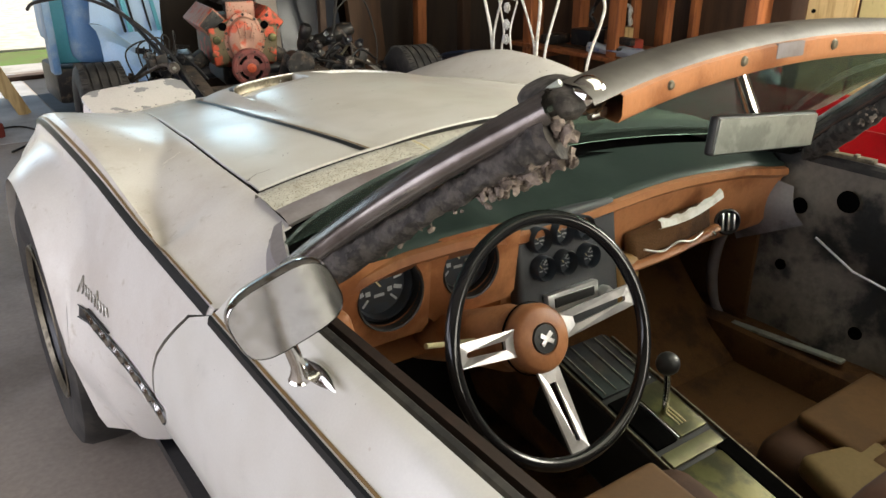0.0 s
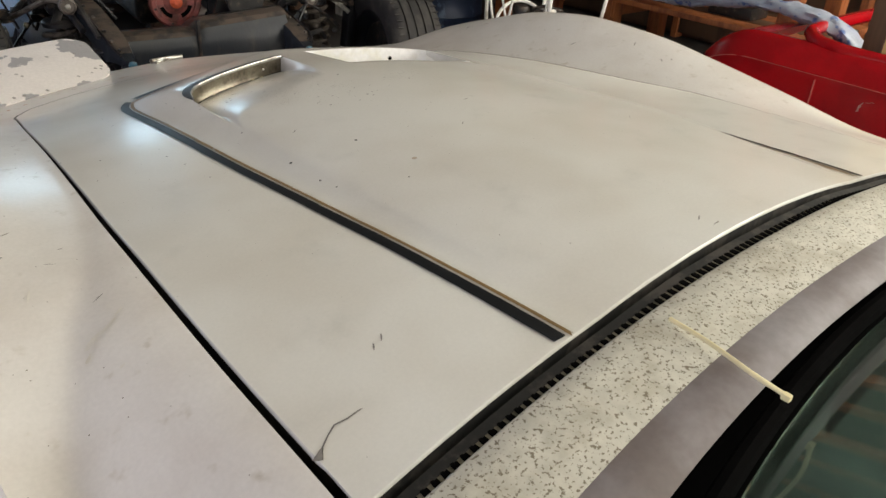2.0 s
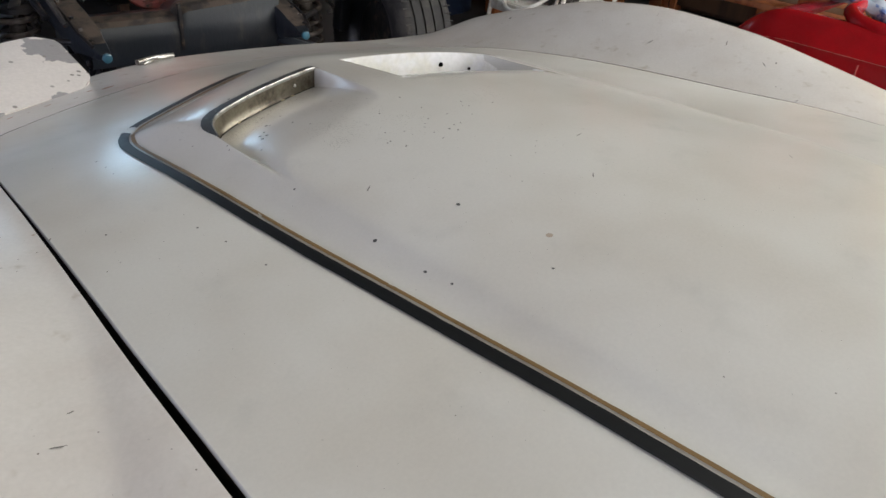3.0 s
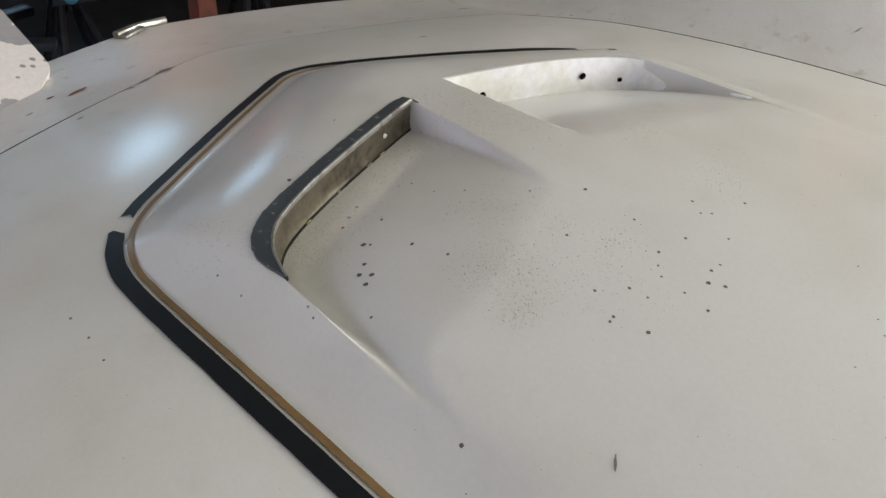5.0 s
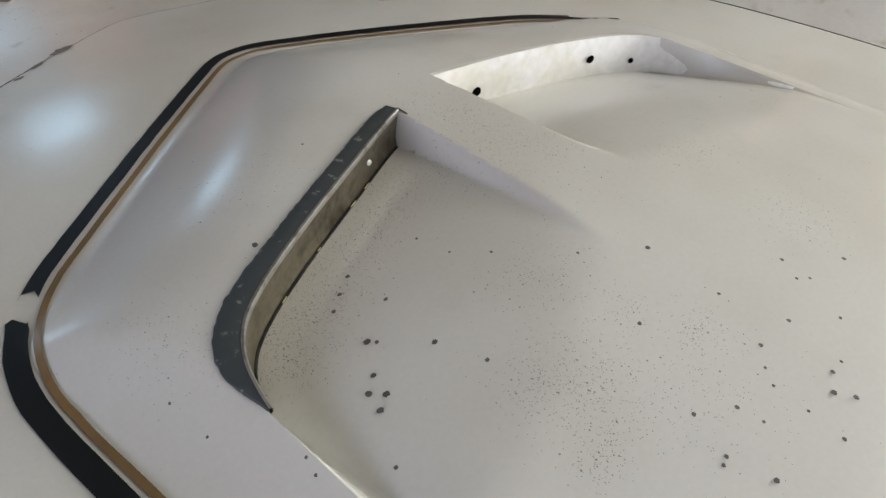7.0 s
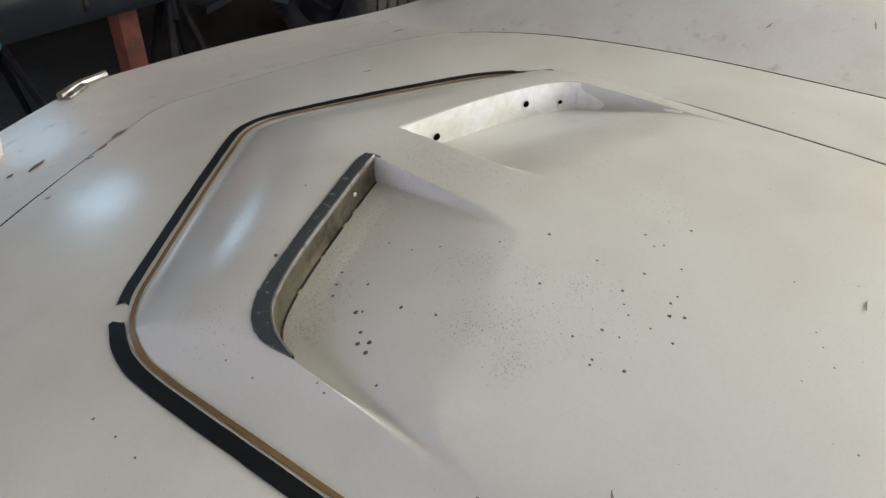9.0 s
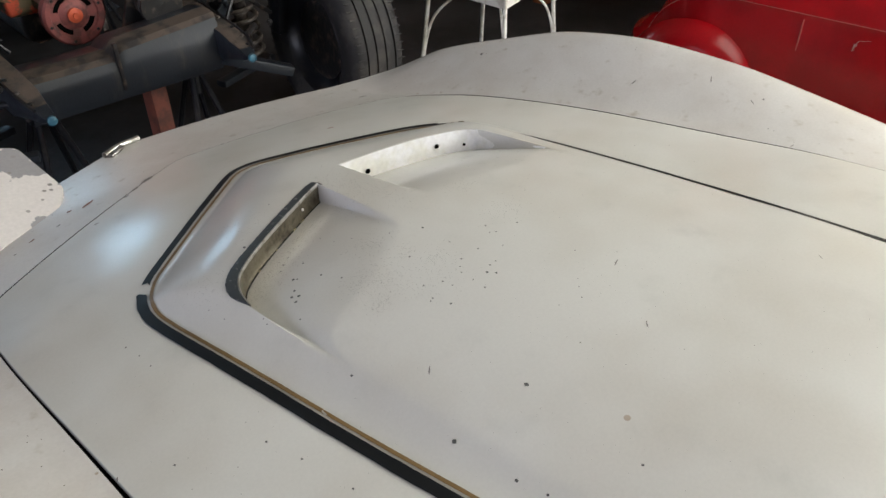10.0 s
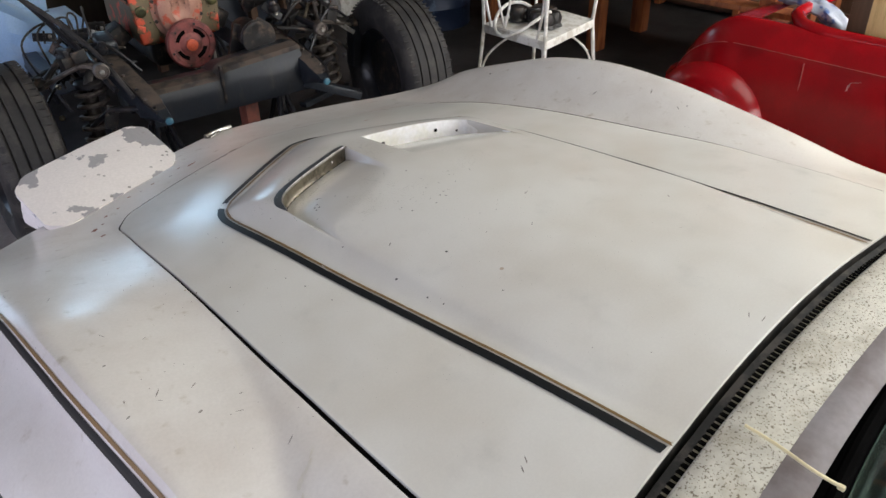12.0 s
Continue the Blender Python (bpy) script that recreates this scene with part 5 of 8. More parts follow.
# wheels
def wheel(at, parent, outer=-1):
    hub = part("wheel", lathe([(0.20, -0.085), (0.205, -0.06), (0.19, -0.03), (0.185, 0.03), (0.19, 0.07), (0.205, 0.095), (0.198, 0.1), (0.185, 0.085), (0.15, 0.05), (0.10, 0.045), (0.095, 0.06), (0.04, 0.075), (0.001, 0.078)], 40, pose(*at, 0, outer * 90, 0)), STEEL_BLACK, parent, "dark dirty steel wheel with a bright ring")
    part("trim_ring", lathe([(0.196, 0.098), (0.203, 0.103), (0.198, 0.106), (0.186, 0.094)], 48, pose(*at, 0, outer * 90, 0), caps=False), RUSTY_CHROME, hub)
    part("tyre", lathe([(0.205, -0.085), (0.24, -0.105), (0.29, -0.110), (0.322, -0.098), (0.333, -0.078), (0.336, -0.03), (0.336, 0.03), (0.333, 0.078), (0.322, 0.098), (0.29, 0.110), (0.24, 0.105), (0.205, 0.095)], 56, pose(*at, 0, outer * 90, 0), caps=False), RUBBER, hub, "black tyre")
    for k in range(5):
        a = 2 * math.pi * k / 5
        m = pose(*at, 0, outer * 90, 0) @ Matrix.Translation((0.06 * math.cos(a), 0.06 * math.sin(a), 0.062))
        part("nut", lathe([(0.010, 0), (0.010, 0.014), (0.006, 0.018), (0.001, 0.018)], 8, m), CHROME, hub)
    return hub


for s in (-1, 1):
    wheel((s * 0.775, AXLE_Y, 0.336), car, s)
    wheel((s * 0.775, -1.77, 0.336), car, s)

# bright script and side louvre on the left wing: illegible letters stand as small bars
def on_side(y, z, lift=0.002):
    return Vector((-(flank_x(y, z) + lift), y, z))


for i in range(9):
    y = 0.320 - 0.0185 * i
    h = 0.036 if i in (0, 5) else 0.020
    zc = 0.585 + (0.006 if i in (0, 5) else 0)
    bm = tube([on_side(y, zc - h / 2, 0.003), on_side(y - 0.006, zc, 0.005), on_side(y - 0.010, zc + h / 2, 0.003), on_side(y - 0.0185, zc - 0.006, 0.003)], 0.0020, 6)
    part("script_stroke", bm, EDGE_METAL, wings)
bm = tube([on_side(0.27, 0.552, 0.003), on_side(0.15, 0.548, 0.003)], 0.0025, 6)
part("script_bar", bm, BLACK_TAPE, wings)
def louvre_z(y):
    return lerp(0.508, 0.535, (y + 0.13) / 0.43)


bm = grid([[on_side(lerp(0.31, -0.13, i / 20), louvre_z(lerp(0.31, -0.13, i / 20)) + lerp(0.013, -0.013, j / 4), 0.0016) for j in range(5)] for i in range(21)])
louvre = part("side_louvre", bm, BLACK_PLASTIC, wings, "dark wing louvre with bright bars")
for dz in (0.013, -0.013):
    part("louvre_bar", tube([on_side(lerp(0.31, -0.13, i / 12), louvre_z(lerp(0.31, -0.13, i / 12)) + dz, 0.004) for i in range(13)], 0.0016, 6), TRIM_DARK, louvre)
for i in range(6):
    y = lerp(0.285, -0.075, i / 5)
    fin = bmesh.new()
    rows = []
    for k in range(7):
        t = k / 6
        yy = y - 0.055 * t
        zc = louvre_z(yy) + lerp(0.012, -0.011, t)
        h = 0.0065 * math.sin(math.pi * (0.12 + 0.8 * t))
        rows.append([on_side(yy, zc + h, 0.002), on_side(yy, zc, 0.008), on_side(yy, zc - h, 0.002)])
    part("louvre_fin", grid(rows, fin), CHROME, louvre, "dull chrome louvre fin")

# nose emblem bar
bm = tube([(-0.055, 1.595, deck_z(-0.055, 1.595) + 0.006), (-0.01, 1.613, deck_z(-0.01, 1.613) + 0.006), (0.035, 1.613, deck_z(0.035, 1.613) + 0.005)], 0.006, 8)
box(0.045, 0.02, 0.006, 0.002, pose(-0.03, 1.597, deck_z(-0.03, 1.597) + 0.004, -8, 0, 24), bm)
part("nose_catch", bm, EDGE_METAL, wings, "dull metal catch on the nose")

# raised headlamp cover on the left of the nose
a, b = Vector((-0.182, 1.478, 0.696)), Vector((-0.560, 1.343, 0.702))
c, d = Vector((-0.184, 1.698, 0.742)), Vector((-0.566, 1.578, 0.740))
n = 24
rows = []
for i in range(n + 1):
    u = i / n
    row = []
    for j in range(n + 1):
        v = j / n
        # rounded corners of the plate
        uu, vv = u * 2 - 1, v * 2 - 1
        kx = 1 - 0.10 * max(0, abs(vv) - 0.70) ** 2 / 0.09
        ky = 1 - 0.16 * max(0, abs(uu) - 0.82) ** 2 / 0.032
        uu, vv = uu * kx, vv * ky
        u2, v2 = (uu + 1) / 2, (vv + 1) / 2
        p = a.lerp(b, u2).lerp(c.lerp(d, u2), v2)
        row.append(p + Vector((0, -0.2, 1)) * 0.012 * (1 - uu * uu) * (1 - vv * vv * 0.6))
    rows.append(row)
bm = grid(rows)
bmesh.ops.recalc_face_normals(bm, faces=bm.faces)
bmesh.ops.solidify(bm, geom=bm.faces[:], thickness=0.012)
hl = part("headlamp_cover", bm, PEEL, car, "raised headlamp cover with peeling white paint")
under = part("headlamp_bucket", box(0.36, 0.17, 0.075, 0.022, Matrix.Translation((-0.375, 1.51, 0.672)) @ pose(0, 0, 0, 12, 0, 19), seg=3), PEEL, hl, "scuffed pale headlamp bucket under its cover")
part("bucket_rim", tube([Vector((-0.375, 1.51, 0.640)) + pose(0, 0, 0, 0, 0, 19) @ Vector((0.17 * math.cos(k * math.pi / 12), 0.075 * math.sin(k * math.pi / 12), 0)) for k in range(24)], 0.006, 6, closed=True), STEEL_BLACK, under)

# ---------------------------------------------------------------- inside the car
# dashboard: dark pad on top, saddle-brown face
dash_x = [-0.63 + 1.26 * i / 60 for i in range(61)]


def pad_edge(x):
    """Rear edge of the pad: y, z."""
    hump = 0.046 * math.exp(-((x + 0.415) / 0.17) ** 4)
    return -0.312 - 0.052 * math.exp(-((x + 0.415) / 0.19) ** 4), 0.770 + hump + 0.022 * math.exp(-((x - 0.22) / 0.25) ** 2) - 0.02 * sm((abs(x) - 0.45) / 0.2)


rows = []
for x in dash_x:
    y, z = pad_edge(x)
    g = glass_base(x / 0.64)
    rows.append([(x, y, z - 0.004), (x, y + 0.006, z + 0.003)] + [(x, lerp(y + 0.02, g.y - 0.01, t), lerp(z + 0.006, g.z - 0.022, t)) for t in (0, 0.3, 0.6, 1.0)])
dash = part("dash_pad", grid(rows), DASH_PAD, car, "dark green dash pad")
rows = []
for x in dash_x:
    y, z = pad_edge(x)
    deep = 0.10 * sm((-0.225 - x) / 0.03)
    low = 0.60 if x < -0.2 else (0.50 if x < 0.06 else 0.595)
    rows.append([(x, y + 0.004, z - 0.004), (x, y - 0.010, z - 0.008), (x, y - 0.012, z - 0.022), (x, y + 0.004, z - 0.034), (x, y + 0.012 + deep, lerp(z, low, 0.5)), (x, y + 0.016 + deep, low + 0.02), (x, y + 0.03, low), (x, y + 0.16, low - 0.01)])
face = part("dash_face", grid(rows), SADDLE, car, "saddle-brown dashboard face")


GAUGE_FACE = material("faded_gauge_black", (0.030, 0.038, 0.050), 0.4, 0, (0.028, 0.03, 0.034), 30, bump=0.04)


DIAL_PRINT = material("faded_dial_print", (0.42, 0.44, 0.45), 0.5)


def dial(x, y, z, r, name="gauge", tilt=12):
    m = pose(x, y, z, 90 - tilt, 0, 0)
    g = part(name, lathe([(r * 1.12, -0.012), (r * 1.12, 0.010), (r * 1.02, 0.014), (r * 0.98, 0.004), (r * 0.96, -0.006), (0.001, -0.006)], 28, m, caps=False), GAUGE_FACE, face, "black-faced round gauge")
    bm = bmesh.new()
    for k in range(11):
        a = radians(225 - 27 * k)
        box(r * 0.30, r * (0.13 if k % 2 else 0.07), 0.0006, 0, m @ Matrix.Translation((r * 0.72 * math.cos(a), r * 0.74 * math.sin(a), -0.0045)) @ pose(0, 0, 0, 0, 0, math.degrees(a)), bm)
    box(r * 0.36, r * 0.10, 0.0006, 0, m @ Matrix.Translation((0, -r * 0.35, -0.0045)), bm)
    for k in range(5):
        a = radians(210 - 60 * k)
        box(r * 0.17, r * 0.15, 0.0006, 0, m @ Matrix.Translation((r * 0.45 * math.cos(a), r * 0.45 * math.sin(a), -0.0043)), bm)
    part("markings", bm, DIAL_PRINT, g, smooth=False)
    part("needle", box(r * 0.75, r * 0.05, 0.001, 0, m @ pose(0, 0, -0.002, 0, 0, 130) @ Matrix.Translation((r * 0.3, 0, 0))), ZIPTIE, g, smooth=False)
    return g


# instrument binnacle: a brown panel with two deep round wells, a gauge at the bottom of each
bm = bmesh.new()
for cx, cz, r, xa, xb in ((-0.494, 0.742, 0.0600, -0.600, -0.4165), (-0.338, 0.752, 0.0575, -0.4165, -0.232)):
    rim, edge, back = [], [], []
    for k in range(40):
        a = 2 * math.pi * (k + 0.5) / 40
        ca, sa = math.cos(a), math.sin(a)
        rim.append((cx + r * ca, -0.358 - 0.10 * r * sa, cz + r * sa))
        back.append((cx + r * 0.96 * ca, -0.350 - 0.10 * r * sa, cz + r * 0.96 * sa))
        f = 1 / max(abs(ca), abs(sa))
        ex, ez = ca * f, sa * f
        px = cx + (ex * (xb - cx) if ex > 0 else ex * (cx - xa))
        pz = cz + (ez * 0.066 if ez > 0 else ez * 0.092)
        edge.append((px, -0.352 - 0.10 * (pz - cz) - (0.006 if ez > 0.9 else 0), pz))
    grid([edge, [tuple(Vector(p).lerp(Vector(q), 0.86) + Vector((0, -0.001, 0))) for p, q in zip(edge, rim)], rim, back], bm, closed=True)
part("gauge_binnacle", bm, SADDLE, face, "saddle-brown binnacle round the two main gauges")
for cx, cz, r in ((-0.494, 0.742, 0.0600), (-0.338, 0.752, 0.0575)):
    dial(cx, -0.322, cz + 0.002, r * 0.86, tilt=6)
    part("gauge_well", lathe([(r * 0.965, 0.0), (r * 0.93, -0.058)], 36, pose(cx, -0.352, cz, 84, 0, 0), caps=False), BLACK_PLASTIC, face)
    part("well_ring", lathe([(r * 1.02, -0.001), (r * 1.0, 0.004), (r * 0.95, 0.003), (r * 0.94, -0.002)], 40, pose(cx, -0.356, cz, 84, 0, 0), caps=False), BLACK_PLASTIC, face)
# middle stack
STACK_GREY = material("dusty_charcoal_panel", (0.050, 0.053, 0.060), 0.45, 0, (0.06, 0.06, 0.065), 20, bump=0.05)
stack = part("dash_console", box(0.255, 0.035, 0.235, 0.012, pose(-0.083, -0.318, 0.668, -10, 0, 0), seg=3), STACK_GREY, car, "black centre stack with small gauges")
for x, z in ((-0.165, 0.748), (-0.110, 0.750), (-0.055, 0.748), (-0.160, 0.694), (-0.106, 0.693), (-0.046, 0.692)):
    g = dial(x, -0.334 - (0.72 - z) * 0.18, z, 0.0215, "small_gauge", 10)
    g.parent = stack
radio = part("radio", box(0.130, 0.016, 0.044, 0.004, pose(-0.093, -0.352, 0.620, -10, 0, 0)), SILVER, stack, "silver-faced car radio")
part("radio_scale", box(0.100, 0.004, 0.018, 0.001, pose(-0.093, -0.3605, 0.626, -10, 0, 0)), BLACK_PLASTIC, radio)
for k in range(5):
    part("push_button", box(0.015, 0.012, 0.009, 0.002, pose(-0.131 + 0.019 * k, -0.364, 0.597, -10, 0, 0)), WHITE_IRON, radio)
for x in (-0.172, -0.012):
    part("radio_knob", lathe([(0.013, 0), (0.014, 0.012), (0.011, 0.022), (0.001, 0.024)], 20, pose(x, -0.352, 0.612, 80, 0, 0)), SILVER, stack)
# passenger side: pockets with a torn pale flap, round vent
part("pocket", box(0.25, 0.03, 0.065, 0.014, pose(0.215, -0.318, 0.675, -8, -5, 0), seg=3), CARPET, face, "dark map pocket")
rows = []
for i in range(17):
    t = i / 16
    x = lerp(0.15, 0.345, t)
    z = 0.702 + 0.028 * t - 0.012 * math.sin(t * 3.14)
    rows.append([(x, -0.343, z), (x, -0.352, z + 0.006), (x, -0.347, z + 0.018), (x, -0.338, z + 0.020 + 0.003 * math.sin(i * 1.7))])
part("torn_flap", grid(rows), WHITE_IRON, face, "torn pale pocket edge")
vent = part("air_vent", lathe([(0.028, 0.0), (0.030, 0.010), (0.026, 0.014), (0.023, 0.006), (0.022, -0.004), (0.001, -0.004)], 26, pose(0.385, -0.338, 0.668, 80, 0, -28), caps=False), BLACK_PLASTIC, face, "round black air vent")
for k in range(3):
    part("vane", box(0.005, 0.012, 0.040, 0.001, pose(0.373 + 0.012 * k, -0.336 - 0.006 * k, 0.668, -10, 0, -20)), SILVER, vent)
# brown ledge below the pocket with a bright screw, loose wire in the pocket, tan side of the stack
part("ledge", tube(smooth_path([(0.075, -0.338, 0.632), (0.17, -0.346, 0.640), (0.27, -0.348, 0.652), (0.345, -0.344, 0.664)], 6), 0.013, 10, squash=0.7), SADDLE, face, "saddle-brown ledge under the map pocket")
part("screw", lathe([(0.001, 0.006), (0.004, 0.005), (0.006, 0.0)], 12, pose(0.318, -0.358, 0.660, 90, 0, -15)), CHROME, face)
part("loose_wire", tube(smooth_path([(0.11, -0.345, 0.668), (0.16, -0.352, 0.655), (0.21, -0.350, 0.664), (0.25, -0.354, 0.658), (0.29, -0.350, 0.668)], 6), 0.0025, 6), EDGE_METAL, face)
part("console_cheek", box(0.075, 0.05, 0.115, 0.022, pose(0.075, -0.325, 0.600, -8, 0, 10), seg=3), material("ochre_vinyl", (0.30, 0.17, 0.055), 0.6, 0, (0.22, 0.12, 0.04), 9, bump=0.1), car, "ochre padded side of the centre stack")
# pillar-side brown trim beside the left gauge
part("kick_trim", box(0.05, 0.16, 0.13, 0.016, pose(-0.618, -0.35, 0.705, 0, -14, 6), seg=3), SADDLE, car, "saddle-brown pillar trim")

# steering column and wheel
axis = Vector((0, -0.913, 0.407))
wc = Vector((-0.372, -0.601, 0.737))
wm = Matrix.Translation(wc) @ axis.to_track_quat("Z", "Y").to_matrix().to_4x4()
part("steering_column", lathe([(0.042, -0.38), (0.044, -0.24), (0.048, -0.16), (0.052, -0.11), (0.046, -0.085), (0.03, -0.08)], 28, wm), SADDLE, car, "saddle-brown steering column")
part("turn_lever", tube([wm @ Vector((-0.05, 0.01, -0.13)), wm @ Vector((-0.10, 0.02, -0.12)), wm @ Vector((-0.145, 0.03, -0.11))], 0.0045, 8), ZIPTIE, car, "pale turn-signal lever")
wheel_s = empty("steering_wheel")
wheel_s.parent = car
ring = [wm @ Vector((0.173 * math.cos(2 * math.pi * k / 64), 0.173 * math.sin(2 * math.pi * k / 64), 0)) for k in range(64)]
part("rim", tube(ring, 0.0102, 14, closed=True), GLOSS_BLACK, wheel_s, "glossy black wheel rim")
part("hub", lathe([(0.050, -0.08), (0.052, -0.040), (0.048, -0.030), (0.043, -0.026), (0.024, -0.024), (0.023, -0.028), (0.001, -0.028)], 36, wm), SADDLE, wheel_s, "saddle-brown horn hub")
part("hub_groove", lathe([(0.0535, -0.058), (0.0545, -0.056), (0.0545, -0.054), (0.0535, -0.052)], 36, wm, caps=False), DARK, wheel_s)
badge = part("horn_badge", lathe([(0.022, -0.0275), (0.021, -0.023), (0.001, -0.021)], 24, wm), BLACK_PLASTIC, wheel_s, "black horn button with crossed marks")
bm = box(0.026, 0.007, 0.002, 0.0008, wm @ pose(0, 0, -0.0205, 0, 0, 35))
box(0.026, 0.007, 0.002, 0.0008, wm @ pose(0, 0, -0.0202, 0, 0, -35), bm)
part("crossed_marks", bm, SILVER, badge)
for ang in (8, 172, 270):
    # slotted flat spoke: two bars joined at both ends
    bm = bmesh.new()
    m = wm @ pose(0, 0, -0.004, 0, 0, ang)
    outline = [(0.040, -0.020), (0.163, -0.0165), (0.168, -0.010), (0.168, 0.010), (0.163, 0.0165), (0.040, 0.020)]
    slot = [(0.066, -0.0065), (0.146, -0.0040), (0.150, -0.002), (0.150, 0.002), (0.146, 0.0040), (0.066, 0.0065)]

    def dish(x):
        return -0.034 * (1 - sm((x - 0.04) / 0.13))

    for z in (0.0025, -0.0025):
        o = [bm.verts.new(m @ Vector((x, y, z + dish(x)))) for x, y in outline]
        i = [bm.verts.new(m @ Vector((x, y, z + dish(x) + 0.001))) for x, y in slot]
        for k in range(6):
            bm.faces.new((o[k], o[(k + 1) % 6], i[(k + 1) % 6], i[k]))
    bm.verts.ensure_lookup_table()
    for base in (0, 6):
        for k in range(6):
            a, b = base + k, base + (k + 1) % 6
            bm.faces.new((bm.verts[a], bm.verts[b], bm.verts[b + 12], bm.verts[a + 12]))
    part("spoke", bm, SPOKE, wheel_s, "brushed slotted metal spoke", smooth=False)

# console, lever, floor, seats
def con(x, y, lift=0.0):
    """A pose on the console's sloping top."""
    return pose(x, y, 0.460 + 0.24 * (y + 0.60) + lift, 13.5, 0, 0)


console = part("console", box(0.160, 0.50, 0.16, 0.012, con(-0.075, -0.60) @ Matrix.Translation((0, 0, -0.08)), seg=3), BLACK_PLASTIC, car, "black console between the seats")
for x in (-0.152, 0.003):
    part("edge_strip", box(0.004, 0.46, 0.007, 0.0015, con(x, -0.60, 0.002)), RUSTY_CHROME, console)
part("control_panel", box(0.128, 0.135, 0.008, 0.003, con(-0.078, -0.430, 0.003)), STEEL_BLACK, console, "black heater control panel")
for x in (-0.132, -0.104, -0.070, -0.040, -0.018):
    part("bright_strip", box(0.0018, 0.125, 0.004, 0.0006, con(x, -0.432, 0.008)), EDGE_METAL, console)
part("shift_plate", box(0.070, 0.120, 0.008, 0.003, con(-0.045, -0.565, 0.003)), GREEN_BRASS, console, "tarnished shift plate")
for x in (-0.062, -0.054, -0.046):
    part("plate_line", box(0.0022, 0.040, 0.004, 0.0005, con(x, -0.585, 0.0075)), ZIPTIE, console)
part("shift_slot", box(0.052, 0.120, 0.008, 0.002, con(-0.115, -0.565, 0.0015)), DARK, console)
part("slot_strip", box(0.0022, 0.10, 0.005, 0.0006, con(-0.086, -0.575, 0.006)), SILVER, console)
part("cross_plate", box(0.130, 0.030, 0.009, 0.003, con(-0.082, -0.650, 0.004)), material("pale_brass_plate", (0.17, 0.165, 0.09), 0.35, 0.5, (0.13, 0.12, 0.07), 20), console, "bright cross plate")
part("ash_lid", box(0.105, 0.125, 0.010, 0.004, con(-0.092, -0.735, 0.004)), GREEN_BRASS, console, "tarnished ashtray lid")
part("coin_tray", box(0.036, 0.150, 0.008, 0.003, con(-0.017, -0.735, 0.002)), DARK, console)
part("tunnel", box(0.150, 0.60, 0.20, 0.05, pose(-0.075, -0.16, 0.38, 6, 0, 0), seg=3), CARPET, car)
part("tunnel", box(0.24, 0.60, 0.16, 0.05, pose(-0.075, -1.12, 0.26, 0, 0, 0), seg=3), CARPET, car)
bm = tube([(-0.062, -0.570, 0.465), (-0.085, -0.585, 0.55), (-0.108, -0.598, 0.592)], 0.006, 10)
lever = part("shift_lever", bm, CHROME, car, "chrome gear lever with a black ball")
one = bmesh.new()
bmesh.ops.create_uvsphere(one, u_segments=20, v_segments=12, radius=0.020, matrix=Matrix.Translation((-0.112, -0.600, 0.606)))
part("ball", one, BLACK_PLASTIC, lever)
part("carpet", box(1.24, 1.5, 0.02, 0.006, Matrix.Translation((0, -0.73, 0.215))), CARPET, car, "worn brown carpet")
rows = [[(x, lerp(-0.02, -0.30, t), lerp(0.52, 0.23, t ** 0.7)) for x in (0.08, 0.3, 0.60)] for t in [i / 8 for i in range(9)]]
part("toe_board", grid(rows), CARPET, car)
rows = [[(x, lerp(-0.02, -0.20, t), lerp(0.55, 0.23, t ** 0.7)) for x in (-0.62, -0.4, -0.15)] for t in [i / 8 for i in range(9)]]
# driver footwell, coloured much darker than the passenger carpet
FOOTWELL_BLACK = material("near_black_footwell", (0.006, 0.006, 0.006), 0.8, 0, (0.011, 0.010, 0.009), 14, bump=0.2, ior=1.2)
part("toe_board", grid(rows), FOOTWELL_BLACK, car, "near-black driver toe board")
part("floor_mat", box(0.46, 0.62, 0.008, 0.003, Matrix.Translation((-0.40, -0.50, 0.2295))), FOOTWELL_BLACK, car, "near-black driver floor mat")
for s in (-1, 1):
    cx = s * 0.345
    seat = empty("seat")
    seat.parent = car
    up = 0.085 if s < 0 else 0.0
    bm = box(0.44, 0.53, 0.15 + up, 0.07 if s < 0 else 0.055, pose(cx, -0.895, 0.285 + up / 2, 7, 0, 0), seg=5)
    part("cushion", bm, SEAT_BROWN, seat, "saddle-brown seat cushion")
    bm = box(0.27, 0.42, 0.06, 0.028, pose(cx, -0.88, 0.344 + up, 7, 0, 0), seg=4)
    insert = part("insert", bm, TAN, seat, "worn tan cushion insert")
    for k in range(3):
        part("insert_roll", box(0.265, 0.13, 0.03, 0.014, pose(cx, -1.01 + 0.14 * k, 0.362 + up + 0.017 * k, 7, 0, 0), seg=3), TAN, insert)
    part("backrest", box(0.46, 0.13, 0.62, 0.055, pose(cx, -1.22, 0.62, -16, 0, 0), seg=5), SEAT_BROWN, seat)
    if s > 0:
        part("side_pad", box(0.17, 0.13, 0.05, 0.02, pose(0.185, -0.815, 0.372, 6, 0, -18), seg=4), PALE_TAN, seat, "pale tan side pad")

# ---------------------------------------------------------------- rolling chassis with its engine, ahead of the car
CH = pose(0.53, 2.72, 0, 0, 0, -8.3)


def at_ch(x, y, z, rx=0, ry=0, rz=0):
    return CH @ pose(x, y, z, rx, ry, rz)


def cp(x, y, z):
    return CH @ Vector((x, y, z))


chassis = empty("car_chassis")
tagged(chassis, "bare black car chassis with greasy suspension on stands", "chassis")
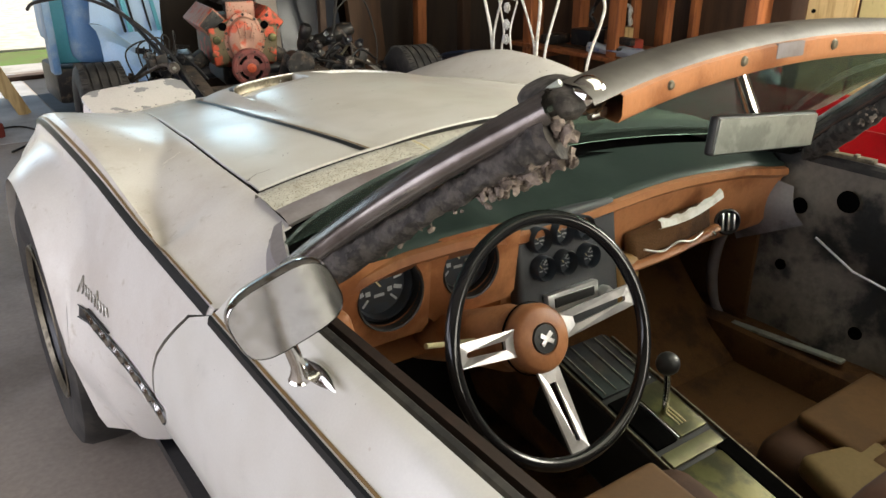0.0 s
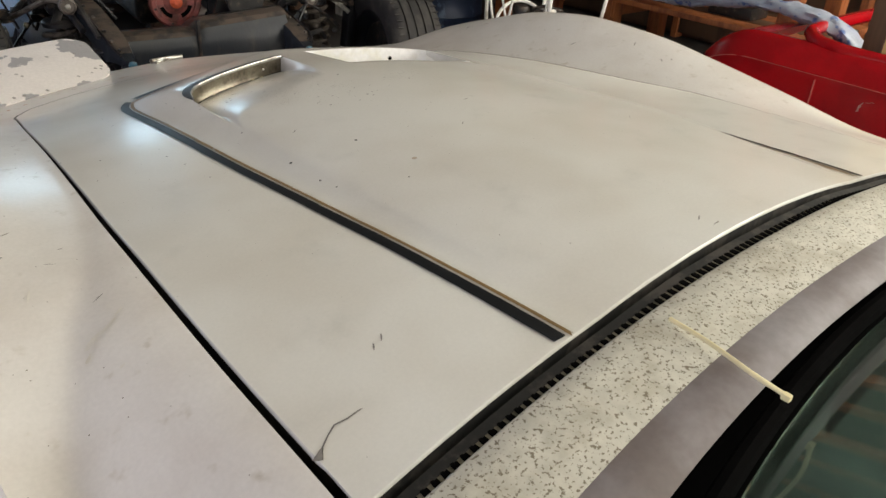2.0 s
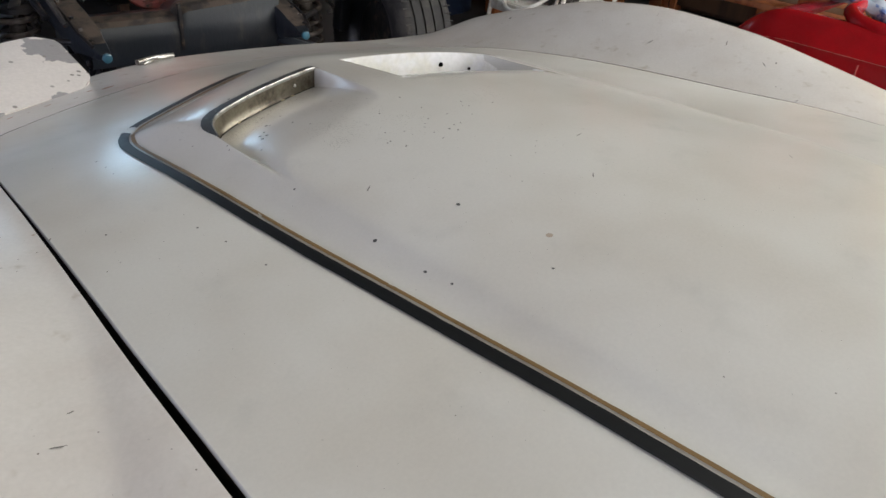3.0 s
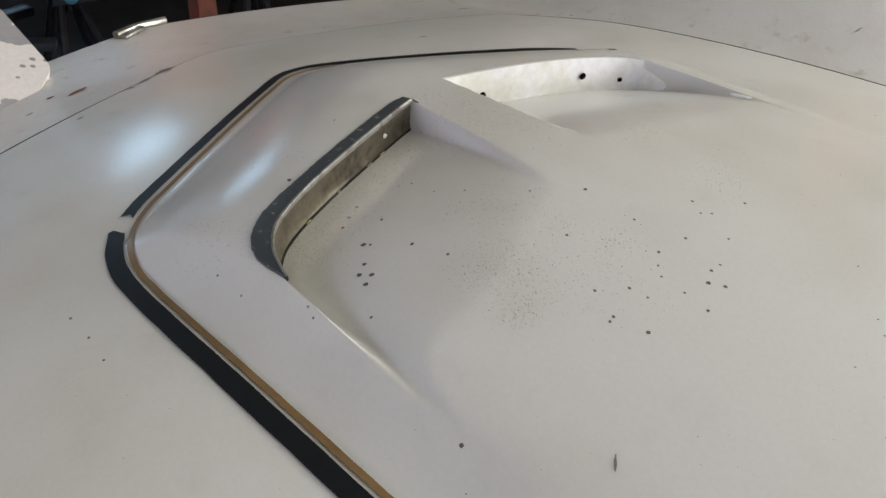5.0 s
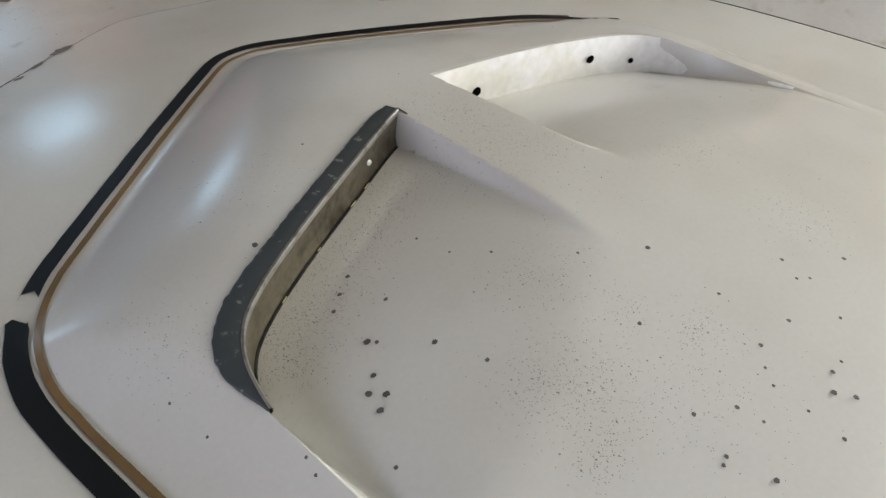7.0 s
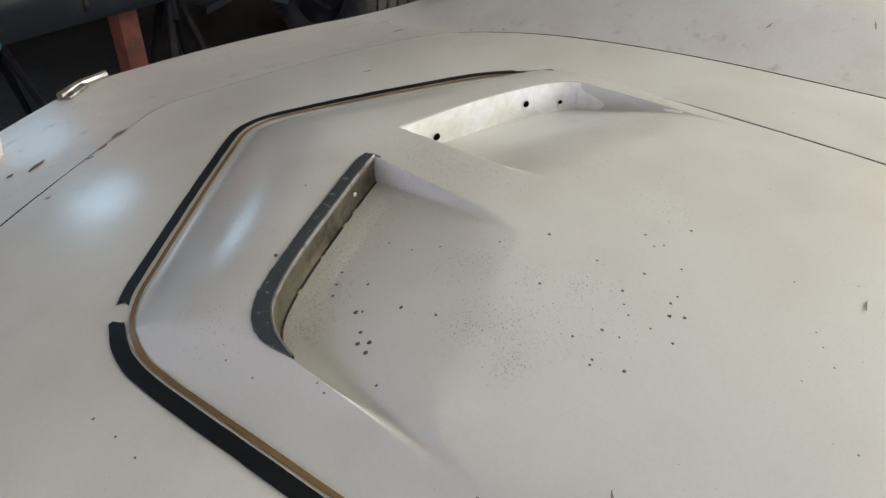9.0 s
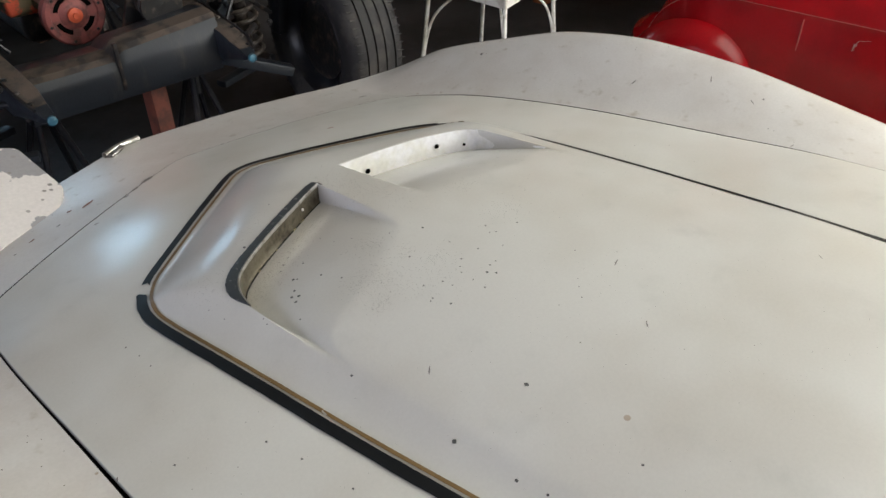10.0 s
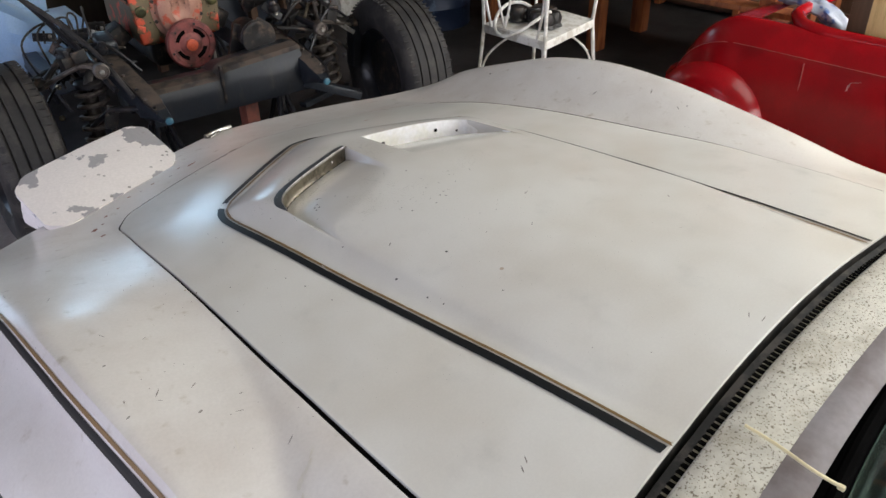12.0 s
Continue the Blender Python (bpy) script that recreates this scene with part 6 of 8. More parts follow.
# rails: flat-topped folded plates that narrow to a horn
RAILS = {-1: [(-0.330, -0.545, 0.498), (-0.342, -0.47, 0.532), (-0.352, -0.40, 0.562), (-0.368, -0.25, 0.598), (-0.382, -0.10, 0.618), (-0.40, 0.10, 0.60), (-0.43, 0.40, 0.46), (-0.48, 0.8, 0.36), (-0.50, 2.0, 0.36)],
         1: [(0.316, -0.512, 0.482), (0.322, -0.45, 0.505), (0.322, -0.38, 0.526), (0.314, -0.27, 0.548), (0.300, -0.13, 0.572), (0.290, 0.05, 0.575), (0.36, 0.40, 0.46), (0.48, 0.8, 0.36), (0.50, 2.0, 0.36)]}
for s in (-1, 1):
    path = smooth_path([cp(*p) for p in RAILS[s]], 6)
    rows = []
    for i, p in enumerate(path):
        a, b = path[max(0, i - 1)], path[min(len(path) - 1, i + 1)]
        d = (b - a).normalized()
        side = d.cross(Vector((0, 0, 1))).normalized()
        up = side.cross(d)
        f = min(1.0, i / 11)
        h, w = lerp(0.012, 0.095, f), lerp(0.014, 0.034, min(1.0, i / 8))
        rows.append([p + side * u * w + up * v * h for u, v in ((1, -0.06), (0.92, 0.0), (-0.92, 0.0), (-1, -0.06), (-1, -0.92), (-0.9, -1), (0.9, -1), (1, -0.92))])
    bm = grid(rows, closed=True)
    bm.verts.ensure_lookup_table()
    bm.faces.new([bm.verts[k] for k in range(8)])
    rail = part("frame_rail", bm, DUSTY_FRAME, chassis, "black frame rail with a dusty top")
    part("dust_strip", grid([[r[1] + Vector((0, 0, 0.0012)), r[2] + Vector((0, 0, 0.0012))] for r in rows[4:34]]), DUST_BROWN, rail)
    tipm = Matrix.Translation(path[0]) @ pose(0, 0, -0.006, 90, 0, -8)
    part("rail_tip", lathe([(0.013, -0.004), (0.014, 0.006), (0.008, 0.010), (0.001, 0.010)], 14, tipm), material("dark_teal_overspray", (0.05, 0.15, 0.21), 0.3), rail, "chipped dark blue horn tip")
    for k in range(6):
        r = rows[5 + 4 * k]
        part("bolt", lathe([(0.007, 0), (0.007, 0.006), (0.004, 0.007), (0.001, 0.007)], 6, Matrix.Translation(r[2 if s < 0 else 1].lerp(r[1 if s < 0 else 2], 0.18))), SPRING_GREY if k % 2 else GREASE, rail)
    # rolled brake line along the rail's outer edge
    part("brake_line", tube([r[3 if s < 0 else 0] + Vector((0, 0, 0.006)) for r in rows[3:32]], 0.0055, 7), STEEL_BLACK, rail)
# front cross member: a deep folded channel with a notch for the pulley
rows = []
for i in range(33):
    t = i / 32
    x = lerp(-0.33, 0.30, t)
    top = 0.536 + 0.026 * sm((x + 0.055) / 0.03) + 0.026 * max(0.0, (x + 0.03) / 0.33)
    rows.append([cp(x, -0.16, top - 0.02), cp(x, -0.27, top), cp(x, -0.325, top - 0.006), cp(x, -0.338, top - 0.02), cp(x, -0.350, 0.470), cp(x, -0.345, 0.410), cp(x, -0.335, 0.392), cp(x, -0.30, 0.385), cp(x, -0.16, 0.39)])
xm = part("cross_member", grid(rows), DUSTY_FRAME, chassis, "deep black front cross member with dusty top")
part("dust_strip", grid([[r[1] + Vector((0, 0, 0.0012)), r[2] + Vector((0, -0.001, 0.0015)), r[3] + Vector((0, -0.0015, 0.001))] for r in [[Vector(p) for p in q] for q in rows]]), DUST_BROWN, xm)
part("channel_end", box(0.012, 0.17, 0.15, 0.003, at_ch(0.302, -0.25, 0.478)), STEEL_BLACK, xm)
part("clamp_strap", box(0.012, 0.018, 0.15, 0.003, at_ch(-0.045, -0.345, 0.50, 0, 0, 0)), GREASE, xm)
part("engine_cradle", box(0.7, 0.16, 0.07, 0.02, at_ch(0, 0.0, 0.40)), STEEL_BLACK, chassis)


def tread_tyre(at, spin, parent, steer=0.0):
    m = at @ pose(0, 0, 0, 0, 0, steer) @ pose(0, 0, 0, 0, 90 * spin, 0)
    w = part("wheel", lathe([(0.055, -0.02), (0.12, -0.03), (0.17, -0.055), (0.195, -0.085), (0.20, -0.095), (0.205, -0.09), (0.19, -0.05), (0.185, 0.05), (0.205, 0.09), (0.20, 0.098), (0.19, 0.085), (0.13, 0.04), (0.07, 0.05), (0.001, 0.055)], 36, m, caps=False), STEEL_BLACK, parent, "black steel wheel")
    prof = [(0.20, -0.09), (0.225, -0.108), (0.275, -0.116), (0.310, -0.106), (0.327, -0.092)]
    for g in (-0.060, -0.020, 0.020, 0.060):
        prof += [(0.333, g - 0.010), (0.333, g - 0.0042), (0.325, g - 0.0035), (0.325, g + 0.0035), (0.333, g + 0.0042), (0.333, g + 0.010)]
    prof += [(0.327, 0.092), (0.310, 0.106), (0.275, 0.116), (0.225, 0.108), (0.20, 0.09)]
    tyre = part("tyre", lathe(prof, 72, m, caps=False), RUBBER, w, "worn black tyre with ribbed tread")
    blocks = bmesh.new()
    for k in range(72):
        a = 2 * math.pi * k / 72
        for y in (-0.084, 0.084):
            box(0.006, 0.0045, 0.030, 0, m @ pose(0, 0, 0, 0, 0, math.degrees(a)) @ Matrix.Translation((0.3315, 0, y)), blocks)
    tagged(part("tread_block", blocks, RUBBER, w, smooth=False), kind="stuff")
    part("brake_disc", lathe([(0.001, -0.06), (0.13, -0.06), (0.15, -0.055), (0.15, -0.03), (0.05, -0.02)], 28, m), GREASE, w, "greasy brake drum")
    return w


tread_tyre(at_ch(0.825, -0.24, 0.333), 1, chassis, -4)
tread_tyre(at_ch(-0.785, -0.12, 0.333), -1, chassis, 3)


def coil(a, b, r, wire, turns, n=18):
    a, b = Vector(a), Vector(b)
    d = (b - a).normalized()
    u = d.cross(Vector((1, 0, 0))).normalized()
    w = d.cross(u)
    return tube([a.lerp(b, i / (turns * n)) + u * r * math.cos(2 * math.pi * i / n) + w * r * math.sin(2 * math.pi * i / n) for i in range(turns * n + 1)], wire, 7)


for s, ox, oy, ux, uz in ((1, 0.575, -0.05, 0.43, 0.60), (-1, -0.515, -0.13, -0.472, 0.645)):
    part("coil_spring", coil(cp(ox - s * 0.02, oy - 0.02, 0.285), cp(ox - s * 0.035, oy - 0.01, 0.545), 0.052, 0.0095, 6), SPRING_GREY, chassis, "dusty grey coil spring")
    part("spring_seat", lathe([(0.001, 0.0), (0.07, 0.0), (0.075, -0.02), (0.06, -0.03)], 20, at_ch(ox - s * 0.02, oy - 0.02, 0.280)), GREASE, chassis)
    part("spring_cup", lathe([(0.056, -0.004), (0.056, 0.010), (0.046, 0.020), (0.020, 0.024), (0.001, 0.024)], 20, at_ch(ox - s * 0.035, oy - 0.01, 0.548)), STEEL_BLACK, chassis)
    part("shock_absorber", tube([cp(ox - s * 0.02, oy, 0.34), cp(ox - s * 0.03, oy, 0.50), cp(ox - s * 0.032, oy, 0.51), cp(ox - s * 0.045, oy, 0.66)], [0.026, 0.026, 0.010, 0.008], 12), SPRING_GREY, chassis)
    # lower arm: a folded plate; upper arm: two bent legs to the ball joint
    for k in (-1, 1):
        part("lower_arm", box(0.30, 0.045, 0.026, 0.008, at_ch(lerp(s * 0.30, ox + s * 0.12, 0.5), oy + k * 0.075, 0.262, 0, 0, s * k * -20), seg=2), DUSTY_FRAME, chassis, "dusty folded lower arm")
        part("upper_arm", tube(smooth_path([cp(ux, oy + k * 0.14 - 0.06, uz + 0.012), cp(ux + s * 0.05, oy + k * 0.10 - 0.04, uz + 0.012), cp(ox + s * 0.13, oy - 0.01, uz - 0.075)], 5), [0.017] * 5 + [0.016] * 6, 8, squash=0.55), SPRING_GREY if k < 0 else GREASE, chassis, "pressed upper arm")
    part("upper_shaft", tube([cp(ux, oy - 0.23, uz + 0.012), cp(ux, oy + 0.12, uz + 0.012)], 0.013, 12), STEEL_BLACK, chassis)
    bush = part("shaft_bush", lathe([(0.010, 0.0), (0.024, 0.0), (0.027, 0.006), (0.027, 0.032), (0.022, 0.036), (0.020, 0.030), (0.010, 0.030)], 20, at_ch(ux, oy - 0.215, uz + 0.012, 90, 0, 0)), SPRING_GREY, chassis, "worn grey rubber bush")
    part("bush_bolt", lathe([(0.009, 0), (0.009, 0.008), (0.001, 0.009)], 6, at_ch(ux, oy - 0.247, uz + 0.012, 90, 0, 0)), EDGE_METAL, bush)
    part("knuckle", box(0.045, 0.07, 0.22, 0.014, at_ch(ox + s * 0.14, oy, 0.44, 0, s * 6, 0)), STEEL_BLACK, chassis)
    joint = part("ball_joint", lathe([(0.030, 0.0), (0.032, 0.014), (0.022, 0.026), (0.012, 0.030), (0.012, 0.040), (0.001, 0.041)], 16, at_ch(ox + s * 0.13, oy - 0.01, uz - 0.075)), GREASE, chassis)
    part("link_rod", tube([cp(s * 0.36, -0.40, 0.50), cp(s * 0.46, -0.30, 0.49), cp(ox, oy - 0.05, 0.40)], 0.010, 10), STEEL_BLACK, chassis)
    part("brake_bracket", box(0.050, 0.014, 0.075, 0.004, at_ch(ox - s * 0.015, oy - 0.10, uz + 0.02, 0, s * 14, 0)), GREASE, chassis)
    if s > 0:
        part("flat_strap", box(0.020, 0.005, 0.13, 0.002, at_ch(ox + 0.06, oy - 0.06, 0.545, 0, -52, 0)), EDGE_METAL, chassis)
    part("mount_tower", box(0.07, 0.10, 0.06, 0.008, at_ch(ux + s * 0.005, oy + 0.03, uz - 0.03, 0, s * 12, 0)), STEEL_BLACK, chassis)
part("mount_bracket", box(0.045, 0.050, 0.062, 0.006, at_ch(-0.545, -0.20, 0.655, 0, -8, 12)), GREASE, chassis)
part("mount_bracket", box(0.020, 0.055, 0.030, 0.004, at_ch(-0.548, -0.20, 0.695, 0, -8, 12)), STEEL_BLACK, chassis)
part("steering_box", box(0.075, 0.12, 0.07, 0.025, at_ch(-0.365, -0.02, 0.645, 10, 0, 0), seg=3), DUSTY_FRAME, chassis)
part("lower_cross_arm", box(0.26, 0.05, 0.035, 0.005, at_ch(0.415, -0.36, 0.380, 0, 22, -14)), DUSTY_FRAME, chassis, "dusty brown angle section")
part("steering_shaft", tube(smooth_path([cp(-0.43, -0.32, 0.56), cp(-0.50, -0.02, 0.70), cp(-0.62, 0.35, 0.86), cp(-0.80, 0.8, 0.97)], 6), 0.011, 8), STEEL_BLACK, chassis)
part("cross_tube", tube([cp(-0.5, 1.2, 0.36), cp(0.5, 1.2, 0.36)], 0.04, 12), STEEL_BLACK, chassis)


rng = random.Random(11)
for i in range(14):
    sd = -1 if i % 3 else 1
    a = Vector((sd * rng.uniform(0.28, 0.46), rng.uniform(-0.28, 0.1), rng.uniform(0.44, 0.62)))
    b = Vector((sd * rng.uniform(0.46, 0.66), rng.uniform(-0.22, 0.25), rng.uniform(0.40, 0.66)))
    m = a.lerp(b, 0.5) + Vector((0, rng.uniform(-0.06, 0.06), rng.uniform(0.03, 0.16)))
    part("brake_hose", tube(smooth_path([cp(*a), cp(*m), cp(*b)], 7), rng.uniform(0.004, 0.008), 7), rng.choice((RUBBER, GREASE, STEEL_BLACK, SPRING_GREY)), chassis)
for i in range(26):
    sd = -1 if i % 3 else 1
    p = (sd * rng.uniform(0.30, 0.62), rng.uniform(-0.30, 0.12), rng.uniform(0.36, 0.64))
    if i < 14:
        part("bolt", lathe([(0.011, 0), (0.011, 0.012), (0.006, 0.013), (0.006, 0.024), (0.001, 0.025)], 6, at_ch(*p, rng.uniform(60, 120), 0, rng.uniform(-40, 40))), rng.choice((EDGE_METAL, GREASE, RUSTY_CHROME)), chassis)
    else:
        part("bracket", box(rng.uniform(0.03, 0.07), rng.uniform(0.012, 0.03), rng.uniform(0.04, 0.09), 0.004, at_ch(*p, rng.uniform(-30, 30), rng.uniform(-30, 30), rng.uniform(-30, 30))), rng.choice((GREASE, STEEL_BLACK)), chassis)


# angular brackets, caliper halves and bolt heads crowded between the engine and the springs
rng = random.Random(23)
for i in range(34):
    sd = 1 if i % 2 else -1
    p = (sd * rng.uniform(0.33, 0.56), rng.uniform(-0.16, 0.16), rng.uniform(0.50, 0.69))
    turn = (rng.uniform(-50, 50), rng.uniform(-50, 50), rng.uniform(-60, 60))
    if i % 3 == 0:
        bm = box(rng.uniform(0.05, 0.11), 0.008, rng.uniform(0.03, 0.05), 0.002, at_ch(*p, *turn))
        box(0.008, rng.uniform(0.03, 0.05), rng.uniform(0.03, 0.05), 0.002, at_ch(*p, *turn), bm)
        br = part("angle_bracket", bm, rng.choice((STEEL_BLACK, GREASE, DUSTY_FRAME)), chassis)
        part("bolt", lathe([(0.007, 0), (0.007, 0.010), (0.001, 0.011)], 6, at_ch(*p, *turn) @ pose(0.02, -0.003, 0, 90, 0, 0)), EDGE_METAL, br)
    elif i % 3 == 1:
        part("control_rod", tube([at_ch(*p, *turn) @ Vector((-0.07, 0, 0)), at_ch(*p, *turn) @ Vector((0.07, 0, 0))], rng.uniform(0.005, 0.009), 8), rng.choice((SPRING_GREY, STEEL_BLACK, RUSTY_CHROME)), chassis)
    else:
        part("housing", lathe([(0.001, 0.0), (0.020, 0.0), (0.024, 0.006), (0.024, 0.022), (0.015, 0.030), (0.014, 0.044), (0.001, 0.046)], 12, at_ch(*p, *turn)), rng.choice((GREASE, STEEL_BLACK)), chassis)


def jack_stand(x, y, top, mat, label, lean=0.0):
    st = empty("axle_stand", Matrix.Translation(cp(x, y, 0)))
    tagged(st, label, "axle stand")
    for k in range(4):
        a = math.pi / 4 + k * math.pi / 2
        part("leg", tube([(0.02 * math.cos(a), 0.02 * math.sin(a), top - 0.08), (0.13 * math.cos(a), 0.13 * math.sin(a), 0.0)], 0.011, 8), mat, st)
    part("post", lathe([(0.022, top - 0.16), (0.022, top - 0.02), (0.03, top - 0.012), (0.03, top)], 16), mat, st)
    part("saddle", box(0.10, 0.06, 0.014, 0.004, Matrix.Translation((0, 0, top - 0.005))), mat, st)
    return st


stand_post = empty("wooden_prop", Matrix.Translation(cp(0.075, -0.26, 0)))
tagged(stand_post, "dull red-brown prop with a flat head under the frame", "prop")
PROP_RED = material("dull_red_brown_prop", (0.16, 0.045, 0.028), 0.6, 0, (0.07, 0.028, 0.02), 9)
part("post", box(0.06, 0.06, 0.40, 0.006, Matrix.Translation((0, 0, 0.20))), PROP_RED, stand_post)
part("head", box(0.16, 0.12, 0.03, 0.005, Matrix.Translation((0, 0, 0.413))), PROP_RED, stand_post)
jack_stand(0.24, -0.22, 0.445, STEEL_BLACK, "black steel axle stand under the chassis")
jack_stand(-0.25, -0.10, 0.445, STEEL_BLACK, "black steel axle stand under the frame rail")
jack_stand(0.48, 1.20, 0.325, STEEL_BLACK, "black steel axle stand under the rear frame")
jack_stand(-0.48, 1.20, 0.325, STEEL_BLACK, "black steel axle stand at the rear rail")

# engine on the chassis
engine = empty("engine", at_ch(-0.025, 0.30, 0.57))
tagged(engine, "greasy orange-red vee-eight engine resting in the chassis", "engine")
GRIMY_RED = material("grimy_red_cover", (0.40, 0.215, 0.155), 0.45, 0.2, (0.50, 0.10, 0.055), 17, (0.50, 0.60), bump=0.4,
                     spots=[(70, 0.30, 0.46, (0.09, 0.06, 0.04))])
OLIVE_BLOCK = material("olive_grease_block", (0.15, 0.118, 0.066), 0.55, 0.2, (0.60, 0.10, 0.05), 15, (0.51, 0.58), bump=0.4,
                       spots=[(60, 0.25, 0.5, (0.03, 0.026, 0.022))])


def eng(name, bm, mat, label="", parent=None):
    return part(name, bm, mat, parent or engine, label)


block = eng("block", box(0.33, 0.50, 0.25, 0.022, Matrix.Translation((0, 0.07, 0.115)), seg=3), OLIVE_BLOCK, "olive and orange engine block")
eng("sump", box(0.24, 0.46, 0.12, 0.04, Matrix.Translation((0, 0.08, -0.06)), seg=3), GREASE)
for s in (-1, 1):
    hd = eng("cylinder_head", box(0.125, 0.48, 0.095, 0.012, pose(s * 0.158, 0.07, 0.226, 0, s * 45, 0), seg=3), GRIMY_RED if s < 0 else ENGINE_RED, "orange-red cylinder head")
    eng("head_end", box(0.108, 0.014, 0.078, 0.006, pose(s * 0.160, -0.178, 0.228, 0, s * 45, 0)), GREASE if s < 0 else ENGINE_RED, "", hd)
    for k in (-1, 1):
        eng("head_bolt", lathe([(0.010, 0), (0.010, 0.008), (0.001, 0.009)], 6, pose(s * 0.160 + k * 0.028, -0.184, 0.228 - s * k * 0.028, 90, 0, 0)), GREASE, "", hd)
    eng("cheek_plate", box(0.085, 0.016, 0.20, 0.010, pose(s * 0.135, -0.190, 0.105, 0, s * 6, 0), seg=3), OLIVE_BLOCK, "", block)
    eng("freeze_plug", lathe([(0.022, 0.0), (0.022, 0.010), (0.016, 0.013), (0.001, 0.010)], 18, pose(s * 0.150, -0.200, 0.140, 90, 0, 0)), GREEN_BRASS, "dull brass core plug", block)
    eng("water_port", lathe([(0.021, 0.0), (0.021, 0.006), (0.016, 0.006), (0.015, 0.002), (0.001, 0.002)], 16, pose(s * 0.112, -0.200, 0.208, 90, 0, 0)), DARK, "", block)
    eng("engine_mount", box(0.08, 0.10, 0.08, 0.015, pose(s * 0.22, -0.02, 0.02, 0, s * 30, 0)), GREASE, "", block)
    eng("red_patch", box(0.034, 0.010, 0.030, 0.006, pose(s * 0.155 - 0.006, -0.198, 0.068, 0, 20, 0)), ENGINE_RED, "", block)
cover_m = Matrix.Translation((0, -0.19, 0.135)) @ pose(0, 0, 0, 90, 0, 0) @ Matrix.Diagonal((1, 1.30, 1, 1))
cover = eng("timing_cover", lathe([(0.108, 0.0), (0.108, 0.010), (0.094, 0.014), (0.088, 0.040), (0.074, 0.050), (0.040, 0.053), (0.034, 0.048), (0.001, 0.048)], 36, cover_m), GRIMY_RED, "grimy red-brown timing cover")
for k in range(3):
    eng("cover_rib", box(0.010, 0.012, 0.075, 0.004, pose(-0.035 + 0.035 * k, -0.240, 0.185, 0, -12 + 12 * k, 0)), GRIMY_RED, "", cover)
eng("valley_wall", box(0.15, 0.03, 0.09, 0.008, Matrix.Translation((0, -0.15, 0.285)), seg=2), GRIMY_RED)
eng("intake_manifold", box(0.17, 0.42, 0.06, 0.02, Matrix.Translation((0, 0.10, 0.335)), seg=3), GREASE)
for k in range(4):
    eng("manifold_runner", tube(smooth_path([(-0.11 + 0.07 * k, -0.06, 0.33), (-0.10 + 0.065 * k, -0.02, 0.375), (-0.06 + 0.04 * k, 0.06, 0.385)], 5), 0.020, 10), GREASE)
eng("water_neck", lathe([(0.05, 0), (0.052, 0.02), (0.035, 0.03), (0.034, 0.05), (0.001, 0.05)], 20, Matrix.Translation((0.03, -0.08, 0.35))), ZIPTIE)
bal = eng("crank_pulley", lathe([(0.03, 0.0), (0.098, 0.0), (0.101, 0.010), (0.092, 0.020), (0.101, 0.030), (0.101, 0.040), (0.094, 0.046), (0.078, 0.045), (0.075, 0.036), (0.047, 0.034), (0.040, 0.040), (0.001, 0.042)], 40, Matrix.Translation((0, -0.262, 0.0)) @ pose(0, 0, 0, 90, 0, 0)), DULL_RED, "dull red crank pulley")
eng("pulley_hub", lathe([(0.024, 0.0), (0.024, 0.010), (0.011, 0.014), (0.010, 0.018), (0.001, 0.018)], 20, Matrix.Translation((0, -0.302, 0.0)) @ pose(0, 0, 0, 90, 0, 0)), material("bright_orange_overspray", (0.62, 0.11, 0.045), 0.5, 0, (0.45, 0.08, 0.04), 30), "bright orange hub", bal)
for k in range(4):
    a = radians(45 + 90 * k)
    bm = bmesh.new()
    rows = []
    for i in range(9):
        b = a + radians(-27 + 54 * i / 8)
        rows.append([(0.051 * math.cos(b), -0.2965, 0.051 * math.sin(b)), (0.067 * math.cos(b), -0.2985, 0.067 * math.sin(b))])
    eng("pulley_window", grid(rows), DARK, "", bal)
for k in range(6):
    a = radians(60 * k + 15)
    eng("pulley_bolt", lathe([(0.005, 0), (0.005, 0.005), (0.001, 0.006)], 6, Matrix.Translation((0.086 * math.cos(a), -0.306, 0.086 * math.sin(a))) @ pose(0, 0, 0, 90, 0, 0)), GREASE, "", bal)
for k in range(7):
    a = radians(-20 + 220 * k / 6)
    eng("cover_bolt", lathe([(0.008, 0), (0.008, 0.007), (0.001, 0.008)], 6, Matrix.Translation((0.101 * math.cos(a), -0.199, 0.135 + 0.131 * math.sin(a))) @ pose(0, 0, 0, 90, 0, 0)), GREASE, "", block)
# power steering pump beside it
pump = empty("steering_pump", at_ch(0.195, -0.135, 0.597))
pump.parent = None
tagged(pump, "greasy belt pump bolted beside the engine on the frame", "pump")
part("pump_body", lathe([(0.001, 0.02), (0.05, 0.02), (0.058, 0.0), (0.055, -0.10), (0.04, -0.14), (0.001, -0.14)], 26, pose(0, 0, 0, 90, 0, 0)), GREASE, pump)
part("pump_pulley", lathe([(0.02, 0.0), (0.070, 0.0), (0.072, 0.008), (0.062, 0.014), (0.072, 0.020), (0.072, 0.028), (0.055, 0.030), (0.030, 0.022), (0.001, 0.03)], 30, pose(0, -0.03, 0, 90, 0, 0)), GREASE, pump, "dusty grooved pulley")
part("pump_bracket", box(0.10, 0.02, 0.14, 0.006, pose(-0.04, 0.04, -0.03, 0, 20, 0)), GREASE, pump)
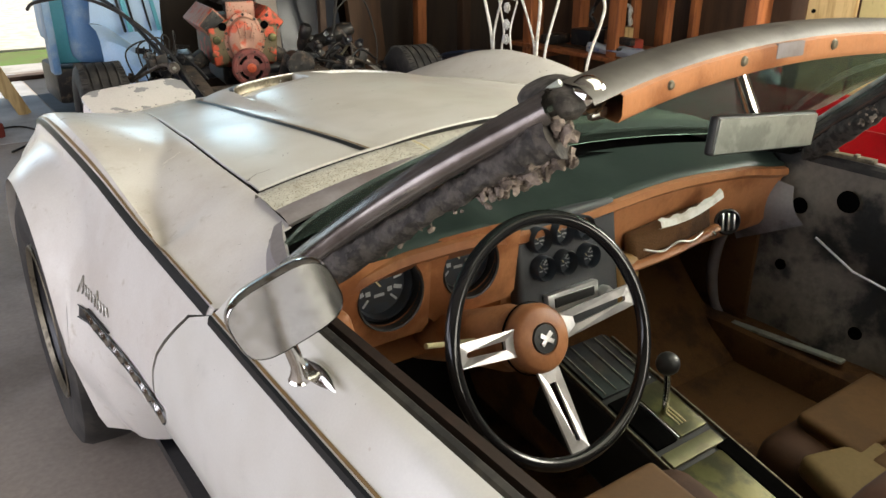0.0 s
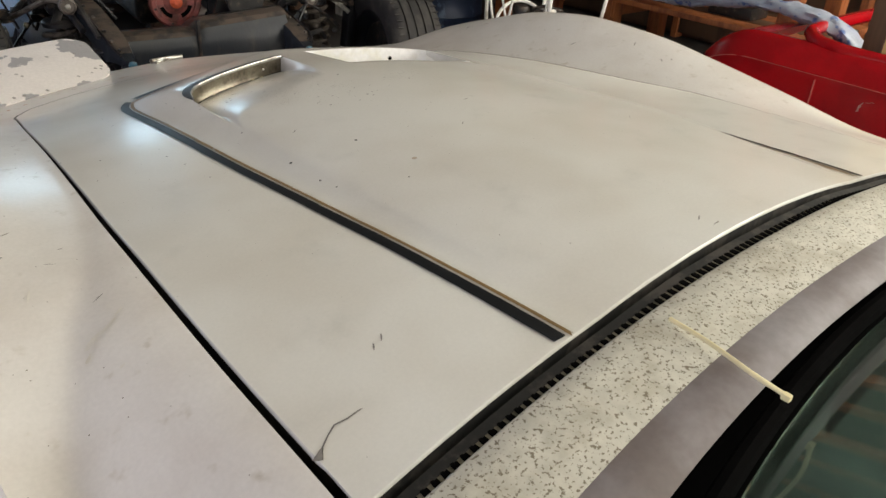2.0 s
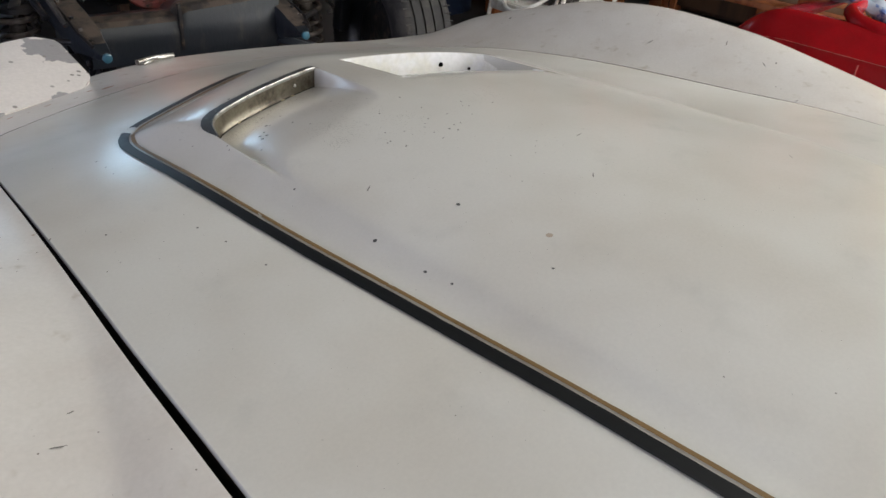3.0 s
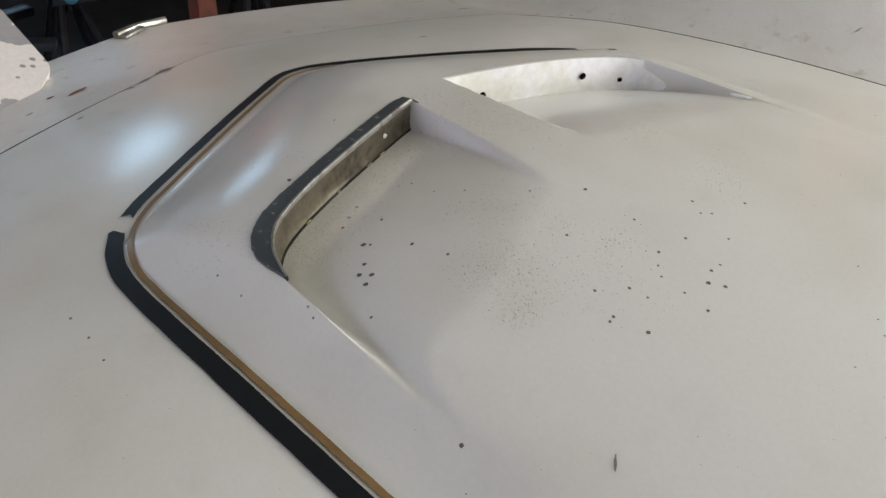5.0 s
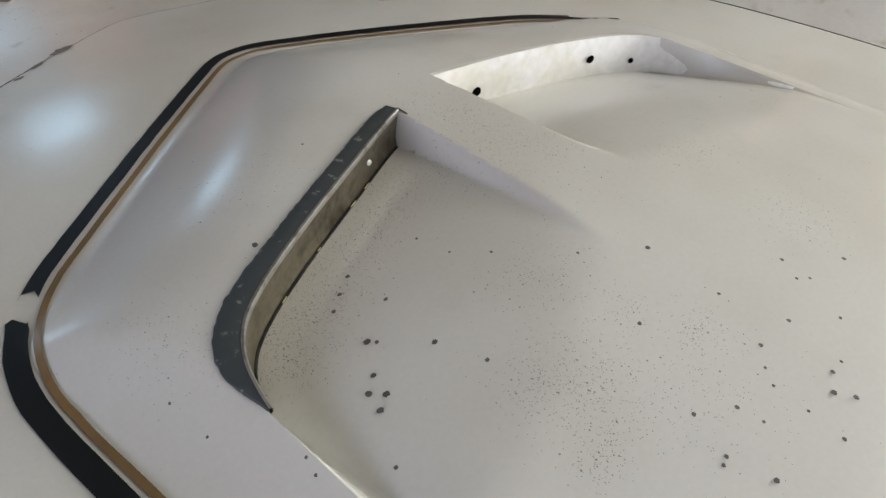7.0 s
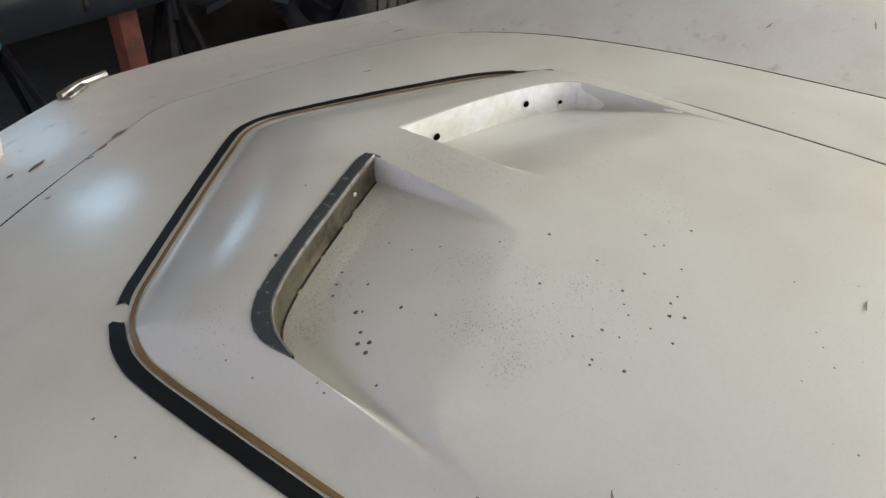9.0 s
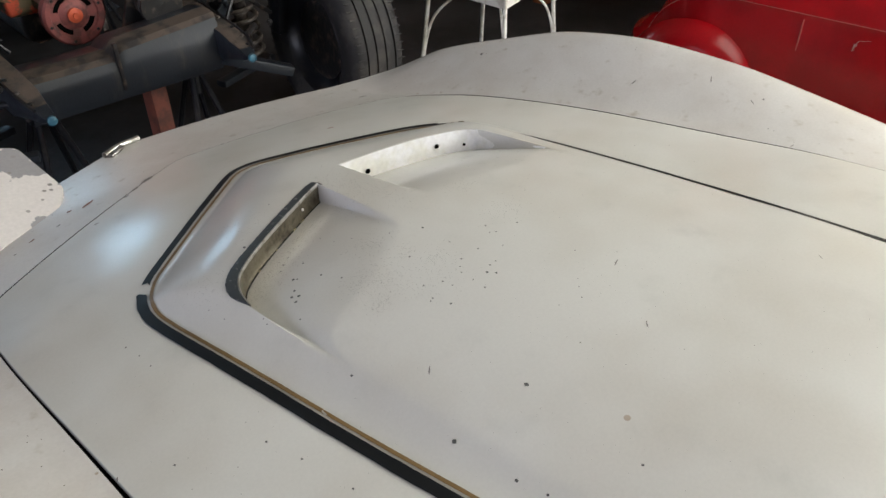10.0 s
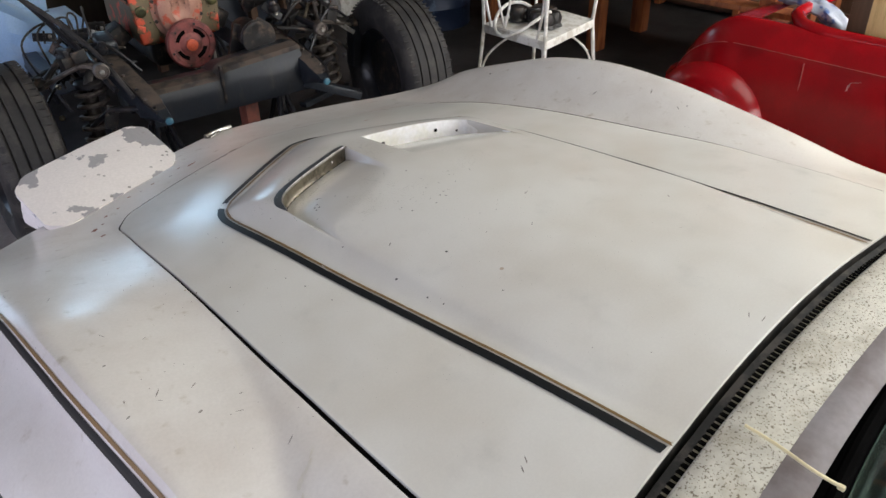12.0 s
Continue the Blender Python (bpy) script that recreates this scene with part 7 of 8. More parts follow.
# assorted greasy lumps between engine and wheels: starter, calipers, manifold, hoses
def lump(x, y, z, r, l, rot, label, kind, mat):
    ob = part(kind.replace(" ", "_"), lathe([(0.001, l / 2), (r * 0.6, l / 2), (r, l * 0.38), (r, l * 0.05), (r * 0.8, 0.0), (r * 0.85, -l * 0.3), (r * 0.5, -l / 2), (0.001, -l / 2)], 18), mat, None)
    ob.matrix_world = at_ch(x, y, z, *rot)
    return tagged(ob, label, kind)


lump(0.30, 0.09, 0.70, 0.034, 0.16, (30, 0, 20), "greasy starter motor lying on the frame rail", "starter motor", GREASE)
lump(0.50, 0.30, 0.66, 0.05, 0.34, (10, 70, 0), "dark exhaust piece lying across the rail", "exhaust pipe", GREASE)


def cable(name, pts, r, label, mat=RUBBER):
    ob = part(name, tube(smooth_path(pts, 8), r, 8), mat)
    return tagged(ob, label, "cable")


cable("brake_cable", [cp(-0.40, -0.42, 0.56), cp(-0.46, -0.20, 0.70), cp(-0.62, 0.10, 0.86), cp(-0.80, 0.35, 0.93), cp(-1.00, 0.55, 0.90), cp(-1.05, 0.60, 0.86)], 0.009, "stiff black cable arching off the frame rail")
cable("brake_cable", [cp(0.42, -0.02, 0.60), cp(0.50, 0.15, 0.74), cp(0.62, 0.40, 0.90), cp(0.78, 0.60, 0.95), cp(0.96, 0.75, 0.92), cp(0.98, 0.76, 0.88)], 0.009, "dark hose arching up from the suspension")
cable("speedometer_cable", [cp(0.74, 0.9, 0.5), cp(0.78, 0.9, 0.75), cp(0.95, 0.9, 0.84), cp(1.05, 0.9, 0.6), cp(1.05, 0.9, 0.36), cp(0.9, 0.9, 0.0)], 0.006, "thin wire loop hanging behind the chassis")
for k in range(5):
    cable("wiring", [cp(-0.60 + 0.05 * k, -0.05, 0.52), cp(-0.64 + 0.06 * k, 0.05, 0.68 + 0.02 * k), cp(-0.50 + 0.03 * k, 0.15, 0.72), cp(-0.42, 0.2, 0.58)], 0.004, "thin black wire looped over the suspension")

# ---------------------------------------------------------------- blue car body behind the chassis
blue = empty("blue_car")
tagged(blue, "faded blue old car body with a teal door, parked behind", "car")
TEAL = material("teal_door_paint", (0.08, 0.36, 0.46), 0.35, 0, (0.13, 0.42, 0.52), 3, bump=0.03)
PALE_BLUE = material("pale_blue_paint", (0.36, 0.57, 0.86), 0.32, 0, (0.46, 0.62, 0.82), 3, bump=0.03)
bm = box(0.36, 0.05, 1.05, 0.02, pose(0.01, 4.55, 0.93, 0, 0, 4), seg=3)
part("door_panel", bm, TEAL, blue, "teal inner door")
part("door_edge", box(0.05, 0.14, 1.10, 0.015, pose(-0.185, 4.50, 0.90)), BLUE_PAINT, blue)
part("step_board", box(0.50, 0.55, 0.24, 0.03, pose(0.05, 4.72, 0.27)), GREASE, blue, "dark rusty sill box")
rows = []
for i in range(25):
    t = i / 24
    x = lerp(0.02, 0.56, t)
    lo = 0.14
    hi = 0.66 - 0.24 * sm((t - 0.02) / 0.75)
    bow = 0.10 * math.sin(min(1.0, t * 1.3) * 3)
    rows.append([(x, 4.20, lo), (x, 4.02 - bow, lerp(lo, hi, 0.35)), (x, 3.96 - bow, lerp(lo, hi, 0.70)), (x, 3.99 - bow * 0.9, lerp(lo, hi, 0.90)), (x, 4.06 - bow * 0.6, hi), (x, 4.26, hi + 0.03)])
part("wing", grid(rows), PALE_BLUE, blue, "pale blue swept wing")
rows = []
for i in range(25):
    t = i / 24
    x = lerp(0.03, 0.46, t)
    lo = 0.66 - 0.24 * sm((t - 0.02) / 0.75) + 0.025
    rows.append([(x, 4.25, lo), (x + 0.01, 4.19, lerp(lo, 1.4, 0.3)), (x + 0.03, 4.21, lerp(lo, 1.4, 0.7)), (x + 0.06, 4.27, 1.4)])
part("hood_side", grid(rows), PALE_BLUE, blue, "pale blue hood side")
part("wing_seam", tube([(lerp(0.03, 0.46, k / 24), 4.232, 0.682 - 0.24 * sm((k / 24 - 0.02) / 0.75)) for k in range(25)], 0.007, 6), DARK, blue)
for x, w, mt in ((0.165, 0.016, STEEL_BLACK), (0.200, 0.030, TEAL), (0.232, 0.012, STEEL_BLACK), (0.33, 0.012, STEEL_BLACK), (0.385, 0.026, TEAL)):
    part("bright_molding", box(w, 0.02, 0.80, 0.005, pose(x, 4.185, 1.02, 0, -9, 0)), mt, blue)
part("body_shell", box(0.62, 1.5, 0.9, 0.12, pose(0.24, 5.15, 0.85), seg=3), BLUE_PAINT, blue)
for x in (0.22, 0.48):
    part("tyre", lathe([(0.16, -0.09), (0.28, -0.10), (0.32, -0.08), (0.33, 0.0), (0.32, 0.08), (0.28, 0.10), (0.16, 0.09)], 36, pose(x, 5.5, 0.33, 0, 90, 0)), RUBBER, blue)

# ---------------------------------------------------------------- white iron chair with its load
chair = empty("garden_chair", pose(2.00, 2.08, 0))
tagged(chair, "white painted wrought-iron chair with a flower-patterned back", "chair")
c1, c2, c3, c4 = Vector((-0.213, -0.199, 0)), Vector((-0.193, 0.196, 0)), Vector((0.215, -0.150, 0)), Vector((0.225, 0.215, 0))
rows = [[c1.lerp(c3, u).lerp(c2.lerp(c4, u), v) + Vector((0, 0, 0.452 + 0.008 * math.sin(v * 3.14))) for v in [i / 6 for i in range(7)]] for u in [i / 6 for i in range(7)]]
bm = grid(rows)
bmesh.ops.recalc_face_normals(bm, faces=bm.faces)
bmesh.ops.solidify(bm, geom=bm.faces[:], thickness=0.02)
part("seat", bm, WHITE_IRON, chair, "white seat plate")
rim = [c1, c3, c4, c2]
for k in range(4):
    a, b = rim[k], rim[(k + 1) % 4]
    part("seat_rail", box((b - a).length, 0.014, 0.040, 0.004, Matrix.Translation((a + b) / 2 + Vector((0, 0, 0.435))) @ (b - a).to_track_quat("X", "Z").to_matrix().to_4x4()), WHITE_IRON, chair)
for c in (c1, c2, c3, c4):
    out = c.normalized() * 0.05
    part("leg", tube(smooth_path([c + Vector((0, 0, 0.45)), c + out * 0.4 + Vector((0, 0, 0.25)), c + out + Vector((0, 0, 0.0))], 5), 0.0095, 9), WHITE_IRON, chair)
    inn = c * 0.35
    part("brace", tube(smooth_path([c + out * 0.7 + Vector((0, 0, 0.10)), c * 0.93 + Vector((0, 0, 0.30)), inn + Vector((0, 0, 0.425))], 6), 0.006, 8), WHITE_IRON, chair)
# back frame between the two near corners, with crossed rods and flowers
for c, k in ((c1, -1), (c2, 1)):
    part("back_post", tube(smooth_path([c + Vector((0, 0, 0.45)), c + Vector((-0.01, k * 0.012, 0.70)), c + Vector((-0.04, k * 0.05, 0.95)), c + Vector((-0.05, k * -0.06, 1.10))], 6), 0.009, 9), WHITE_IRON, chair)
    part("back_rod", tube(smooth_path([c.lerp((c1 + c2) / 2, 0.25) + Vector((0, 0, 0.45)), c.lerp((c1 + c2) / 2, 0.05) + Vector((-0.01, 0, 0.68)), c.lerp((c1 + c2) / 2, 0.6) + Vector((-0.03, 0, 0.93))], 6), 0.0065, 8), WHITE_IRON, chair)
mid = c2.lerp(c1, 0.38)
for k in (-1, 1):
    part("scroll", tube(smooth_path([mid + Vector((-0.01, 0.0, 0.47)), mid + Vector((-0.02, 0.04 * k, 0.62)), mid + Vector((-0.02, 0.028 * k, 0.74)), mid + Vector((-0.02, 0.08 * k, 0.90))], 6), 0.0055, 8), WHITE_IRON, chair)
for dy, z in ((0.0, 0.86), (0.0, 0.77), (0.0, 0.69), (0.055, 0.93), (-0.055, 0.93), (0.0, 0.95)):
    bm = lathe([(0.001, 0.008), (0.012, 0.006), (0.013, 0.0)], 12, Matrix.Translation(mid + Vector((-0.028, dy, z))) @ pose(0, 0, 0, 0, -90, 0))
    for k in range(7):
        a = 2 * math.pi * k / 7
        lathe([(0.001, 0.003), (0.009, 0.002), (0.010, -0.002), (0.001, -0.003)], 10, Matrix.Translation(mid + Vector((-0.026, dy + 0.020 * math.cos(a), z + 0.020 * math.sin(a)))) @ pose(0, 0, 0, 0, -90, 0), bm)
    part("flower", bm, WHITE_IRON, chair)
part("arm", tube(smooth_path([c3 + Vector((0, 0, 0.45)), c3 + Vector((0.02, -0.01, 0.60)), c3 + Vector((0.09, -0.03, 0.85)), c3 + Vector((0.07, 0.05, 0.98))], 6), 0.009, 9), WHITE_IRON, chair)
part("arm", tube(smooth_path([c4 + Vector((0, 0, 0.45)), c4 + Vector((0.02, 0.01, 0.60)), c4 + Vector((0.09, 0.0, 0.85)), c4 + Vector((0.07, -0.05, 0.98))], 6), 0.009, 9), WHITE_IRON, chair)
# load on the seat: a coil of white tube and black parts
ring = part("tube_coil", tube(smooth_path([(1.86 + 0.13 * math.cos(a / 10 * 6.28), 2.08 + 0.13 * math.sin(a / 10 * 6.28), 0.50 + 0.05 * math.sin(a)) for a in range(11)], 5), 0.008, 8), WHITE_IRON)
tagged(ring, "coil of white tubing lying on the chair seat", "tubing")
for i in range(7):
    x, y = 1.93 + 0.05 * (i % 3), 1.99 + 0.06 * (i // 2)
    lp = part("engine_part", lathe([(0.001, 0.07), (0.03, 0.065), (0.042, 0.04), (0.036, 0.015), (0.045, 0.0), (0.001, 0.0)], 14, pose(x, y, 0.465, 0, 0, 0)), GREASE)
    tagged(lp, "greasy black engine part piled on the chair seat", "engine part", group="parts on the chair")

# ---------------------------------------------------------------- red open body beside the car
red = empty("red_car_body")
tagged(red, "glossy red open car body shell on the garage floor", "car body")


def red_top(t):
    """Height of the body's upper edge, rolling down round its end."""
    return max(0.20, 0.585 * math.sqrt(max(0.0, 1 - max(0.0, (t - 0.60) / 0.21) ** 2)))


def red_plan(t):
    """Along the near side, round the corner, then across the end."""
    if t < 0.62:
        return Vector((2.20 + 0.06 * sm(t / 0.62 * 0.6), lerp(-0.9, 1.22, t / 0.62), 0)), Vector((-1, 0, 0))
    a = (t - 0.62) / 0.38 * math.pi / 2
    return Vector((2.20 + 0.036 + 0.48 - 0.48 * math.cos(a), 1.22 + 0.48 * math.sin(a), 0)), Vector((-math.cos(a), math.sin(a), 0))


rows = []
for i in range(91):
    t = i / 90
    p, nrm = red_plan(t)
    top = red_top(t)
    row = []
    for z, o in ((0.02, -0.05), (0.10, 0.0), (0.22, 0.018), (0.36, 0.014), (0.47, 0.006), (0.494, 0.003), (0.500, 0.0045), (0.506, 0.003), (0.512, -0.003), (0.555, -0.018), (0.585, -0.035), (0.60, -0.055), (0.602, -0.08), (0.59, -0.105), (0.55, -0.11)):
        zz = z * top / 0.60
        row.append(p + nrm * o + Vector((0, 0, zz)))
    rows.append(row)
body = part("side_panel", grid(rows), RED_PAINT, red, "glossy red rounded side panel", angle=50)
# rear deck closing the rounded end
rows = []
for i in range(35):
    t = 0.60 + 0.40 * i / 34
    p, nrm = red_plan(t)
    top = red_top(t)
    e = p + nrm * -0.075 + Vector((0, 0, top * 1.0))
    mid = Vector((3.1, 1.06, 0.600))
    rows.append([e, e.lerp(mid, 0.3) + Vector((0, 0, 0.28 * (0.6 - top))), e.lerp(mid, 0.65) + Vector((0, 0, 0.18 * (0.6 - top))), mid])
part("deck", grid(rows), RED_PAINT, red)
part("cockpit_rail", tube(smooth_path([(2.29, -0.9, 0.570), (2.30, 0.6, 0.575), (2.305, 0.90, 0.585), (2.36, 1.00, 0.600), (2.50, 1.03, 0.61), (3.1, 1.03, 0.61)], 8), 0.028, 12), RED_PAINT, red, "rolled red cockpit edge")
part("cockpit_floor", box(0.8, 1.9, 0.02, 0, Matrix.Translation((2.72, 0.06, 0.30))), material("dark_green_lining", (0.03, 0.05, 0.045), 0.8), red, smooth=False)
part("cockpit_wall", box(0.03, 1.9, 0.30, 0, Matrix.Translation((3.12, 0.06, 0.45))), RED_PAINT, red, smooth=False)
# wheel bulge on the side
rows = []
for i in range(19):
    a = math.pi * i / 18
    for_r = []
    for r, o in ((0.285, 0.0), (0.275, 0.03), (0.24, 0.065), (0.19, 0.085), (0.10, 0.09), (0.02, 0.09)):
        for_r.append((2.225 - o, 1.27 + r * math.cos(a), 0.10 + r * math.sin(a)))
    rows.append(for_r)
part("wheel_bulge", grid(rows), RED_PAINT, red, "rounded red wheel bulge")
crest_line = [red_plan(t)[0] + red_plan(t)[1] * 0.0046 + Vector((0, 0, 0.500 * red_top(t) / 0.60)) for t in [i / 60 for i in range(61)] if red_top(t) > 0.25]
part("crease_line", tube(crest_line, 0.0016, 6), material("pale_red_line", (0.50, 0.09, 0.08), 0.4), red)
part("weld_line", tube([(2.219, 0.885, z) for z in (0.10, 0.25, 0.40, 0.47)], 0.0026, 6), material("pale_red_line", (0.50, 0.09, 0.08), 0.4), red)
SCUFF = material("scuffed_pink", (0.62, 0.34, 0.33), 0.5)
for p0, p1, r in (((0.705, 0.345), (0.695, 0.425), 0.0042), ((0.700, 0.40), (0.688, 0.438), 0.0055), ((0.712, 0.34), (0.700, 0.372), 0.0030), ((0.690, 0.436), (0.655, 0.446), 0.0020)):
    part("scratch", tube([(2.2165, lerp(p0[0], p1[0], k / 6) + random.uniform(-0.004, 0.004), lerp(p0[1], p1[1], k / 6)) for k in range(7)], [r * random.uniform(0.4, 1.2) for _ in range(7)], 6, squash=0.3), SCUFF, red, "pale scratch through the red paint")

# ---------------------------------------------------------------- bench, rack and boards along the east wall
rack = empty("timber_rack")
tagged(rack, "orange-brown timber rack with a low bench shelf", "rack")
for x, y in ((3.0, 3.32), (3.0, 2.44), (3.5, 2.45), (3.5, 3.30), (3.0, 1.4), (3.5, 1.4)):
    part("post", box(0.085, 0.085, 2.2, 0.006, pose(x, y, 1.1, random.uniform(-0.6, 0.6), random.uniform(-0.6, 0.6), 0)), WOOD_ORANGE, rack)
for y in (1.4, 2.44, 3.32):
    part("cross_bar", box(0.6, 0.05, 0.09, 0.005, Matrix.Translation((3.25, y, 0.37))), WOOD_ORANGE, rack)
for k in range(5):
    part("board", box(0.13, 2.25, 0.028, 0.004, Matrix.Translation((2.99 + 0.137 * k, 2.36, 0.432))), WOOD_DARK if k % 2 else WOOD_ORANGE, rack)
for k in range(4):
    part("top_board", box(0.15, 2.25, 0.028, 0.004, Matrix.Translation((3.02 + 0.16 * k, 2.36, 1.05))), WOOD_DARK, rack)
for y in [-4.6 + 0.61 * k for k in range(19)]:
    st = slab("trim", 0.09, 0.045, 2.78, (4.19, y, 1.39), WOOD_ORANGE if int(y * 10) % 3 == 0 else WOOD_DARK, 0.004)
slab("trim", 0.06, 11.8, 0.10, (4.19, 0.8, 0.95), WOOD_DARK, 0.004)
slab("trim", 0.06, 11.8, 0.12, (4.19, 0.8, 0.10), WOOD_DARK, 0.004)
# crumpled blue-white tarpaulin on the bench
TARP = material("blue_white_tarpaulin", (0.40, 0.45, 0.54), 0.3, 0, (0.08, 0.15, 0.38), 11, (0.56, 0.62), bump=0.5, bump_scale=30)
path = smooth_path([Vector(p) for p in ((2.56, 0.66, 0.40), (2.54, 0.82, 0.50), (2.54, 0.99, 0.612), (2.57, 1.15, 0.634), (2.63, 1.36, 0.632), (2.76, 1.65, 0.585), (2.92, 1.95, 0.510), (3.00, 2.30, 0.492), (3.03, 2.70, 0.485))], 12)
rows = []
for i, p in enumerate(path):
    d = (path[min(i + 1, len(path) - 1)] - path[max(i - 1, 0)]).normalized()
    side = d.cross(Vector((0, 0, 1))).normalized()
    up = side.cross(d)
    row = []
    for j in range(22):
        a = 2 * math.pi * j / 22
        r = 0.036 + 0.016 * noise.noise(Vector((i * 0.22, math.cos(a) * 1.6, math.sin(a) * 1.6))) + 0.008 * noise.noise(Vector((i * 0.7, math.cos(a) * 4, math.sin(a) * 4)))
        row.append(p + side * (1.35 * r * math.cos(a)) + up * (0.85 * r * math.sin(a)))
    rows.append(row)
tarp = part("tarpaulin", grid(rows, closed=True), TARP, angle=60)
tagged(tarp, "crumpled blue and white tarpaulin roll over the red body", "tarpaulin")
vise = empty("bench_vise", pose(3.10, 2.36, 0.448))
tagged(vise, "red bench vise on the timber bench", "vise")
part("body", box(0.10, 0.09, 0.12, 0.015, Matrix.Translation((0, 0, 0.06))), material("red_vise_paint", (0.32, 0.05, 0.03), 0.5), vise)
part("jaw", box(0.05, 0.12, 0.05, 0.008, Matrix.Translation((-0.08, 0, 0.11))), GREASE, vise)
part("screw", tube([(-0.16, 0, 0.06), (0.0, 0, 0.06)], 0.010, 10), GREASE, vise)
for k, (x, y, sx, sy, sz, mat, nm, lb) in enumerate((
        (3.25, 2.95, 0.16, 0.20, 0.12, STEEL_BLACK, "tool_box", "black metal tool box on the bench shelf"),
        (3.12, 3.16, 0.22, 0.10, 0.07, GREASE, "engine_part", "greasy metal part lying on the bench shelf"),
        (3.30, 2.66, 0.12, 0.12, 0.16, WOOD_PALE, "paint_can_box", "small pale box standing on the bench shelf"),
        (3.15, 1.75, 0.18, 0.25, 0.06, GREASE, "engine_part", "dark metal part lying on the bench shelf"))):
    ob = part(nm, box(sx, sy, sz, 0.012), mat)
    ob.location = (x, y, 0.448 + sz / 2)
    tagged(ob, lb, nm.replace("_", " "))
for y, r in ((2.98, 0.11), (2.78, 0.09)):
    ob = part("hose_coil", tube([(3.42 + 0.02 * math.sin(k), y + r * math.cos(k * 0.262), 0.66 + r * math.sin(k * 0.262)) for k in range(48)], 0.011, 8), WHITE_IRON if y < 2.9 else GREASE)
    tagged(ob, "coiled grey hose hung on the rack post", "hose")
# pale pine board leaning beyond the red body
board = empty("pine_board")
tagged(board, "tall pale pine board with nail holes leaning upright", "board")
part("plank", box(0.035, 0.22, 1.75, 0.004, pose(2.44, 0.655, 1.19, 0, 0, 8)), WOOD_PALE, board)
part("plank", box(0.030, 0.20, 1.75, 0.004, pose(2.475, 0.43, 1.19, 0, 0, 8)), material("yellow_pine", (0.60, 0.50, 0.24), 0.5, 0, (0.35, 0.26, 0.12), 9, (0.55, 0.65), stretch=(4, 4, 0.8)), board)
part("batten", box(0.06, 0.07, 1.75, 0.004, pose(2.42, 0.785, 1.19, 0, 0, 8)), WOOD_DARK, board)
for y, z in ((0.70, 0.74), (0.62, 0.86), (0.60, 0.70), (0.72, 0.92)):
    part("nail_hole", lathe([(0.011, 0.0), (0.010, 0.003), (0.001, 0.003)], 12, pose(2.428 + (0.655 - y) * 0.14 - 0.004, y, z, 0, -90, 8)), DARK, board)
# ---------------------------------------------------------------- clutter at the back
drum = part("steel_drum", lathe([(0.001, 0.0), (0.27, 0.0), (0.285, 0.01), (0.285, 0.14), (0.292, 0.15), (0.285, 0.16), (0.285, 0.31), (0.29, 0.32), (0.28, 0.33), (0.27, 0.315), (0.001, 0.312)], 36), material("dark_blue_drum", (0.014, 0.024, 0.055), 0.4, 0.2, (0.06, 0.09, 0.15), 8, (0.58, 0.66)))
drum.location = (2.74, 3.66, 0)
tagged(drum, "dark blue steel drum with scuffed paint", "drum")
for (x, y, z, sx, sy, sz, rx, rz, mat, nm, lb, cat) in (
        (1.62, 4.35, 0.62, 0.55, 0.05, 1.24, -14, 6, material("black_plastic_sheet", (0.02, 0.025, 0.035), 0.3), "leaning_panel", "dark blue-black body panel leaning on clutter", "car panel"),
        (1.28, 4.6, 0.75, 0.45, 0.05, 1.5, -9, -4, STEEL_BLACK, "leaning_panel", "black car panel leaning upright at the back", "car panel"),
        (2.30, 4.7, 0.70, 0.35, 0.06, 1.4, -8, 10, WOOD_DARK, "plank", "dark plank leaning upright at the back", "plank"),
        (1.17, 4.05, 0.62, 0.16, 0.03, 1.24, -8, 0, PLASTER, "sheet_board", "narrow grey board standing behind the engine", "board")):
    ob = part(nm, box(sx, sy, sz, 0.012), mat)
    ob.matrix_world = pose(x, y, z + 0.01, rx, 0, rz)
    tagged(ob, lb, cat)
shelf = empty("red_shelf")
tagged(shelf, "red-brown shelf board on posts behind the chassis", "shelf")
part("shelf_board", box(0.75, 0.30, 0.05, 0.005, pose(1.30, 4.05, 0.96)), WOOD_ORANGE, shelf)
for x in (0.97, 1.63):
    part("post", box(0.05, 0.05, 0.94, 0.004, pose(x, 4.12, 0.47)), WOOD_DARK, shelf)
bucket = part("white_box", box(0.22, 0.20, 0.24, 0.01), WHITE_IRON)
bucket.location = (2.50, 4.3, 0.12)
tagged(bucket, "small white box on the floor by the wall", "box")
wheel_hose = part("hose_coil", tube([(1.75 + 0.14 * math.cos(k * 0.3), 2.95 + 0.14 * math.sin(k * 0.3), 0.018 + 0.0006 * k) for k in range(44)], 0.011, 8), RUBBER)
tagged(wheel_hose, "black hose coil lying on the concrete floor", "hose")
for k in range(4):
    ob = part("timber_post", box(0.09, 0.09, 1.6, 0.006), WOOD_DARK if k % 2 else WOOD_ORANGE)
    ob.location = (2.05 + 0.42 * k, 4.9 - 0.1 * k, 0.80)
    tagged(ob, "upright timber post in the dark store", "post", group="posts in the store")
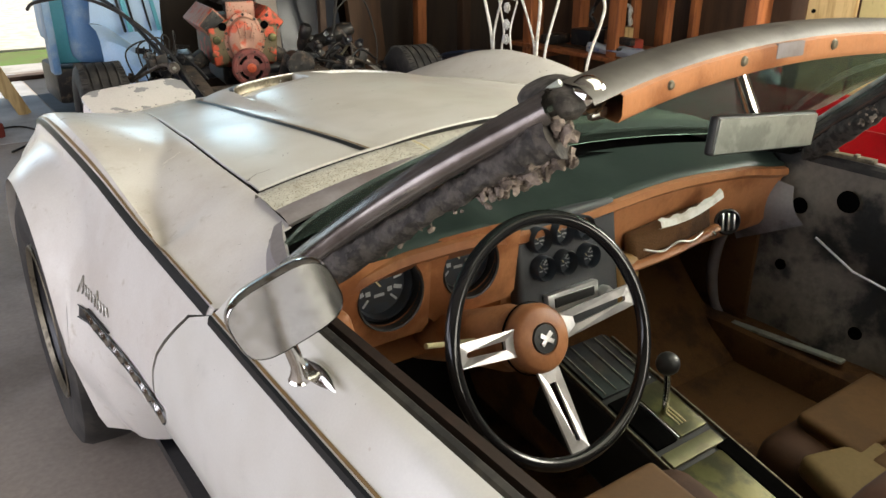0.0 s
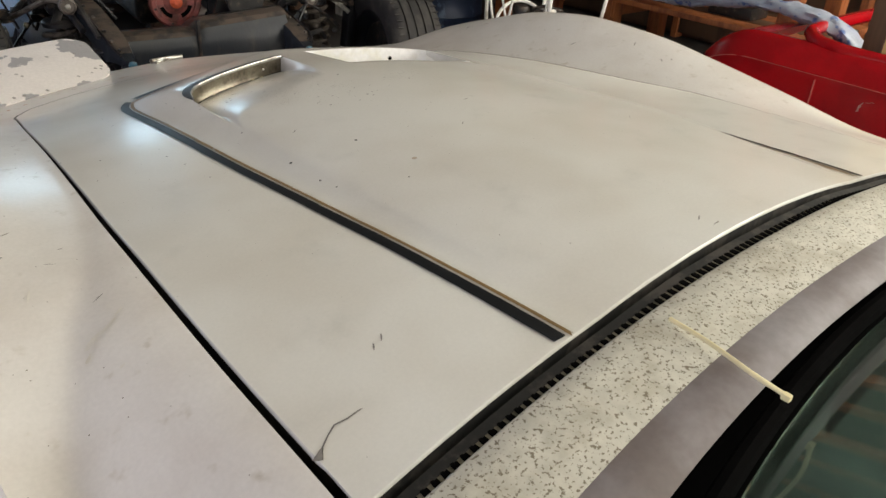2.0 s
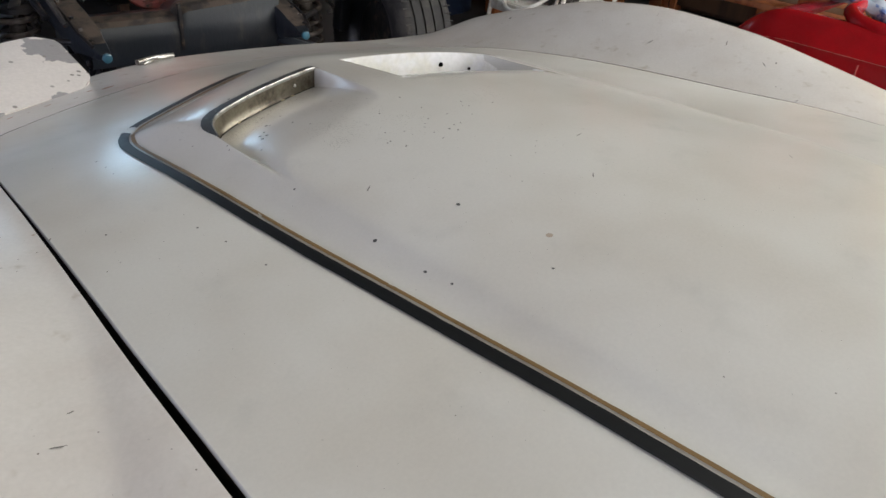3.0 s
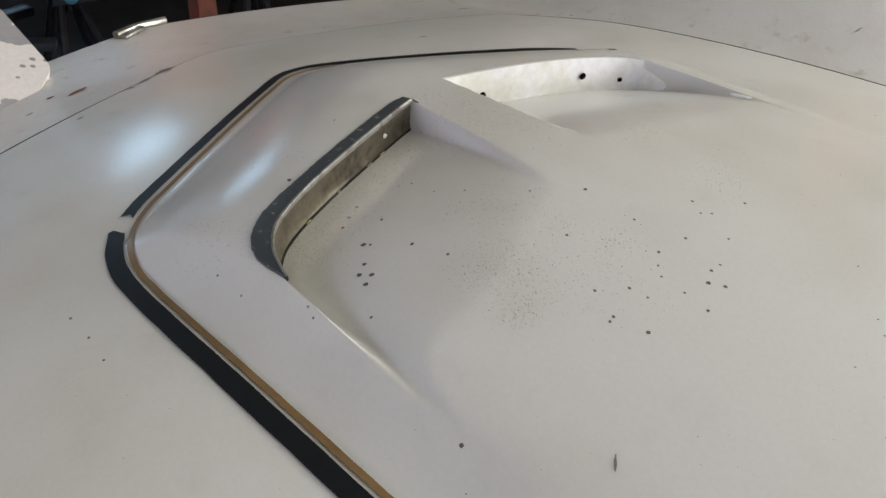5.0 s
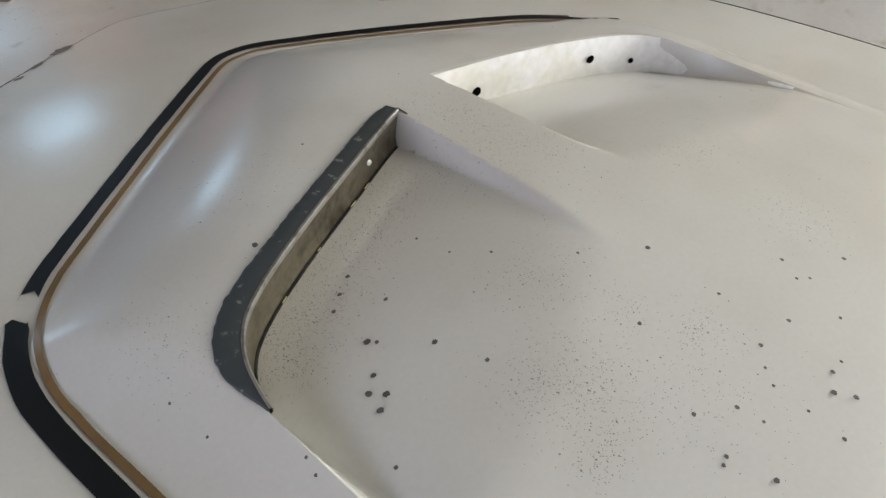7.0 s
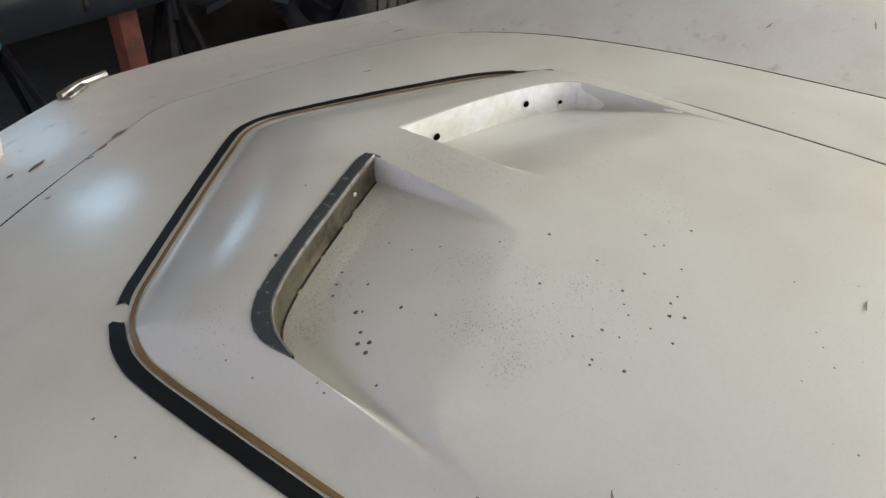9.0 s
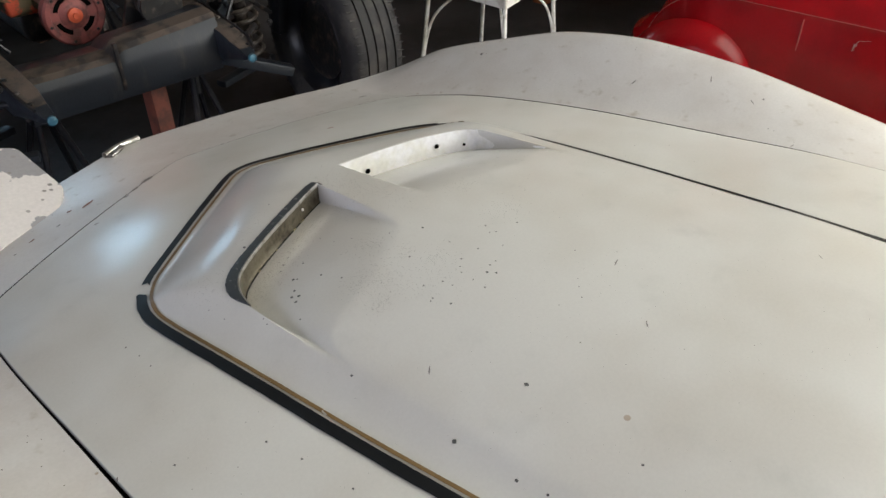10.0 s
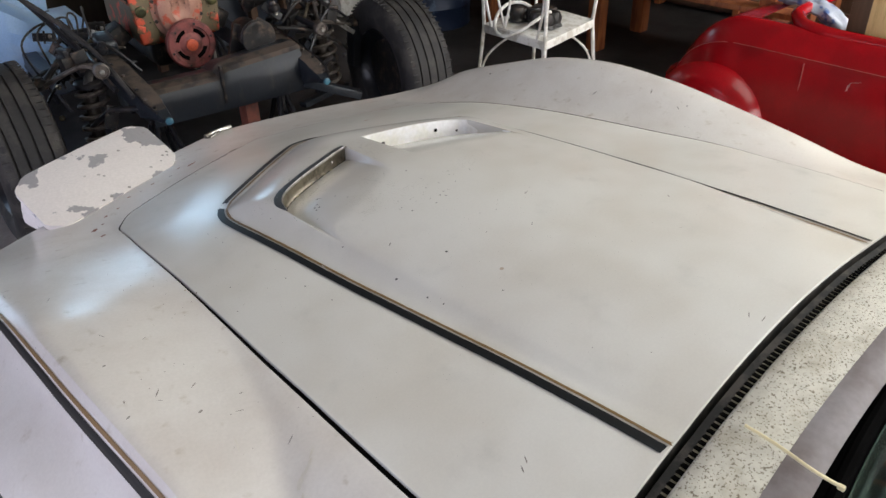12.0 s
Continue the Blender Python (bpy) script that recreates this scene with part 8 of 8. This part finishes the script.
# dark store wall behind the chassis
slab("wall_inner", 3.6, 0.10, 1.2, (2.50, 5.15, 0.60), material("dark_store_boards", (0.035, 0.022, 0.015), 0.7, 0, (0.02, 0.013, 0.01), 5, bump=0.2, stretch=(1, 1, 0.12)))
# pale saw-horse and planks by the open door
horse = empty("saw_horse", pose(-0.62, 5.35, 0))
tagged(horse, "pale wooden saw-horse by the open door", "saw-horse")
part("beam", box(0.10, 0.9, 0.07, 0.005, Matrix.Translation((0, 0, 0.62))), WOOD_PALE, horse)
for y in (-0.35, 0.35):
    for s in (-1, 1):
        part("leg", box(0.085, 0.03, 0.66, 0.004, pose(s * 0.13, y, 0.305, 0, s * -22, 0)), WOOD_PALE, horse)
plank = part("plank", box(1.1, 0.14, 0.04, 0.004), WOOD_DARK)
plank.matrix_world = pose(-0.15, 6.55, 0.02, 0, 0, 6)
tagged(plank, "weathered plank lying across the doorway floor", "plank")
jackb = part("red_jack", box(0.16, 0.30, 0.10, 0.02), material("dirty_red_jack", (0.20, 0.03, 0.02), 0.5))
jackb.matrix_world = pose(-0.70, 4.45, 0.05, 0, 0, 20)
tagged(jackb, "dirty red floor jack on the concrete floor", "jack")
cord = part("extension_cord", tube(smooth_path([(-1.0, 4.3, 0.008), (-0.5, 4.6, 0.008), (-0.3, 4.2, 0.008), (-0.1, 4.5, 0.008), (-0.6, 3.9, 0.008)], 8), 0.007, 7), RUBBER)
tagged(cord, "black extension cord lying on the concrete floor", "cord")
# leaves of the hedge far outside the door
HEDGE = material("sunlit_foliage", (0.16, 0.24, 0.06), 0.7, 0, (0.35, 0.30, 0.14), 3)
bm = bmesh.new()
for k in range(2600):
    x, z = random.uniform(-14, 10), random.uniform(-0.1, 3.2)
    y = 24 + random.uniform(-1, 1)
    s = random.uniform(0.10, 0.25)
    m = pose(x, y, z, random.uniform(0, 180), random.uniform(0, 180), random.uniform(0, 180))
    vs = [bm.verts.new(m @ Vector(v)) for v in ((-s, 0, 0), (0, -s * 0.5, 0), (s, 0, 0), (0, s * 0.5, 0))]
    bm.faces.new(vs)
hedge = part("hedge", bm, HEDGE, smooth=False)
tagged(hedge, "sunlit green hedge far beyond the open door", "hedge", kind="stuff")
